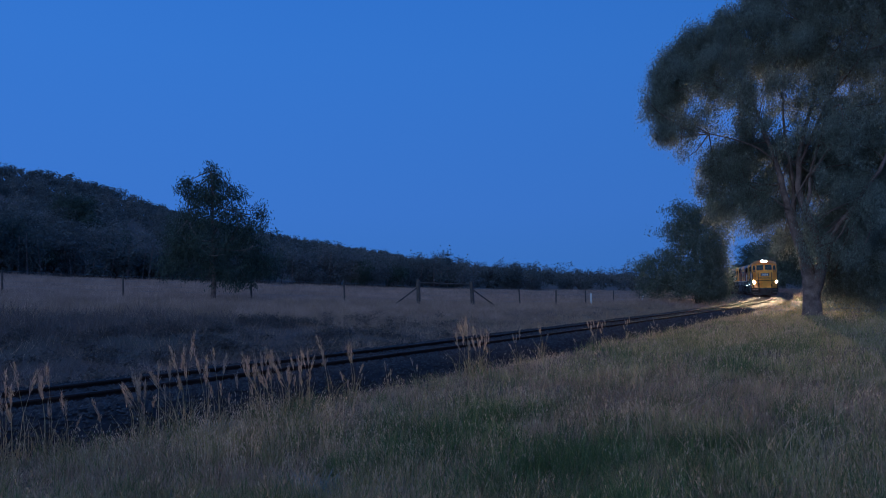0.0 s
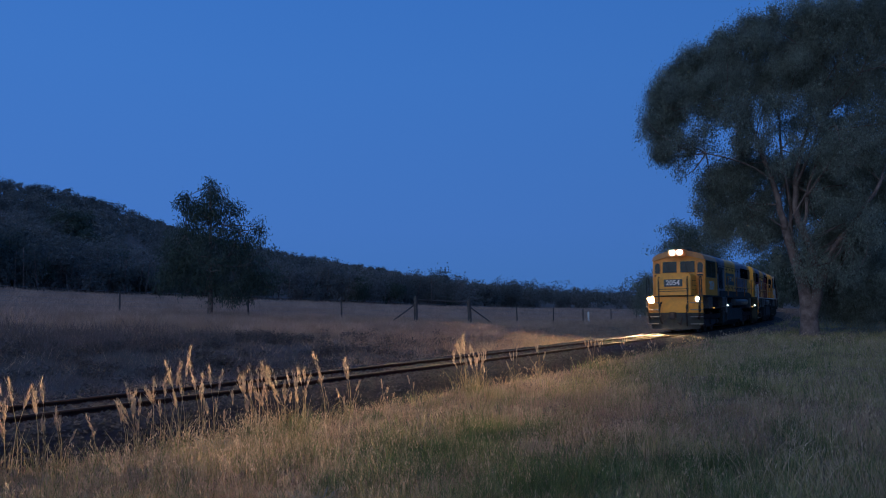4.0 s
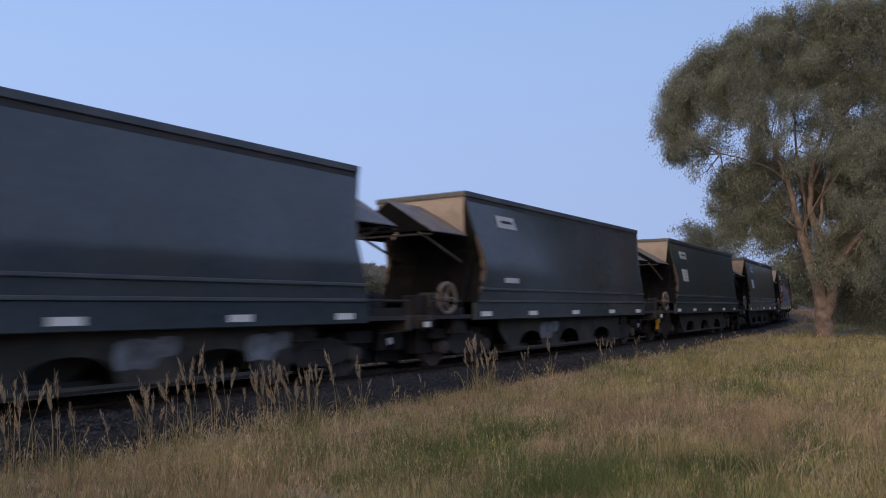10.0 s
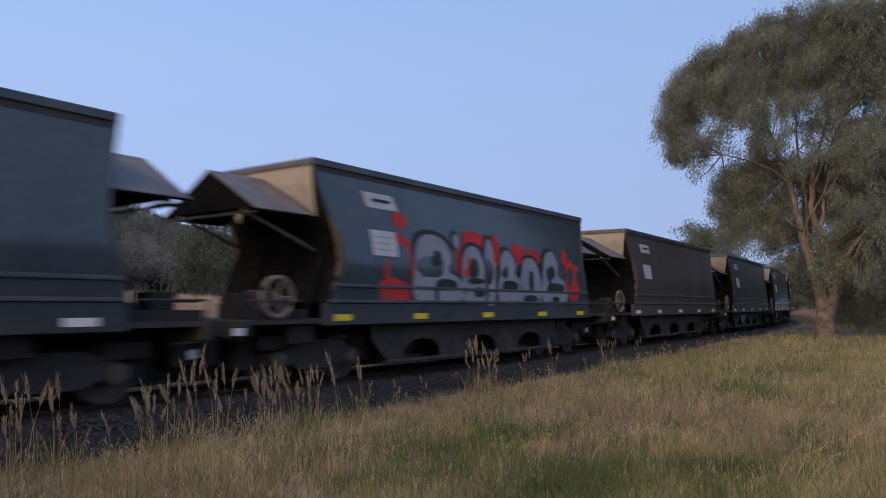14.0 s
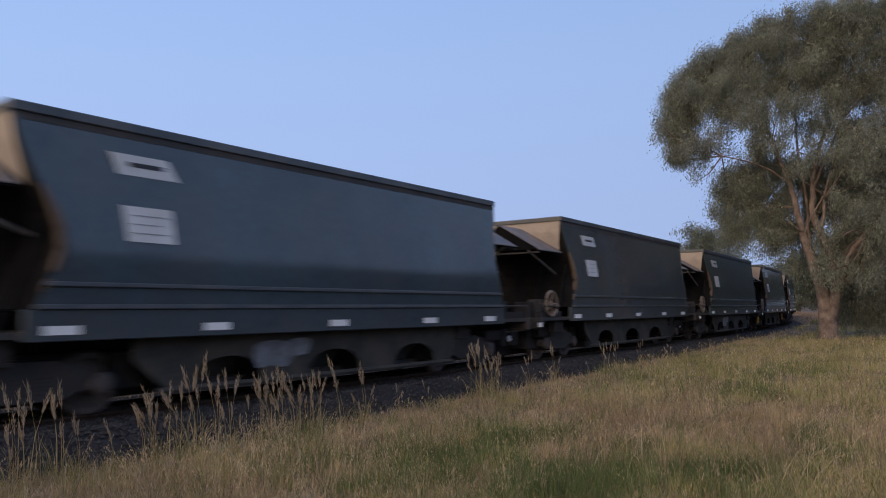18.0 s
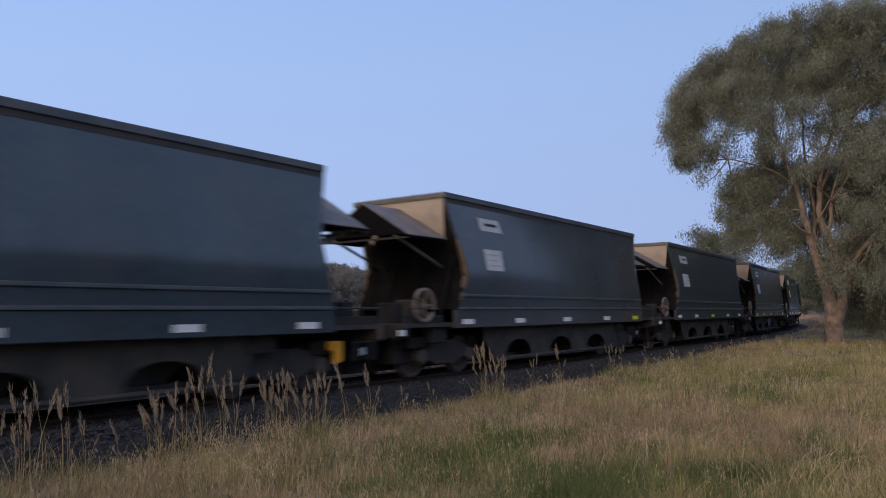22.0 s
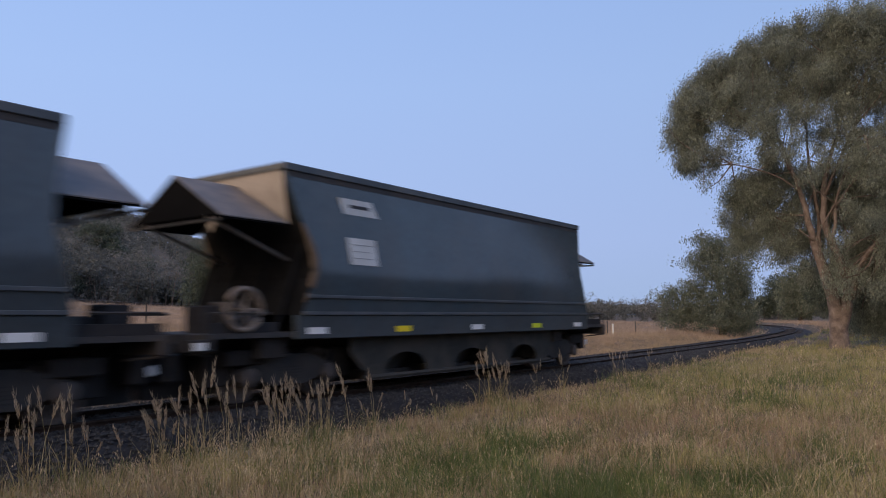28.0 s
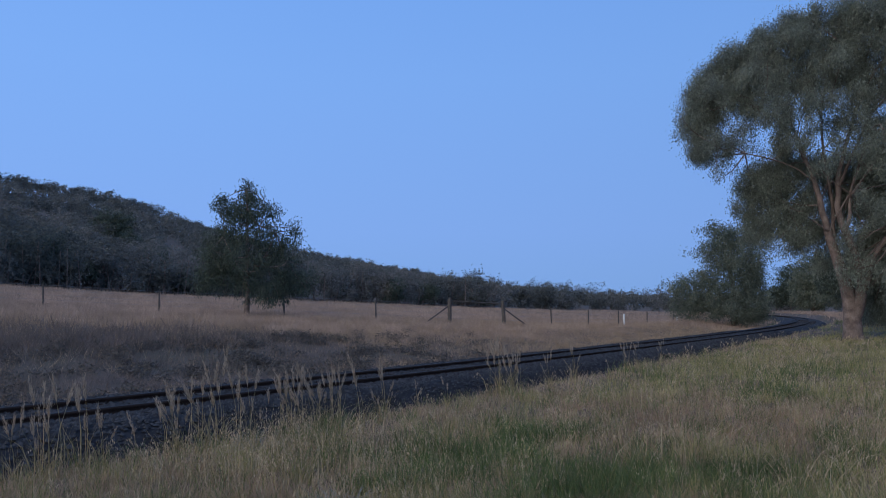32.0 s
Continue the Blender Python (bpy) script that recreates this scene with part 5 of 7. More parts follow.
    sweep(bm, [(-1.18, 1.12), (-1.18, 0.5), (-0.9, 0.2), (0.9, 0.2), (1.18, 0.5), (1.18, 1.12)], 7.0, 11.2)
    part("fuel_tank", bm, M_FRAME if yellow_grey else M_HOPDARK, L, "grimy fuel tank")
    for s in (-1, 1):
        bm = bmesh.new()
        a, b = (9.5, 13.5) if yellow_grey else (8.9, 12.2)
        lathe(bm, [(a, 0.04), (a + 0.02, 0.15), (a + 0.07, 0.20), (b - 0.07, 0.20), (b - 0.02, 0.15), (b, 0.04)], "x", (0, s * 1.12, 1.455), 16)
        part("air_tank", bm, M_TANK, L, "long grey air reservoir", smooth=True)
        for x0, x1, z0 in ((2.0, 3.0, 1.15), (6.4, 6.9, 0.9), (14.4, 15.0, 1.1), (5.5, 6.2, 1.2)) if yellow_grey else ((2.35, 3.2, 1.15), (7.1, 7.4, 1.2), (12.6, 13.3, 1.22), (13.8, 14.75, 1.12), (16.4, 16.95, 1.12)):
            bm = bmesh.new()
            box(bm, x0, x1, s * 1.13 - 0.12, s * 1.13 + 0.12, z0, 1.69, 0.02)
            part("equipment_box", bm, M_TANK, L, "slate equipment box below the walkway")
        for x, z, y in ((7.05, 1.27, 1.24), (16.6, 1.25, 1.24)):
            bm = bmesh.new()
            box(bm, x - 0.07, x + 0.07, s * y - 0.03, s * y + 0.03, z - 0.02, z + 0.02)
            part("step_light", bm, M_MARK if lit else M_PLATE, L, "small lit step light" if lit else "")
        if yellow_grey:
            for x in (3.15, 15.3):
                bm = bmesh.new()
                box(bm, x - 0.1, x + 0.1, s * 1.26 - 0.02, s * 1.26 + 0.02, 1.14, 1.19)
                part("side_marker", bm, M_ORANGE, L, "glowing orange side marker")
        for x0, x1, z in ((1.0, 6.9, 1.25), (11.3, 17.0, 1.05)):
            bm = bmesh.new()
            tube(bm, [(x0, s * 1.05, z), (x1, s * 1.05, z)], 0.03)
            part("brake_pipe", bm, M_BLACK, L)
    bm = bmesh.new()
    box(bm, 1.2, 16.8, -0.5, 0.5, 0.95, 1.42, 0.02)
    for x0, x1 in ((1.3, 6.6), (11.4, 16.7)):
        box(bm, x0, x1, -1.0, 1.0, 1.12, 1.40, 0.02)
    box(bm, 0.8, 17.2, -0.3, 0.3, 0.18, 0.97, 0.02)
    for x in (1.2, 6.75, 11.5, 16.8):
        box(bm, x - 0.3, x + 0.3, -0.95, 0.95, 0.35, 1.2, 0.02)
    part("underframe", bm, M_BLACK, L)
    for s in (-1, 1):
        for x0, x1, z0, z1 in ((7.2, 9.2, 1.14, 1.40), (11.35, 12.2, 0.42, 1.1), (6.2, 6.95, 0.35, 1.05)):
            bm = bmesh.new()
            box(bm, x0, x1, s * 1.02 - 0.1, s * 1.02 + 0.1, z0, z1, 0.02)
            part("equipment_box", bm, M_FRAME, L)
        if not yellow_grey:
            for k in range(3):
                bm = bmesh.new()
                box(bm, 4.1, 4.6, s * 1.18 - 0.08, s * 1.18 + 0.08, 0.46 + k * 0.42, 0.49 + k * 0.42)
                part("side_step", bm, M_STEEL, L)
            bm = bmesh.new()
            for x in (4.08, 4.62):
                box(bm, x - 0.015, x + 0.015, s * 1.12 - 0.03, s * 1.12 + 0.03, 0.44, 1.69)
            part("step_hanger", bm, M_FRAME, L)
    for cx in (4.0, 14.0):
        bg = bogie_parts(L, cx, 3.3, 0.48, 3, LOCO_WHEEL, wheels, M_HOPDARK)
        for s in (-1, 1):
            bm = bmesh.new()
            box(bm, cx - 2.1, cx + 2.1, s * 0.95 - 0.05, s * 0.95 + 0.05, 0.62, 0.86, 0.03)
            part("bogie_beam", bm, M_BLACK, bg)
    return L, wheels


LOCO_1, LOCO_1_WHEELS = locomotive("grey", "2054", True)
LOCO_2, LOCO_2_WHEELS = locomotive("maroon", "2051", False)

PITCH, WAGON_COUNT, GRAFFITI_AT = 14.375, 17, 4
SPECIAL = {4: ("yellow",) * 5, 11: ("white", "white", "white", "white", "lime"), 12: ("white", "white", "lime", "white", "white"), 13: ("lime", "lime", "yellow", "yellow", "white"),
           16: ("white", "yellow", "white", "lime", "white")}
WAGONS = []
_plain, _pw = hopper_wagon()
_scrawl, _sw = hopper_wagon(scrawl=((4.45, 1.0),))
for n in range(WAGON_COUNT):
    if n in SPECIAL:
        w, wh = hopper_wagon(SPECIAL[n], scrawl=((6.75, 0.9),) if n == 13 else ())
    elif n == 1:
        w, wh = hopper_wagon(plates=(True, None), scrawl=((4.4, 0.9),))
    elif n == 5:
        w, wh = hopper_wagon(paint=M_HOPBROWN)
        tagged(w, "rust-stained grey-brown hopper wagon with dusty end hoods")
    elif n == 0:
        w, wh = hopper_wagon(scrawl=((6.75, 0.8), (8.9, 0.75)))
    elif n == 6:
        w, wh = _scrawl, _sw
    elif n == 3:
        w, wh = _plain, _pw
    else:
        w = copy_thing(_scrawl if n in (7, 9) else _plain, pose(0, 0, 0))
        wh = [o for o in w.children_recursive if o.name.startswith("wheelset")]
    if n in (2, 10):
        bm = bmesh.new()
        slab(bm, [(-1.1, 0.86), (-0.78, 0.86), (-0.78, 0.72), (-0.94, 0.66), (-0.96, 0.46), (-1.12, 0.46)], -1.12, -1.04)
        part("valve_guard", bm, M_GUARD, w, "bright orange valve guard")
        if n == 10:
            bm = bmesh.new()
            slab(bm, [(11.15, 0.86), (11.47, 0.86), (11.47, 0.5), (11.3, 0.46), (11.28, 0.68), (11.15, 0.72)], -1.12, -1.04)
            part("valve_guard", bm, M_GUARD, w, "bright orange valve guard")
    if n == GRAFFITI_AT:
        graffiti(w)
        tagged(w, "slate grey hopper wagon covered with silver and red graffiti")
    if n == WAGON_COUNT - 1:
        tagged(w, "last dark slate grey hopper wagon with mixed coloured reflectors")
    WAGONS.append((w, wh))

# ---- plants


def blades(pos, height, width, lean, twist, bend=0.45, simple=False):
    """Grass blades: five corners and three triangles each, bent towards lean (radians round the upright); simple: one triangle."""
    n = len(pos)
    c, s = np.cos(twist), np.sin(twist)
    side = np.stack([c, s, np.zeros(n)], -1) * (width / 2)[:, None]
    out = np.stack([np.cos(lean), np.sin(lean), np.zeros(n)], -1)
    h, b = height[:, None], (height * bend)[:, None]
    up = np.array([0, 0, 1.0])
    mid = pos + up * h * 0.55 + out * b * 0.30
    tip = pos + up * h * np.sqrt(np.clip(1 - (bend[:, None] if np.ndim(bend) else bend) ** 2 * 0.5, 0.2, 1)) + out * b
    if simple:
        return np.stack([pos - side, pos + side, tip], 1).reshape(-1, 3), np.arange(3 * n).reshape(-1, 3)
    v = np.stack([pos - side, pos + side, mid - side * 0.8, mid + side * 0.8, tip], 1)
    f = (np.array([(0, 1, 3), (0, 3, 2), (2, 3, 4)])[None] + 5 * np.arange(n)[:, None, None]).reshape(-1, 3)
    return v.reshape(-1, 3), f


def tufts(g, cx, cy, each, spread, h_lo, h_hi, w_lo, w_hi, bend=(0.15, 0.75), sink=0.03, simple=False):
    """Tufts of blades round the centres."""
    n = len(cx) * each
    x = np.repeat(cx, each) + g.normal(0, spread, n)
    y = np.repeat(cy, each) + g.normal(0, spread, n)
    tall = np.repeat(g.uniform(0.55, 1.4, len(cx)), each)
    pos = np.stack([x, y, ground_z(x, y) - sink], -1)
    out = np.arctan2(y - np.repeat(cy, each), x - np.repeat(cx, each)) + g.normal(0, 0.7, n)
    hh = g.uniform(h_lo, h_hi, n) * tall
    return blades(pos, hh, g.uniform(w_lo, w_hi, n), out, g.uniform(0, 3.14, n), g.uniform(*bend, n), simple)


def near_spots(g, n, r0, r1, power, phi0=2.5, phi1=73.0):
    """Random spots on the camera's side of the line, thinning with distance."""
    r = r0 * (r1 / r0) ** (g.random(n) ** power)
    phi = np.radians(g.uniform(phi0, phi1, n))
    x, y = r * np.cos(phi), r * np.sin(phi)
    e = aside(x, y)
    keep = (e < -2.6 + 0.25 * lumps(x, y, 0.9, 4.0)) & (np.hypot(x - 33.7, y - 5.3) > 0.8)
    return x[keep], y[keep]


GREEN_SPOTS = [(7.0, 7.6, 0.35), (6.3, 7.3, 0.3), (6.39, 4.97, 0.4), (5.6, 4.28, 0.35), (7.99, 4.8, 0.5), (5.91, 3.44, 0.5), (6.35, 2.99, 0.45), (7.14, 2.27, 0.4), (6.92, 4.74, 0.4), (15.2, 5.7, 0.7), (17.7, 4.0, 1.0), (14.1, 3.6, 0.7), (5.2, 2.2, 0.4)]
TAN_SPOTS = [(6.35, 6.2, 0.35), (5.3, 5.1, 0.35), (5.62, 3.85, 0.3), (4.47, 4.83, 0.35), (7.7, 6.8, 0.5), (9.0, 6.8, 0.6), (11.9, 7.0, 0.8), (14.7, 6.9, 0.8), (7.2, 3.78, 0.3), (4.0, 6.1, 0.5), (3.5, 6.4, 0.5), (3.2, 7.0, 0.8), (8.5, 2.75, 0.3)]
RED_SPOTS = [(10.8, 4.1, 0.8), (10.9, 3.4, 0.8), (9.6, 4.35, 0.7), (9.7, 5.25, 0.7), (9.7, 2.66, 0.8), (7.6, 3.24, 0.5), (6.3, 5.6, 0.35), (11.1, 2.2, 0.9), (13.0, 4.0, 0.9), (4.0, 5.6, 0.5), (8.4, 3.9, 0.5)]
OLIVE_SPOTS = [(4.83, 6.22, 0.3), (5.27, 6.04, 0.35), (5.54, 6.74, 0.35), (7.2, 0.95, 0.8), (6.5, 1.6, 0.35), (14.6, 2.2, 1.2), (12.5, 6.0, 0.8)]
OAT_SPOTS = [(4.83, 6.22, 0.3), (5.54, 6.74, 0.3), (5.27, 6.04, 0.3), (4.55, 5.37, 0.3), (6.26, 6.98, 0.25), (4.42, 5.94, 0.3), (4.0, 6.4, 0.4), (6.3, 6.1, 0.3), (5.3, 5.1, 0.3), (8.0, 5.6, 0.4), (7.6, 3.2, 0.4)]


def weight(x, y, spots, soft=1.3):
    return sum(np.exp(-((x - a) ** 2 + (y - b) ** 2) / (soft * r * r)) for a, b, r in spots)


def weedy(x):
    """How far beyond the track the dark weeds reach."""
    return np.interp(x, [0, 8, 16, 20, 24, 32], [19, 18, 15, 11, 8.5, 3.0])


def build_grass():
    g = np.random.default_rng(11)
    groups = {"straw": [], "red": [], "green": [], "olive": []}
    for count, r0, r1, power in ((23000, 4.2, 14, 0.8), (12000, 13, 34, 0.75), (5000, 30, 62, 0.8)):
        x, y = near_spots(g, count, r0, r1, power)
        open_ = (lumps(x, y, 0.2, 9.0) > -0.12) | (g.random(len(x)) < 0.2)
        if r0 < 10:
            x, y = x[open_], y[open_]
        far = np.hypot(x, y)
        mott = lumps(x, y, 0.45, 7.0)
        wg = 0.14 + 3.3 * weight(x, y, GREEN_SPOTS, 0.95) + 0.2 * (mott > 0.45)
        wg = wg + 0.75 * smooth01((9.5 - far) / 2.5) * smooth01((x - 4.6) / 0.8) * (lumps(x, y, 0.6, 2.0) > 0.0)
        wr = 0.25 + 1.0 * weight(x, y, RED_SPOTS) + 0.3 * (mott < -0.35)
        wt = 0.42 + 1.8 * weight(x, y, TAN_SPOTS) + 1.2 * smooth01((aside(x, y) + 3.9) / 0.7)
        wo = 0.36 + 1.5 * weight(x, y, OLIVE_SPOTS) + 2.2 * smooth01((far - 12.5) / 5) * smooth01((7.8 - y) / 2.0)
        wr, wt = wr * (1 - 0.75 * smooth01((far - 15) / 5)), wt * (1 - 0.6 * smooth01((far - 15) / 5) * smooth01((7.2 - y) / 1.5))
        # each kind crowds into patches of its own
        wg, wr, wt, wo = (w * np.exp(1.7 * lumps(x, y, 0.42 if r0 < 10 else 0.9, seed) + 0.8 * lumps(x, y, 0.16, seed + 5)) for w, seed in ((wg, 21.0), (wr, 34.0), (wt, 47.0), (wo, 58.0)))
        tot = wg + wr + wt + wo
        u = g.random(len(x)) * tot
        kind = np.where(u < wg, 0, np.where(u < wg + wr, 1, np.where(u < wg + wr + wt, 2, 3)))
        fat = 0.85 if r0 < 10 else 2.2 if r0 < 20 else 4.0
        each = 19 if r0 < 10 else 18
        low = 0.88 if r0 < 10 else 0.95
        for k, (nm, h0, h1, w0, w1, b0, b1) in enumerate((("green", 0.12, 0.36, 0.004, 0.008, 0.1, 0.75), ("red", 0.06, 0.30, 0.0025, 0.005, 0.2, 1.25), ("straw", 0.05, 0.26, 0.003, 0.006, 0.2, 1.35), ("olive", 0.08, 0.30, 0.004, 0.007, 0.15, 1.1))):
            m = kind == k
            groups[nm].append(tufts(g, x[m], y[m], each, 0.07 if r0 < 10 else 0.12, h0 * low, h1 * low, w0 * fat, w1 * fat, (b0, b1), simple=r0 > 10))
    r, phi = 0.9 + 15 * g.random(5200) ** 0.7, g.uniform(0, 2 * math.pi, 5200)
    x, y = r * np.cos(phi), r * np.sin(phi)
    out = (aside(x, y) < -2.7) & ((np.degrees(np.arctan2(y, x)) < 1) | (np.degrees(np.arctan2(y, x)) > 78) | (r < 4.2))
    x, y = x[out], y[out]
    half = g.random(len(x)) < 0.6
    groups["straw"].append(tufts(g, x[half], y[half], 14, 0.08, 0.07, 0.22, 0.005, 0.009, (0.3, 1.0), simple=True))
    groups["olive"].append(tufts(g, x[~half], y[~half], 14, 0.08, 0.09, 0.25, 0.005, 0.01, (0.2, 0.85), simple=True))
    names = {"straw": ("dry_grass", M_STRAW, "fine straw-coloured dry grass on the bank"), "red": ("reddish_grass", M_RUST, "reddish dry seeding grass on the bank"),
             "green": ("green_grass", M_GREEN, "fresh green grass in patches on the bank"), "olive": ("olive_grass", M_OLIVE, "half-dry olive grass on the bank")}
    for nm, sets in groups.items():
        join(names[nm][0], sets, names[nm][1], names[nm][2], "grass")
    # thin seeding stems that stand above the sward
    x, y = near_spots(g, 13000, 4.3, 32, 0.85)
    thick = (lumps(x, y, 1.1, 3.0) > -0.35) & (aside(x, y) < -3.4)
    x, y = x[thick], y[thick]
    fat = np.clip(np.hypot(x, y) / 9, 0.8, 3)
    pos = np.stack([x, y, ground_z(x, y)], -1)
    n = len(x)
    h, ln_ = 0.15 + 0.34 * g.random(n) ** 2.2, g.uniform(0, 6.28, n)
    v, f = blades(pos, h, 0.0035 * fat, ln_, g.uniform(0, 3.14, n), g.uniform(0.1, 0.8, n))
    tips = v.reshape(n, 5, 3)[:, 4]
    k = 5
    off = g.normal(0, 1, (n, k, 3)) * (0.012 * fat)[:, None, None]
    off[..., 2] -= g.uniform(0, 0.11, (n, k))
    base = (tips[:, None] + off).reshape(-1, 3)
    v2, f2 = blades(base, np.full(n * k, 0.035) * np.repeat(fat, k) ** 0.5, np.repeat(0.006 * fat, k), g.uniform(0, 6.28, n * k), g.uniform(0, 3.14, n * k), 0.6)
    join("seeding_stems", [(v, f), (v2, f2)], M_PALE, "thin pale seeding grass stems", "grass")
    # wild oats: upright stalks hung with pale spikelets
    sets = []
    for ox, oy, rad in OAT_SPOTS:
        n = 46
        px, py = ox + g.normal(0, rad * 0.7, n), oy + g.normal(0, rad * 0.7, n)
        keep = aside(px, py) < -2.8
        px, py = px[keep], py[keep]
        n = len(px)
        pos = np.stack([px, py, ground_z(px, py)], -1)
        v, f = blades(pos, g.uniform(0.28, 0.52, n), np.full(n, 0.004), g.uniform(0, 6.28, n), g.uniform(0, 3.14, n), g.uniform(0.05, 0.45, n))
        sets.append((v, f))
        b5 = v.reshape(n, 5, 3)
        k = 9
        t = g.random((n, k, 1))
        c = (b5[:, 2, None] * (1 - t) + b5[:, 4, None] * t + g.normal(0, 0.016, (n, k, 3))).reshape(-1, 3)
        m = len(c)
        drop = np.stack([g.normal(0, 0.25, m), g.normal(0, 0.25, m), -np.ones(m)], -1) * g.uniform(0.018, 0.034, m)[:, None]
        sd = np.cross(drop, g.normal(0, 1, (m, 3)))
        sd *= 0.0038 / (np.linalg.norm(sd, axis=1)[:, None] + 1e-9)
        q = np.stack([c, c + drop * 0.4 + sd, c + drop, c + drop * 0.4 - sd], 1).reshape(-1, 3)
        i4 = 4 * np.arange(m)[:, None]
        sets.append((q, np.concatenate([i4 + (0, 1, 2), i4 + (0, 2, 3)])))
    join("wild_oats", sets, M_PALE, "stalks of wild oats hung with pale spikelets", "grass")
    # long dry stems that arch over the sward
    arcs = []
    for ax, ay, count, size in ((9.0, 1.45, 34, 0.8), (8.5, 2.75, 12, 0.6), (8.0, 2.0, 16, 0.75), (7.8, 3.3, 16, 0.55), (8.2, 5.2, 6, 0.6), (7.1, 1.45, 24, 0.75), (6.4, 2.95, 8, 0.6), (10.5, 1.4, 22, 0.8), (6.2, 1.9, 12, 0.6), (11.5, 2.6, 16, 0.7), (9.6, 3.4, 14, 0.6)):
        n = count
        px, py = ax + g.normal(0, 0.28, n), ay + g.normal(0, 0.28, n)
        la, ln2 = g.uniform(0, 6.28, n), size * g.uniform(0.55, 1.15, n)
        rise, k = g.uniform(0.9, 1.4, n), 8
        pts = [np.stack([px, py, ground_z(px, py)], -1)]
        for j in range(k):
            el = rise - (rise + g.uniform(-0.4, 0.5, n)) * ((j + 0.5) / k) ** 1.3
            pts.append(pts[-1] + np.stack([np.cos(la) * np.cos(el), np.sin(la) * np.cos(el), np.sin(el)], -1) * (ln2 / k)[:, None])
        pts = np.stack(pts, 1)
        sd = np.stack([-np.sin(la + 0.6), np.cos(la + 0.6), np.full(n, 0.5)], -1)[:, None] * (0.0022 * np.linspace(1.1, 0.5, k + 1))[None, :, None]
        v = np.stack([pts - sd, pts + sd], 2).reshape(n, -1, 3)
        q = np.array([[(2 * j, 2 * j + 1, 2 * j + 3), (2 * j, 2 * j + 3, 2 * j + 2)] for j in range(k)]).reshape(-1, 3)
        arcs.append((v.reshape(-1, 3), (q[None] + (2 * k + 2) * np.arange(n)[:, None, None]).reshape(-1, 3)))
    join("arching_stems", arcs, M_PALE, "long dry stems arching over the grass", "grass")
    # silvery weed at the edge of the track bank
    x, y = np.array([4.64, 4.87, 4.94, 5.1, 4.75, 4.5, 5.58, 5.81, 3.3]), np.array([4.46, 4.28, 4.03, 3.94, 4.2, 4.6, 7.15, 7.1, 5.0])
    sets = [tufts(g, x[:6], y[:6], 150, 0.13, 0.05, 0.17, 0.008, 0.016, (0.3, 0.9)), tufts(g, x[6:], y[6:], 110, 0.12, 0.06, 0.22, 0.008, 0.014, (0.3, 0.9))]
    join("silvery_weed", sets, M_SILVER, "low silvery weed among the grass", "weed")
    # far side: weeds on the slope, tan fringe by the ballast, dry paddock
    n = 15000
    xx, e = 1 + 75 * g.random(n) ** 1.4, 2.5 + 17.5 * g.random(n) ** 1.2
    yy = np.interp(xx, CEN_X, CEN_Y) + e
    lim = weedy(xx)
    p_tan = 0.06 + 0.5 * np.exp(-((e - 2.9) / 0.6) ** 2) + 0.95 * smooth01((e - lim + 8) / 9 + 0.15 * lumps(xx, yy, 2.5, 1.0)) + 0.22 * (lumps(xx, yy, 1.8, 5.0) > 0.45)
    tan = g.random(n) < p_tan
    near = e < 9
    join("slope_weeds", [tufts(g, xx[~tan & near], yy[~tan & near], 15, 0.2, 0.08, 0.32, 0.009, 0.018, (0.3, 1.1), simple=True), tufts(g, xx[~tan & ~near], yy[~tan & ~near], 26, 0.34, 0.15, 0.5, 0.012, 0.024, (0.2, 1.0), simple=True)], M_SCRUB, "grey-brown weeds on the far slope of the line", "weeds")
    join("slope_dry_grass", [tufts(g, xx[tan], yy[tan], 18, 0.2, 0.10, 0.34, 0.009, 0.016, (0.25, 1.0), simple=True)], M_STRAW, "tufts of dry grass on the far slope of the line", "grass")
    n = 3000
    xx = 58 + 95 * g.random(n)
    e = np.where(g.random(n) < 0.6, g.uniform(2.7, 10, n), g.uniform(-9, -2.9, n))
    yy = np.interp(xx, CEN_X, CEN_Y) + e / np.cos(np.interp(xx, CEN_X, LINE_H))
    join("verge_dry_grass", [tufts(g, xx, yy, 16, 0.45, 0.15, 0.5, 0.03, 0.06, (0.2, 1.0), simple=True)], M_PADDOCK, "pale dry grass on the verges of the curve", "grass")
    # low dark shrubs crowded on the slope
    n = 300
    xx, e = 1 + 27 * g.random(n), 3.6 + 6.6 * g.random(n)
    yy = np.interp(xx, CEN_X, CEN_Y) + e
    keep = g.random(n) < 1.05 - smooth01((xx - 17) / 9)
    hearts = []
    for a, b in zip(xx[keep], yy[keep]):
        w = g.uniform(0.25, 0.6)
        hearts.append(((a, b, float(ground_z(a, b)) + 0.06), (w, w, g.uniform(0.10, 0.22)), 1))
    v, f = leafage(g, hearts, 250, 0.10, 0.03, 0.15, 0.16, 190, 16)
    join("slope_shrubs", [(v, f)], M_SHRUB, "low dark shrubs crowded on the far slope of the line", "shrubs")
    n = 17000
    phi = np.radians(g.uniform(4, 74, n))
    fr = np.interp(np.degrees(phi), HILL_PHI, FOOT_R)
    r = 22 + (fr - 18) * g.random(n) ** 1.2
    xx, yy = r * np.cos(phi), r * np.sin(phi)
    keep = (aside(xx, yy) > np.maximum(weedy(xx) - 3.5 + 4 * g.random(n), 7)) & (r < fr + 4)
    near = keep & (r < 60)
    keep &= ~near
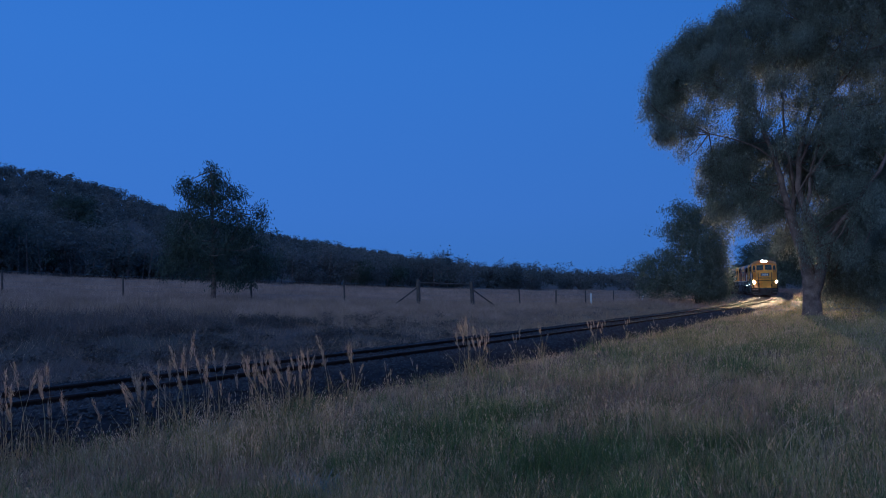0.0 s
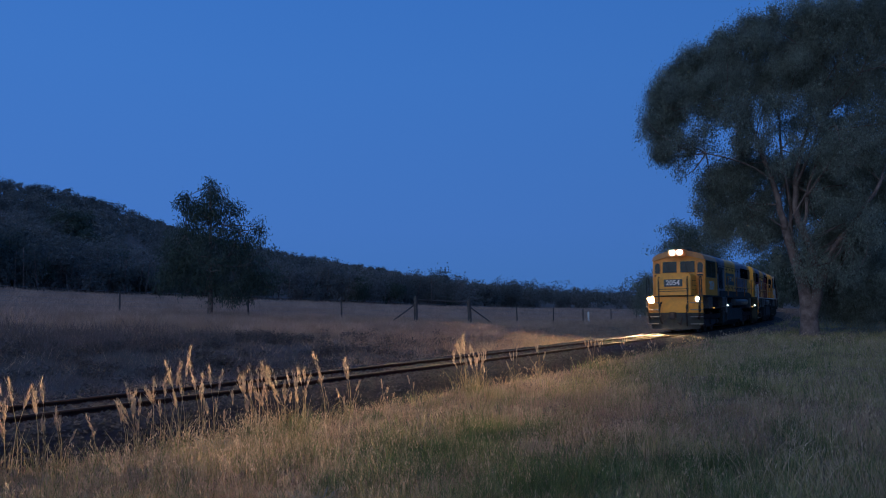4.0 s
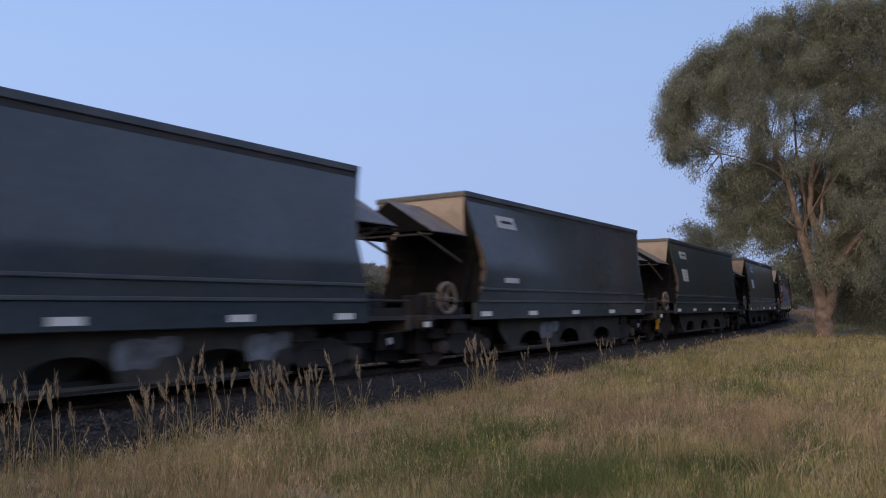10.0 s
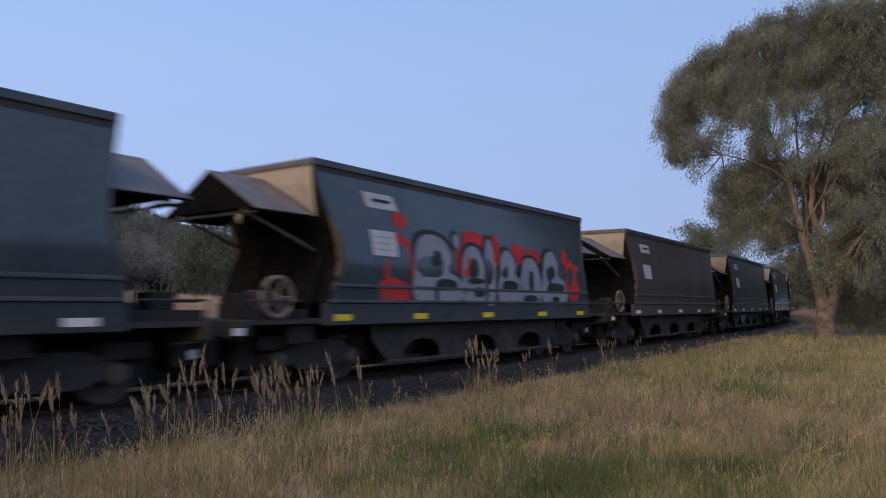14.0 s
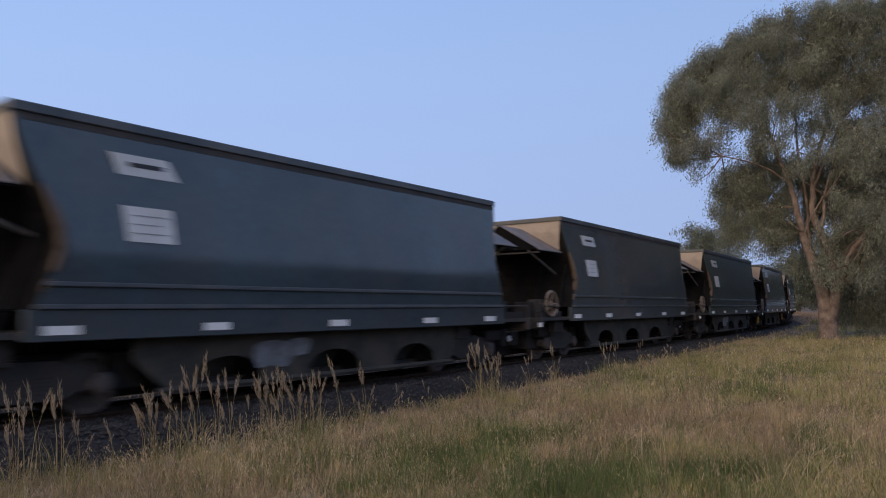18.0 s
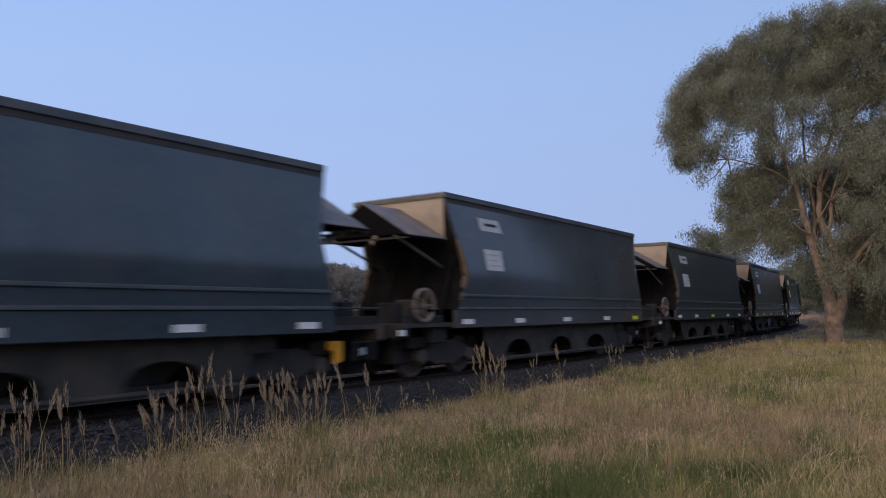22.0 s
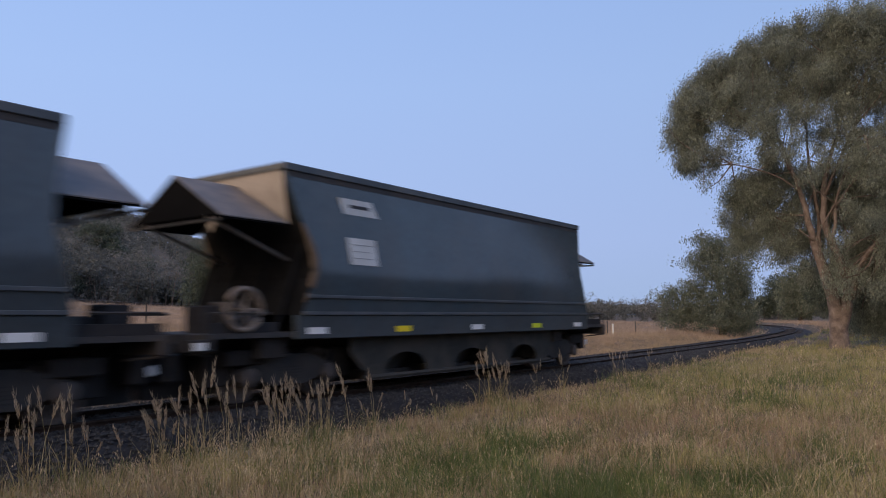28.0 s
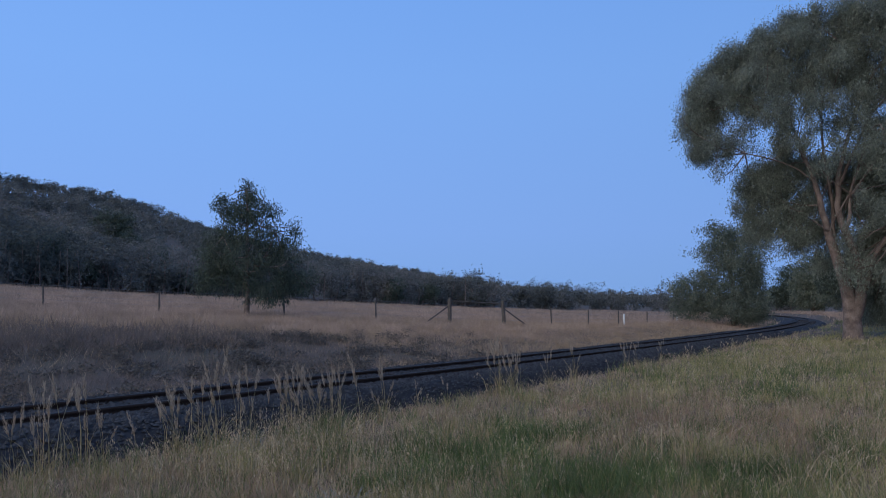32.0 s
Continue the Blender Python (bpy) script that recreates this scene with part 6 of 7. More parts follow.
    join("paddock_grass", [tufts(g, xx[near], yy[near], 34, 0.45, 0.15, 0.42, 0.010, 0.022, (0.2, 1.0), simple=True), tufts(g, xx[keep], yy[keep], 22, 0.6, 0.2, 0.5, 0.02, 0.042, (0.2, 1.0), simple=True)], M_PADDOCK, "dry golden paddock grass behind the fence", "grass")


def join(name, sets, mat, label, category):
    vs, fs, o = [], [], 0
    for v, f in sets:
        vs.append(v)
        fs.append(f + o)
        o += len(v)
    return raw(name, np.concatenate(vs), np.concatenate(fs), mat, label, category)



def seed_tuft(g, stalks, height, radius):
    """A tuft of tall reed-like grass: leaves, stems and feathery heads."""
    ob = tagged(new("tall_grass_tuft"), "tuft of tall dry grass with feathery seed heads beside the ballast", "grass tuft", "tall grass along the line")
    n = stalks
    a, rr = g.uniform(0, 6.28, n), radius * np.sqrt(g.random(n))
    pos = np.stack([rr * np.cos(a), rr * np.sin(a), np.full(n, -0.05)], -1)
    h = height * g.uniform(0.62, 1.05, n)
    lean = g.normal(2.6, 0.8, n)
    bend = g.uniform(0.05, 0.42, n)
    v, f = blades(pos, h, np.full(n, 0.007), lean, g.uniform(0, 3.14, n), bend)
    leaf_n = n * 7
    lp = np.repeat(pos, 7, 0) + g.normal(0, 0.04, (leaf_n, 3)) * (1, 1, 0)
    v1, f1 = blades(lp, np.repeat(h, 7) * g.uniform(0.25, 0.75, leaf_n), np.full(leaf_n, 0.008), g.uniform(0, 6.28, leaf_n), g.uniform(0, 3.14, leaf_n), g.uniform(0.15, 0.9, leaf_n))
    me = raw("reed_foliage", *joined([(v, f), (v1, f1)]), M_REED, "", "")
    me.parent = ob
    b = v.reshape(n, 5, 3)
    k = 62
    t = g.random((n, k)) ** 0.8
    start = b[:, 2] * 0.5 + b[:, 3] * 0.5
    d = b[:, 4] - start
    fuzz = 0.0115 * np.sin(np.pi * np.clip(t * 0.9 + 0.1, 0, 1))[..., None]
    p = b[:, 4][:, None] - d[:, None] * (t * 0.55)[..., None] + g.normal(0, 1, (n, k, 3)) * fuzz
    d = d / np.linalg.norm(d, axis=1)[:, None]
    q = np.repeat(d, k, 0) + g.normal(0, 0.17, (n * k, 3))
    ln_ = g.uniform(0.045, 0.10, n * k)[:, None]
    sd = np.cross(q, g.normal(0, 1, (n * k, 3)))
    sd *= 0.0029 / (np.linalg.norm(sd, axis=1)[:, None] + 1e-9)
    c = p.reshape(-1, 3)
    v2 = np.stack([c, c + q * ln_ * 0.4 + sd, c + q * ln_, c + q * ln_ * 0.4 - sd], 1).reshape(-1, 3)
    hd = raw("seed_plume", v2, np.arange(4 * n * k).reshape(-1, 4), M_PLUME, "pale feathery seed heads", "")
    hd.parent = ob
    return ob


def joined(sets):
    vs, fs, o = [], [], 0
    for v, f in sets:
        vs.append(v)
        fs.append(f + o)
        o += len(v)
    return np.concatenate(vs), np.concatenate(fs)


def build_tufts():
    g = np.random.default_rng(21)
    kinds = [seed_tuft(g, 4, 1.0, 0.08), seed_tuft(g, 6, 1.0, 0.13), seed_tuft(g, 2, 1.0, 0.04), seed_tuft(g, 11, 1.0, 0.22)]
    # place along the line, kind, height of the tips over the rails
    spots = [(3.0, 0, 0.45), (3.19, 0, 0.42), (3.44, 1, 0.68), (3.65, 0, 0.66), (3.88, 0, 0.36), (4.27, 2, 0.38), (4.56, 1, 0.49), (4.79, 3, 0.6), (5.19, 0, 0.85), (5.35, 2, 0.78), (5.57, 1, 0.66), (5.74, 2, 0.42), (6.22, 1, 0.5), (6.4, 1, 0.64), (6.59, 3, 0.58),
             (6.93, 3, 0.57), (7.15, 1, 0.5), (7.52, 2, 0.93), (7.8, 2, 0.31), (8.1, 0, 0.58), (8.88, 2, 0.36), (9.66, 2, 0.33), (11.16, 1, 0.80), (11.5, 3, 0.70), (11.93, 1, 0.54), (12.77, 0, 0.5), (14.2, 0, 0.64), (16.65, 1, 0.56), (17.6, 0, 0.5), (19.2, 0, 0.5), (21.4, 2, 0.45)]
    used = set()
    for i, (x, k, top) in enumerate(spots):
        y = CENTRE - 3.13 + g.uniform(-0.15, 0.15) + 0.0004 * x * x
        z = float(ground_z(x, y))
        m = pose(x, y, z, 0, 0, g.uniform(-70, 70))
        ob = kinds[k] if k not in used else copy_thing(kinds[k], m)
        used.add(k)
        ob.matrix_basis = m @ Matrix.Scale(max(0.6, top - z) * 1.02, 4)


def leafage(g, blobs, per_volume, length, width, hang=0.6, cluster=0.4, least=200, bunch=40, droop=0.8, slim=False):
    """Leaves in small bunches scattered through blobs of (centre, radii, fullness): kite-shaped, two triangles each, or slim ones of one."""
    pts = []
    for c, rad, full in blobs:
        rad = np.asarray(rad)
        n = max(least, int(per_volume * full * (rad[0] * rad[2]) ** 0.9))
        m = max(6, n // bunch)
        d = g.normal(0, 1, (m, 3))
        d /= np.linalg.norm(d, axis=1)[:, None]
        heart = np.asarray(c) + d * rad * (g.random((m, 1)) ** 0.42) * (1.05 + 0.18 * g.normal(0, 1, (m, 1)))
        pick = g.integers(0, m, n)
        pts.append(heart[pick] + g.normal(0, cluster * 0.45, (n, 3)) * np.array([1, 1, droop]))
    p = np.concatenate(pts)
    n = len(p)
    az = g.uniform(0, 6.28, n)
    dip = np.where(g.random(n) < hang, g.uniform(-1.5, -0.7, n), g.uniform(-0.7, 0.6, n))
    axis = np.stack([np.cos(az) * np.cos(dip), np.sin(az) * np.cos(dip), np.sin(dip)], -1)
    side = np.cross(axis, g.normal(0, 1, (n, 3)))
    side /= np.linalg.norm(side, axis=1)[:, None] + 1e-9
    ln_, wd = (length * g.uniform(0.7, 1.3, n))[:, None], (width * g.uniform(0.7, 1.3, n))[:, None]
    if slim:
        return np.stack([p + side * wd / 2, p + axis * ln_, p - side * wd / 2 + axis * ln_ * 0.2], 1).reshape(-1, 3), np.arange(3 * n).reshape(-1, 3)
    v = np.stack([p, p + axis * ln_ * 0.45 + side * wd / 2, p + axis * ln_, p + axis * ln_ * 0.45 - side * wd / 2], 1).reshape(-1, 3)
    return v, np.arange(4 * n).reshape(-1, 4)


build_grass()
build_tufts()


def limb(bm, points, r0, r1, sides=8, g=None):
    """A tapered crooked limb through points."""
    pts = [Vector(p) for p in points]
    fine = []
    for i in range(len(pts) - 1):
        p0, p1, p2, p3 = pts[max(i - 1, 0)], pts[i], pts[i + 1], pts[min(i + 2, len(pts) - 1)]
        for t in (0, 0.33, 0.66):
            fine.append(0.5 * ((2 * p1) + (p2 - p0) * t + (2 * p0 - 5 * p1 + 4 * p2 - p3) * t * t + (3 * p1 - p0 - 3 * p2 + p3) * t ** 3))
    fine.append(pts[-1])
    if g is not None:
        fine = [fine[0]] + [q + Vector(g.normal(0, 1, 3)) * 0.12 * (r0 + r1) for q in fine[1:-1]] + [fine[-1]]
    tube(bm, fine, 0, sides, [r0 + (r1 - r0) * k / (len(fine) - 1) for k in range(len(fine))])


class Plane:
    """Lays out a tree as seen from the camera: u to the right, h above its foot, d further away; metres."""

    def __init__(self, x, y, metre, foot_px):
        self.o = Vector((x, y, float(ground_z(x, y))))
        a = math.atan2(y, x)
        self.r, self.f = Vector((math.sin(a), -math.cos(a), 0)), Vector((math.cos(a), math.sin(a), 0))
        off = math.cos(math.radians(36.1) - a)
        self.m, self.mu, self.c = metre * off, metre * off * off, foot_px

    def at(self, px, py, d=0.0):
        return self.r * ((px - self.c[0]) * self.mu) + Vector((0, 0, (self.c[1] - py) * self.m)) + self.f * d


def build_tree(name, label, plane, stems, blobs, bark, leaf, seed, per, length, width, depth=1.0, twigs=0, hang=0.6, cluster=0.4, thick=1.0, bunch=40, droop=0.8, slim=False):
    """A tree: trunk and limbs in one tapered mesh each, crown of leaves. stems: (points, r0, r1); blobs: (x, y, rx, ry, fullness, depth) on the plane."""
    g = np.random.default_rng(seed)
    root = tagged(new(name), label, "tree")
    root.location = plane.o
    cs = []
    for bx, by, rx, ry, full, dd in blobs:
        cs.append((plane.at(bx, by, dd), (rx * plane.mu * depth, rx * plane.mu, ry * plane.m), full))
    for i, (pts, r0, r1) in enumerate(stems):
        bm = bmesh.new()
        limb(bm, [plane.at(*p) for p in pts], r0 * thick, r1 * thick, 12 if i == 0 else 8, g if i else None)
        part("trunk" if i == 0 else "limb", bm, bark, root, smooth=True)
    if twigs:
        bm = bmesh.new()
        ends = [plane.at(*q) for pts, r0, r1 in (stems[2:] if len(stems) > 5 else stems) if len(pts) > 3 or len(stems) < 5 for q in pts[len(pts) // 2:]]
        for c, rad, full in cs:
            c = Vector(c)
            nearest = sorted(ends, key=lambda q: (q - c).length)[:4]
            for k in range(twigs):
                e = nearest[k % len(nearest)]
                tip = c + Vector(g.normal(0, 0.5, 3) * np.array(rad))
                mid = (e + tip) / 2 + Vector(g.normal(0, 0.12, 3)) * (tip - e).length
                limb(bm, [e, mid, tip], 0.022 + 0.006 * (tip - e).length, 0.008, 4)
        tagged(part("twig_mass", bm, bark, root, "thin crooked twigs"), kind="stuff")
    v, f = leafage(g, cs, per, length, width, hang, cluster, 200, bunch, droop, slim)
    crown = raw("crown", v, f, leaf, "", "")
    crown.parent = root
    del crown["kind"]
    return root


def build_trees():
    # the great gum beside the line
    big = Plane(33.7, 5.35, 0.0262, (1455, 592))
    stems = [([(1457, 602, 0), (1458, 575, 0), (1457, 545, 0), (1452, 506, 0), (1437, 451, 0), (1422, 401, 0.1)], 0.66, 0.24),
             ([(1460, 575, 0.0), (1466, 548, -0.05), (1473, 522, -0.15), (1476, 498, -0.2), (1470, 451, -0.2), (1452, 405, -0.2), (1443, 355, 0), (1444, 310, 0.2), (1462, 250, 0.3), (1480, 190, 0.4)], 0.40, 0.09),
             ([(1422, 403, 0.1), (1415, 368, 0), (1408, 326, -0.1), (1390, 275, 0), (1374, 225, 0.2), (1350, 170, 0.4)], 0.23, 0.07),
             ([(1430, 425, 0.1), (1434, 370, 0.4), (1428, 310, 0.5), (1420, 250, 0.5), (1420, 170, 0.6)], 0.15, 0.05),
             ([(1482, 505, -0.3), (1493, 472, -0.7), (1506, 439, -0.9), (1531, 414, -1.0), (1547, 391, -1.0), (1590, 330, -0.8)], 0.20, 0.10),
             ([(1454, 408, -0.2), (1462, 372, -0.3), (1464, 338, -0.3), (1482, 290, -0.2), (1500, 230, 0)], 0.13, 0.05),
             ([(1404, 315, 0), (1375, 290, -0.5), (1330, 270, -0.7), (1280, 255, -0.8), (1230, 240, -0.8)], 0.065, 0.022),
             ([(1385, 270, 0), (1360, 215, -0.2), (1310, 170, -0.3), (1260, 150, -0.4)], 0.075, 0.025),
             ([(1442, 330, 0.2), (1470, 270, 0.2), (1505, 200, 0.3), (1530, 130, 0.4)], 0.11, 0.04),
             ([(1422, 200, 0.5), (1400, 140, 0.4), (1370, 90, 0.4)], 0.08, 0.03),
             ([(1480, 200, 0.4), (1490, 120, 0.4), (1470, 60, 0.4)], 0.09, 0.03),
             ([(1412, 355, 0), (1380, 350, 0.4), (1340, 340, 0.6), (1300, 330, 0.8)], 0.08, 0.03),
             ([(1464, 345, -0.3), (1480, 326, -0.6), (1497, 305, -0.8), (1535, 255, -1.0)], 0.10, 0.05),
             ([(1425, 402, 0), (1415, 395, -0.3), (1397, 382, -0.5)], 0.06, 0.03)]
    b = [(1203, 120, 38, 34, 1, 0), (1172, 190, 30, 48, 1, -0.4), (1205, 165, 38, 40, 1, 0.4), (1215, 235, 42, 30, 0.9, -0.5), (1188, 245, 22, 24, 0.7, -0.3), (1255, 100, 48, 38, 1, 0.3), (1255, 145, 46, 38, 1, -0.5), (1270, 225, 40, 26, 0.45, -0.7),
         (1318, 82, 54, 38, 1, 0.5), (1320, 130, 52, 40, 1, -0.6), (1300, 180, 30, 28, 0.5, -0.3), (1350, 190, 40, 34, 0.9, -1.0), (1345, 238, 26, 22, 0.6, -0.6), (1385, 62, 54, 40, 1, -0.3), (1395, 118, 50, 38, 1, 0.6),
         (1460, 52, 52, 42, 1, 0.5), (1450, 120, 50, 36, 0.8, -0.5), (1500, 130, 55, 45, 1, 0.7), (1540, 60, 62, 60, 1, -0.4), (1565, 150, 52, 55, 1, 0.4), (1510, 215, 48, 30, 0.5, 0.3), (1580, 230, 50, 40, 0.7, 0.6), (1440, 215, 40, 26, 0.35, 0.5),
         (1475, 14, 60, 26, 1, 0), (1560, 18, 80, 30, 1, 0), (1640, 60, 80, 90, 1, 0), (1660, 220, 70, 90, 1, 0),
         (1300, 322, 42, 34, 1, 0.8), (1268, 350, 24, 26, 0.8, 0.8), (1335, 300, 40, 34, 1, 0.4), (1325, 370, 48, 38, 1, 0.9), (1375, 345, 34, 40, 0.9, 0.9), (1360, 410, 40, 28, 0.9, 0.7), (1285, 392, 36, 22, 0.8, 1.0), (1390, 395, 30, 26, 0.8, 1.0), (1265, 310, 18, 18, 0.6, 0.8),
         (1480, 330, 40, 40, 0.35, 1.2), (1540, 340, 50, 55, 0.8, 0.9), (1600, 330, 50, 60, 1, 0.6), (1500, 420, 36, 40, 0.6, 1.4), (1560, 440, 50, 60, 1, 1.2), (1470, 440, 30, 50, 0.18, -0.6), (1452, 470, 18, 30, 0.1, -0.8), (1590, 510, 60, 50, 1, 1.5), (1420, 300, 40, 40, 0.12, -1.2), (1395, 240, 40, 36, 0.25, -1.3), (1480, 280, 50, 40, 0.15, -1.2), (1530, 300, 50, 40, 0.25, -1.4), (1510, 370, 46, 50, 0.2, -1.3), (1212, 92, 30, 22, 0.9, 0.2), (1262, 64, 36, 22, 0.9, -0.2), (1318, 42, 42, 22, 0.9, 0.3), (1376, 22, 42, 22, 0.9, -0.1), (1180, 128, 26, 28, 0.9, 0.2), (1300, 62, 44, 26, 0.9, 0.1), (1230, 84, 34, 26, 0.9, 0.1), (1390, 30, 44, 22, 0.9, 0.1), (1290, 285, 40, 22, 0.7, 0.5), (1550, 400, 50, 50, 0.7, -1.0), (1410, 180, 40, 30, 0.5, -0.9), (1480, 190, 40, 36, 0.6, -0.8), (1350, 260, 40, 30, 0.5, 0.2), (1400, 460, 24, 20, 0.4, 0.8), (1474, 490, 20, 20, 0.12, -0.9),
         (1360, 275, 36, 24, 0.7, 0.8), (1400, 285, 40, 30, 0.8, 1.2), (1450, 290, 40, 36, 0.9, 1.5), (1500, 280, 44, 40, 0.9, 1.4), (1550, 290, 44, 44, 1, 1.2), (1440, 350, 34, 40, 0.8, 1.6), (1490, 350, 40, 46, 1, 1.8),
         (1545, 370, 44, 50, 1, 1.6), (1432, 420, 26, 40, 0.7, 1.6), (1480, 440, 36, 44, 1, 1.8), (1530, 460, 44, 50, 1, 1.7), (1505, 525, 40, 40, 1, 2.0), (1555, 540, 50, 40, 1, 2.0), (1505, 250, 40, 30, 0.6, -0.8), (1560, 270, 44, 36, 0.7, -0.7),
         (1462, 425, 26, 26, 0.16, -1.0), (1482, 460, 22, 26, 0.22, -1.0), (1440, 470, 16, 24, 0.12, -0.9), (1530, 480, 40, 36, 0.5, -0.6), (1337, 38, 30, 14, 0.5, 0.1), (1420, 6, 26, 16, 0.5, 0.1), (1228, 288, 14, 14, 0.25, -0.5)]
    build_tree("gum_tree", "tall spreading gum tree with a pale forked trunk beside the railway", big, stems, b, M_BARK, M_LEAF, 1, 12000, 0.098, 0.036, 1.1, 2, hang=0.75, cluster=0.34, thick=0.64, bunch=150, droop=1.35, slim=True)
    # trees beyond the curve
    a = Plane(67.2, 19.8, 0.0537, (1300, 578))
    st = [([(1300, 585), (1303, 540), (1298, 490), (1290, 440)], 0.35, 0.12), ([(1300, 545), (1322, 510), (1332, 470)], 0.18, 0.06), ([(1300, 540), (1265, 510), (1245, 480)], 0.16, 0.05)]
    bl = [(1290, 420, 44, 22, 1, 0), (1268, 445, 36, 22, 0.9, 0.5), (1325, 430, 46, 26, 1, 0.8), (1300, 470, 55, 34, 1, -0.6), (1328, 478, 36, 40, 1, 0.3), (1250, 500, 44, 22, 0.9, -0.4), (1213, 508, 36, 16, 0.8, -0.3), (1290, 530, 66, 36, 1, -0.8), (1228, 545, 42, 28, 1, -0.2), (1326, 540, 30, 34, 1, -0.2), (1275, 405, 22, 10, 0.7, 0), (1342, 505, 18, 34, 1, 0.4), (1344, 556, 26, 18, 1, -0.2), (1318, 560, 30, 16, 1, -0.6)]
    build_tree("spreading_tree", "broad olive green tree beyond the line", a, st, bl, M_BARKD, M_LEAF3, 2, 2000, 0.2, 0.065, 1.0, 1, cluster=0.6)
    c = Plane(137.3, 27.4, 0.107, (1430, 578))
    st = [([(1430, 585), (1432, 540), (1428, 500)], 0.42, 0.14)]
    bl = [(1420, 520, 26, 34, 1, 0), (1450, 500, 36, 40, 1, 1), (1440, 545, 40, 30, 1, 0), (1480, 520, 36, 50, 1, 2), (1405, 555, 12, 18, 0.7, 0)]
    build_tree("roadside_tree", "dark tree behind the great gum", c, st, bl, M_BARKD, M_LEAF3, 3, 620, 0.42, 0.15, 1.0, 1, cluster=1.0)
    d = Plane(51.7, 6.2, 0.0402, (1545, 585))
    st = [([(1545, 590), (1540, 530), (1550, 470)], 0.25, 0.08), ([(1542, 545), (1580, 500), (1600, 450)], 0.12, 0.04)]
    bl = [(1545, 450, 46, 40, 1, 0.5), (1530, 510, 40, 44, 1, 0.8), (1580, 500, 50, 60, 1, 0), (1560, 555, 50, 26, 1, 0.2), (1620, 540, 60, 60, 1, 0), (1510, 555, 24, 24, 0.8, 1), (1600, 420, 50, 50, 1, 0)]
    build_tree("roadside_tree", "dark bushy tree behind the great gum", d, st, bl, M_BARKD, M_LEAF2, 4, 1100, 0.3, 0.11, 1.0, 1, cluster=0.6)
    # the young tree in the paddock
    y = Plane(24.9, 32.7, 0.0318, (437, 560))
    y.mu *= 1.18
    st = [([(437, 560), (438, 520), (436, 470), (436, 400), (434, 335)], 0.16, 0.03), ([(437, 500), (415, 455), (400, 420)], 0.07, 0.02), ([(437, 490), (465, 450), (480, 410)], 0.07, 0.02), ([(436, 450), (455, 400), (462, 365)], 0.05, 0.015)]
    bl = [(434, 326, 9, 12, 0.5, 0), (440, 342, 16, 14, 0.7, 0.2), (396, 362, 20, 18, 0.7, -0.2), (474, 368, 16, 16, 0.7, 0.1), (425, 380, 34, 24, 0.9, 0.2), (512, 398, 9, 16, 0.4, 0), (526, 500, 20, 26, 0.8, 0.3), (380, 500, 26, 22, 0.8, 0), (434, 350, 24, 18, 0.7, 0), (415, 370, 26, 20, 0.8, 0.3), (455, 374, 26, 22, 0.8, -0.3), (430, 405, 46, 28, 0.8, 0), (400, 430, 34, 36, 0.8, 0.4), (475, 415, 34, 28, 0.7, 0.2), (505, 405, 12, 16, 0.5, 0), (440, 455, 52, 34, 1, -0.4), (490, 450, 36, 34, 0.9, 0), (395, 475, 40, 34, 0.9, 0.2), (440, 500, 60, 30, 1, 0), (500, 490, 30, 30, 0.9, 0.3), (470, 525, 36, 16, 0.7, 0), (380, 455, 20, 24, 0.7, 0)]
    build_tree("young_tree", "young leafy gum tree in the dry paddock", y, st, bl, M_BARK, M_LEAF2, 5, 2100, 0.16, 0.045, 1.0, 2, hang=0.75, cluster=0.42)
    # bushes at the paddock's edge
    g = np.random.default_rng(9)
    for phi, r, s in ((62.3, 128, 2.0), (60.8, 124, 1.5), (65.8, 92, 1.3), (64.0, 90, 0.9), (68.5, 90, 1.4), (57.5, 96, 0.9), (49.8, 97, 0.8), (45.5, 110, 0.7), (41.5, 112, 0.9), (39.0, 118, 1.0), (35.0, 128, 0.8), (59.0, 105, 1.1),
                      (1.7, 50, 1.7), (4.2, 57, 1.9), (0.5, 60, 2.2), (4.9, 70, 2.0), (7.1, 97, 2.2), (8.7, 105, 2.4), (13.6, 172, 1.9), (12.7, 168, 2.3), (11.8, 175, 2.4), (10.6, 178, 2.6)):
        x, yy = r * math.cos(radians(phi)), r * math.sin(radians(phi))
        p = Plane(x, yy, 0.05 * s, (0, 0))
        bl = [(g.uniform(-25, 25), -g.uniform(25, 75), g.uniform(16, 30), g.uniform(14, 24), 1, g.uniform(-0.8, 0.8)) for k in range(6)]
        build_tree("bushy_tree", "dark green bushy tree against the forest edge", p, [([(0, 3), (3, -30), (-4, -60)], 0.12, 0.04)], bl, M_BARKD, M_LEAF2, int(r * 10), 600, 0.30, 0.11, 1.0, 1, cluster=0.6)


build_trees()


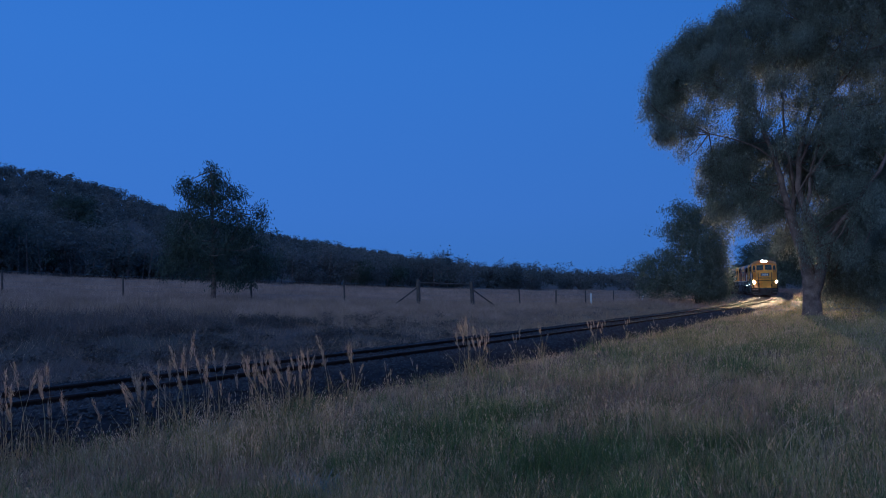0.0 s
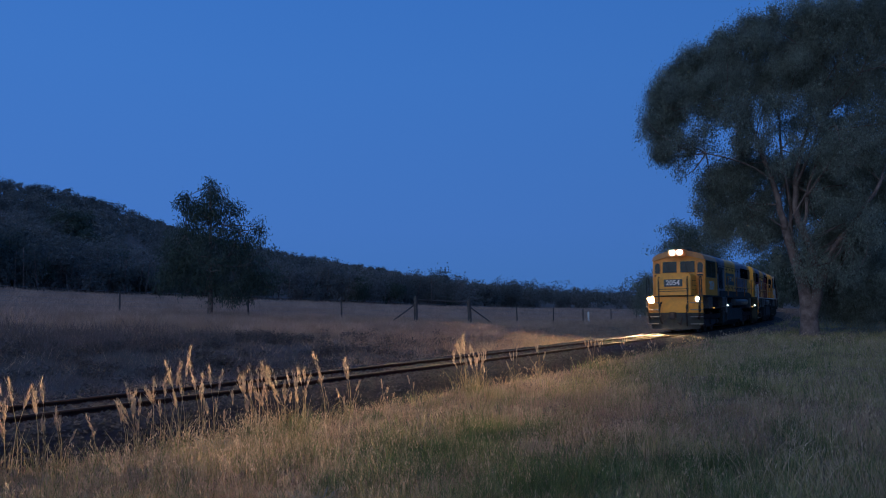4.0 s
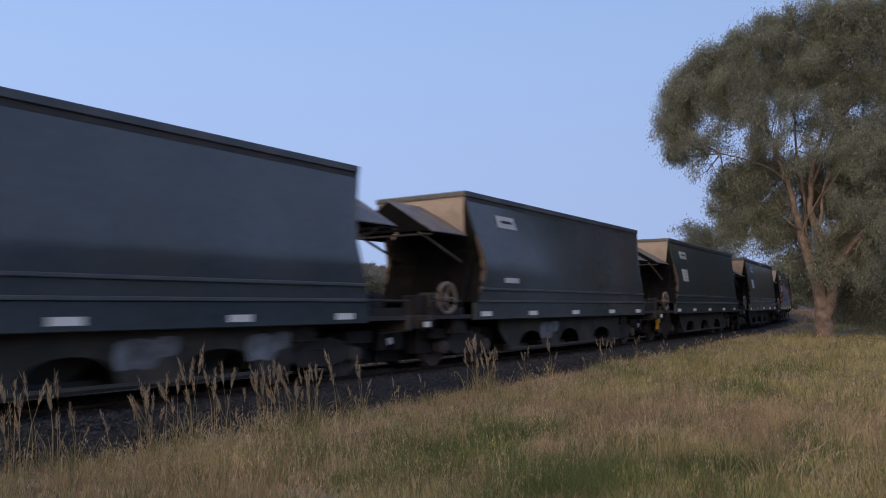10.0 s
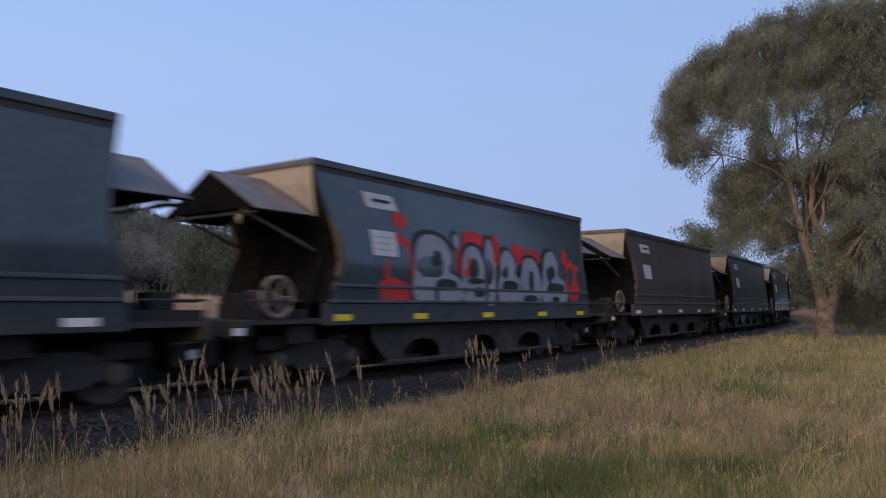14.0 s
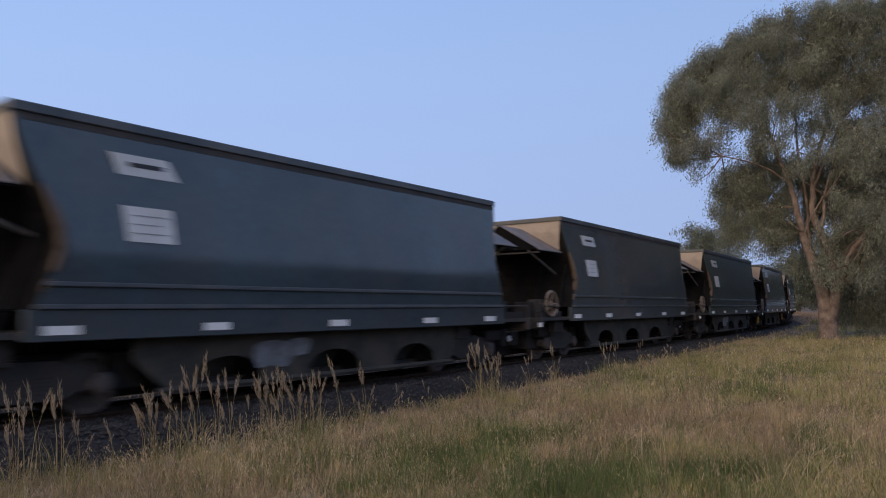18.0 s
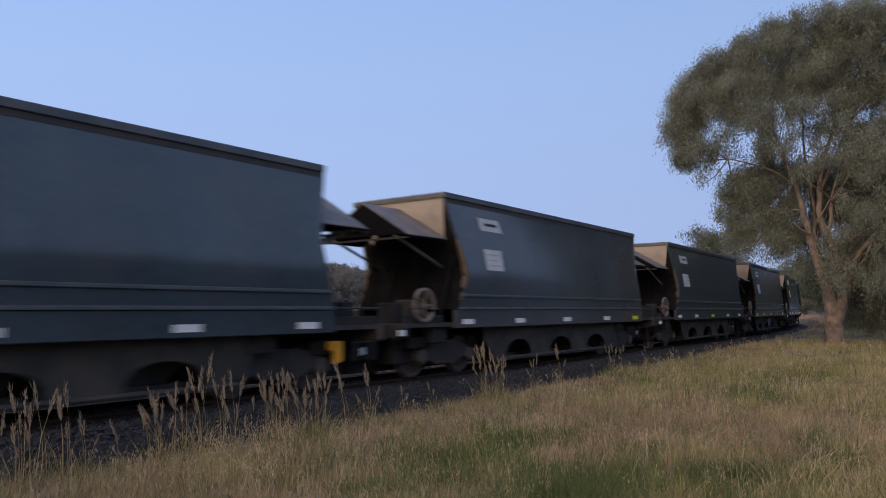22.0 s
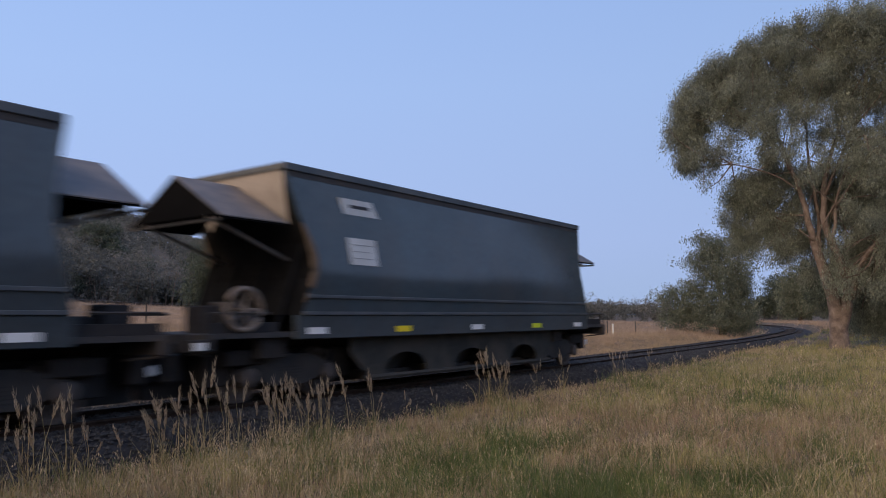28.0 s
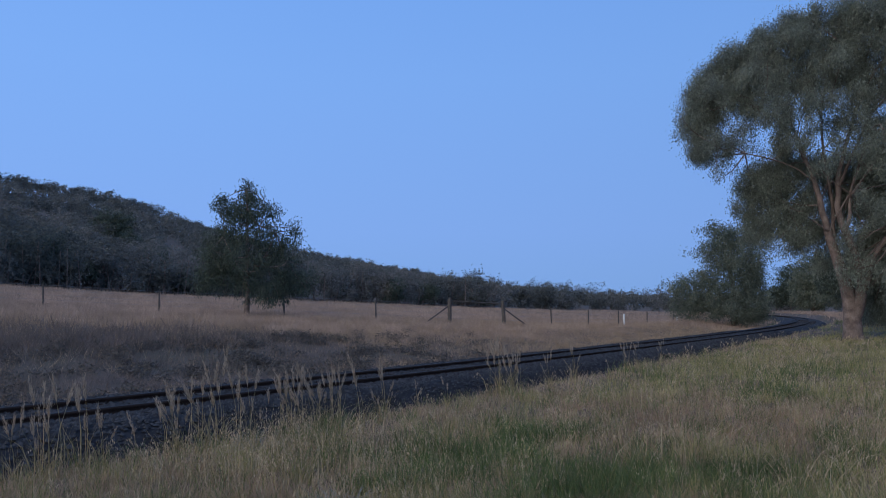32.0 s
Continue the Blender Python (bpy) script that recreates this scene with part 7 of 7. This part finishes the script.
def build_woods():
    """Open dry forest over the hill: many small crowns and pale trunks in one mesh of each."""
    g = np.random.default_rng(33)
    n = 3400
    phi = g.uniform(6, 76, n)
    t = g.random(n)
    fr, hr = np.interp(phi, HILL_PHI, FOOT_R), np.interp(phi, HILL_PHI, HILL_R)
    r = fr + 1 + (hr * 1.03 - fr) * t ** 0.8
    edge = g.random(n) < 0.16
    r = np.where(edge, fr + g.uniform(0, 7, n), r)
    rim = g.random(n) < 0.14
    r = np.where(rim, hr * g.uniform(0.95, 1.02, n), r)
    x, y = r * np.cos(np.radians(phi)), r * np.sin(np.radians(phi))
    z = ground_z(x, y)
    hgt = np.where(edge, g.uniform(2.5, 7.0, n), g.uniform(2.8, 6.3, n)) * np.where(phi < 30, 0.95, 1.0)
    vs, ts = [], []
    for k in range(n):
        h = hgt[k]
        bl = []
        for j in range(3):
            a, q = g.uniform(0, 6.28), h * 0.2 * g.random()
            rad = h * g.uniform(0.16, 0.27)
            bl.append(((x[k] + q * math.cos(a), y[k] + q * math.sin(a), z[k] + h * (g.uniform(0.15, 0.8) if edge[k] else g.uniform(0.4, 0.9))), (rad * 1.15, rad * 1.15, rad * 0.8), 1))
        size = 0.0013 * r[k] + 0.13
        v, f = leafage(g, bl, 3.0, size * 1.2, size * 0.7, 0.3, h * 0.15, 110 if r[k] < 140 else 62, slim=True)
        vs.append(v)
        if (k % 6 == 0 or edge[k]) and phi[k] > 33:
            w = 0.05 + 0.0004 * r[k]
            base = np.array((x[k], y[k], z[k] - 0.3))
            top = base + (g.normal(0, 0.5), g.normal(0, 0.5), h * 0.75)
            sd = np.array((-base[1], base[0], 0)) / np.hypot(base[0], base[1]) * w
            fw = np.array((base[0], base[1], 0)) / np.hypot(base[0], base[1]) * w
            ts.append(np.stack([base - sd, base + fw, base + sd, top - sd * 0.4, top + fw * 0.4, top + sd * 0.4]))
    v = np.concatenate(vs)
    # tree line behind the camera, inferred from the dark reflection on the wagon sides
    back = []
    for k in range(220):
        bx, by, h = g.uniform(-60, 90), -28 - 16 * g.random(), g.uniform(6.0, 8.6)
        bz = float(ground_z(bx, by))
        bl = [((bx + g.normal(0, 0.8), by + g.normal(0, 0.8), bz + h * q), (h * 0.26, h * 0.26, h * 0.2), 1) for q in (0.15, 0.4, 0.62, 0.82)]
        back.append(leafage(g, bl, 3.0, 1.1, 0.9, 0.4, h * 0.14, 60, slim=True)[0])
    # taller trees out of view, added to darken the far wagons' reflections
    for k in range(150):
        bx, h = g.uniform(80, 260), g.uniform(11.0, 19.0)
        by = min(0.035 * bx, 6.0) - 42 * g.random()
        bz = float(ground_z(bx, by))
        bl = [((bx + g.normal(0, 0.8), by + g.normal(0, 0.8), bz + h * q), (h * 0.26, h * 0.26, h * 0.2), 1) for q in (0.15, 0.4, 0.62, 0.82)]
        back.append(leafage(g, bl, 3.0, 1.3, 1.1, 0.4, h * 0.14, 60, slim=True)[0])
    vb = np.concatenate(back)
    raw("roadside_thicket", vb, np.arange(len(vb)).reshape(-1, 3), M_WOODS, "unseen trees on the near side, placed for the wagons to reflect", "trees")
    raw("hillside_forest", v, np.arange(len(v)).reshape(-1, 3), M_WOODS, "dry open forest covering the hillside", "forest")
    v = np.concatenate(ts)
    i = 6 * np.arange(len(ts))[:, None, None]
    f = (np.array([(0, 1, 4, 3), (1, 2, 5, 4), (2, 0, 3, 5)])[None] + i).reshape(-1, 4)
    raw("forest_trunks", v, f, M_BARK, "pale trunks of the hillside forest", "tree trunks")


build_woods()


def build_fence():
    """Paddock fence: round posts, a braced strainer pair, wires, two white marker posts."""
    g = np.random.default_rng(4)
    fence = tagged(new("paddock_fence"), "old timber and wire paddock fence with a braced strainer pair", "fence")
    line = [(9.0, 48.4), (13.5, 44.6), (18.0, 40.9), (22.5, 37.2), (27.4, 32.6), (31.4, 29.3), (34.75, 26.5), (37.7, 24.6), (43.5, 24.6), (49.0, 24.7), (54.6, 24.9), (62.0, 25.6), (70.8, 26.6), (80.0, 27.8)]
    tops = []
    for i, (x, y) in enumerate(line):
        z = float(ground_z(x, y))
        big = i in (6, 7)
        h, r = (1.5, 0.12) if big else (1.18, 0.05)
        bm = bmesh.new()
        lean = g.normal(0, 0.03, 2)
        tube(bm, [(x, y, z - 0.2), (x + lean[0] * 0.5, y + lean[1] * 0.5, z + h * 0.5), (x + lean[0], y + lean[1], z + h)], 0, 8, [r * 1.05, r, r * 0.9])
        part("fence_post", bm, M_POST, fence)
        tops.append((x + lean[0], y + lean[1], z))
    (x0, y0, z0), (x1, y1, z1) = tops[6], tops[7]
    bm = bmesh.new()
    tube(bm, [(x0, y0, z0 + 1.35), (x1, y1, z1 + 1.35)], 0.04)
    part("top_rail", bm, M_POST, fence)
    for (x, y, z), s in ((tops[6], -1), (tops[7], 1)):
        bm = bmesh.new()
        tube(bm, [(x, y, z + 1.1), (x + s * 1.2, y - s * 0.9, z + 0.05)], 0.045)
        part("stay", bm, M_POST, fence)
    for k in range(4):
        bm = bmesh.new()
        tube(bm, [(p[0], p[1], p[2] + 0.35 + 0.26 * k) for p in tops], 0.006, 3)
        part("fence_wire", bm, M_WIRE, fence)
    mx, my = along(116.0, 1.2615 + 3.2)
    for x, y, h in ((53.4, 23.9, 0.95), (70.0, 25.9, 0.75), (float(mx), float(my), 0.8)):
        z = float(ground_z(x, y))
        bm = bmesh.new()
        box(bm, x - 0.06, x + 0.06, y - 0.06, y + 0.06, z - 0.1, z + h, 0.015)
        thing("marker_post", bm, M_WHITEPOST, "white painted marker post in dry grass", "post", "marker posts")


build_fence()

# ---- what moves: the train


def lead_s(t):
    """Where the first wagon's leading top corner stands along the line at t seconds."""
    u = (t - 16) / 16
    return -72.668 - 192.083 * u - 4.100 * u * u - 7.195 * u ** 3


def on_line(s, base0, base1):
    """The pose of a vehicle whose local x = 0 lies at s, carried on two bogies."""
    (x0, y0), (x1, y1) = along(s + base0), along(s + base1)
    a = math.atan2(y1 - y0, x1 - x0)
    return pose(float(x0 - base0 * math.cos(a)), float(y0 - base0 * math.sin(a)), 0, 0, 0, math.degrees(a))


def turning(wheels, radius, start, way):
    """Turn the wheels while they pass the camera."""
    for wh in wheels:
        here = wh.matrix_basis.translation.copy()
        ts = [k / FPS for k in range(32 * FPS + 1) if -7 < lead_s(k / FPS) + start + way * here.x < 24]
        rows = [(0.0, pose(*here))]
        if ts:
            s0 = lead_s(ts[0])
            for t in ts:
                if t > 0:
                    rows.append((t, pose(*here) @ pose(0, 0, 0, 0, way * math.degrees((lead_s(t) - s0) / radius), 0)))
        if rows[-1][0] < 32:
            rows.append((32.0, rows[-1][1]))
        walk(wh, rows)


def motions():
    times = [k * 0.5 for k in range(65)]
    walk(LOCO_1, [(t, on_line(lead_s(t) - 37.84, 4.0, 14.0)) for t in times])
    walk(LOCO_2, [(t, on_line(lead_s(t) - 19.81, 4.0, 14.0) @ pose(18.03, 0, 0, 0, 0, 180)) for t in times])
    turning(LOCO_1_WHEELS, 0.48, -37.84, 1)
    turning(LOCO_2_WHEELS, 0.48, -1.78, -1)
    for n, (w, wh) in enumerate(WAGONS):
        walk(w, [(t, on_line(lead_s(t) + n * PITCH, 0.55, 10.27)) for t in times])
        turning(wh, 0.42, n * PITCH, 1)


motions()
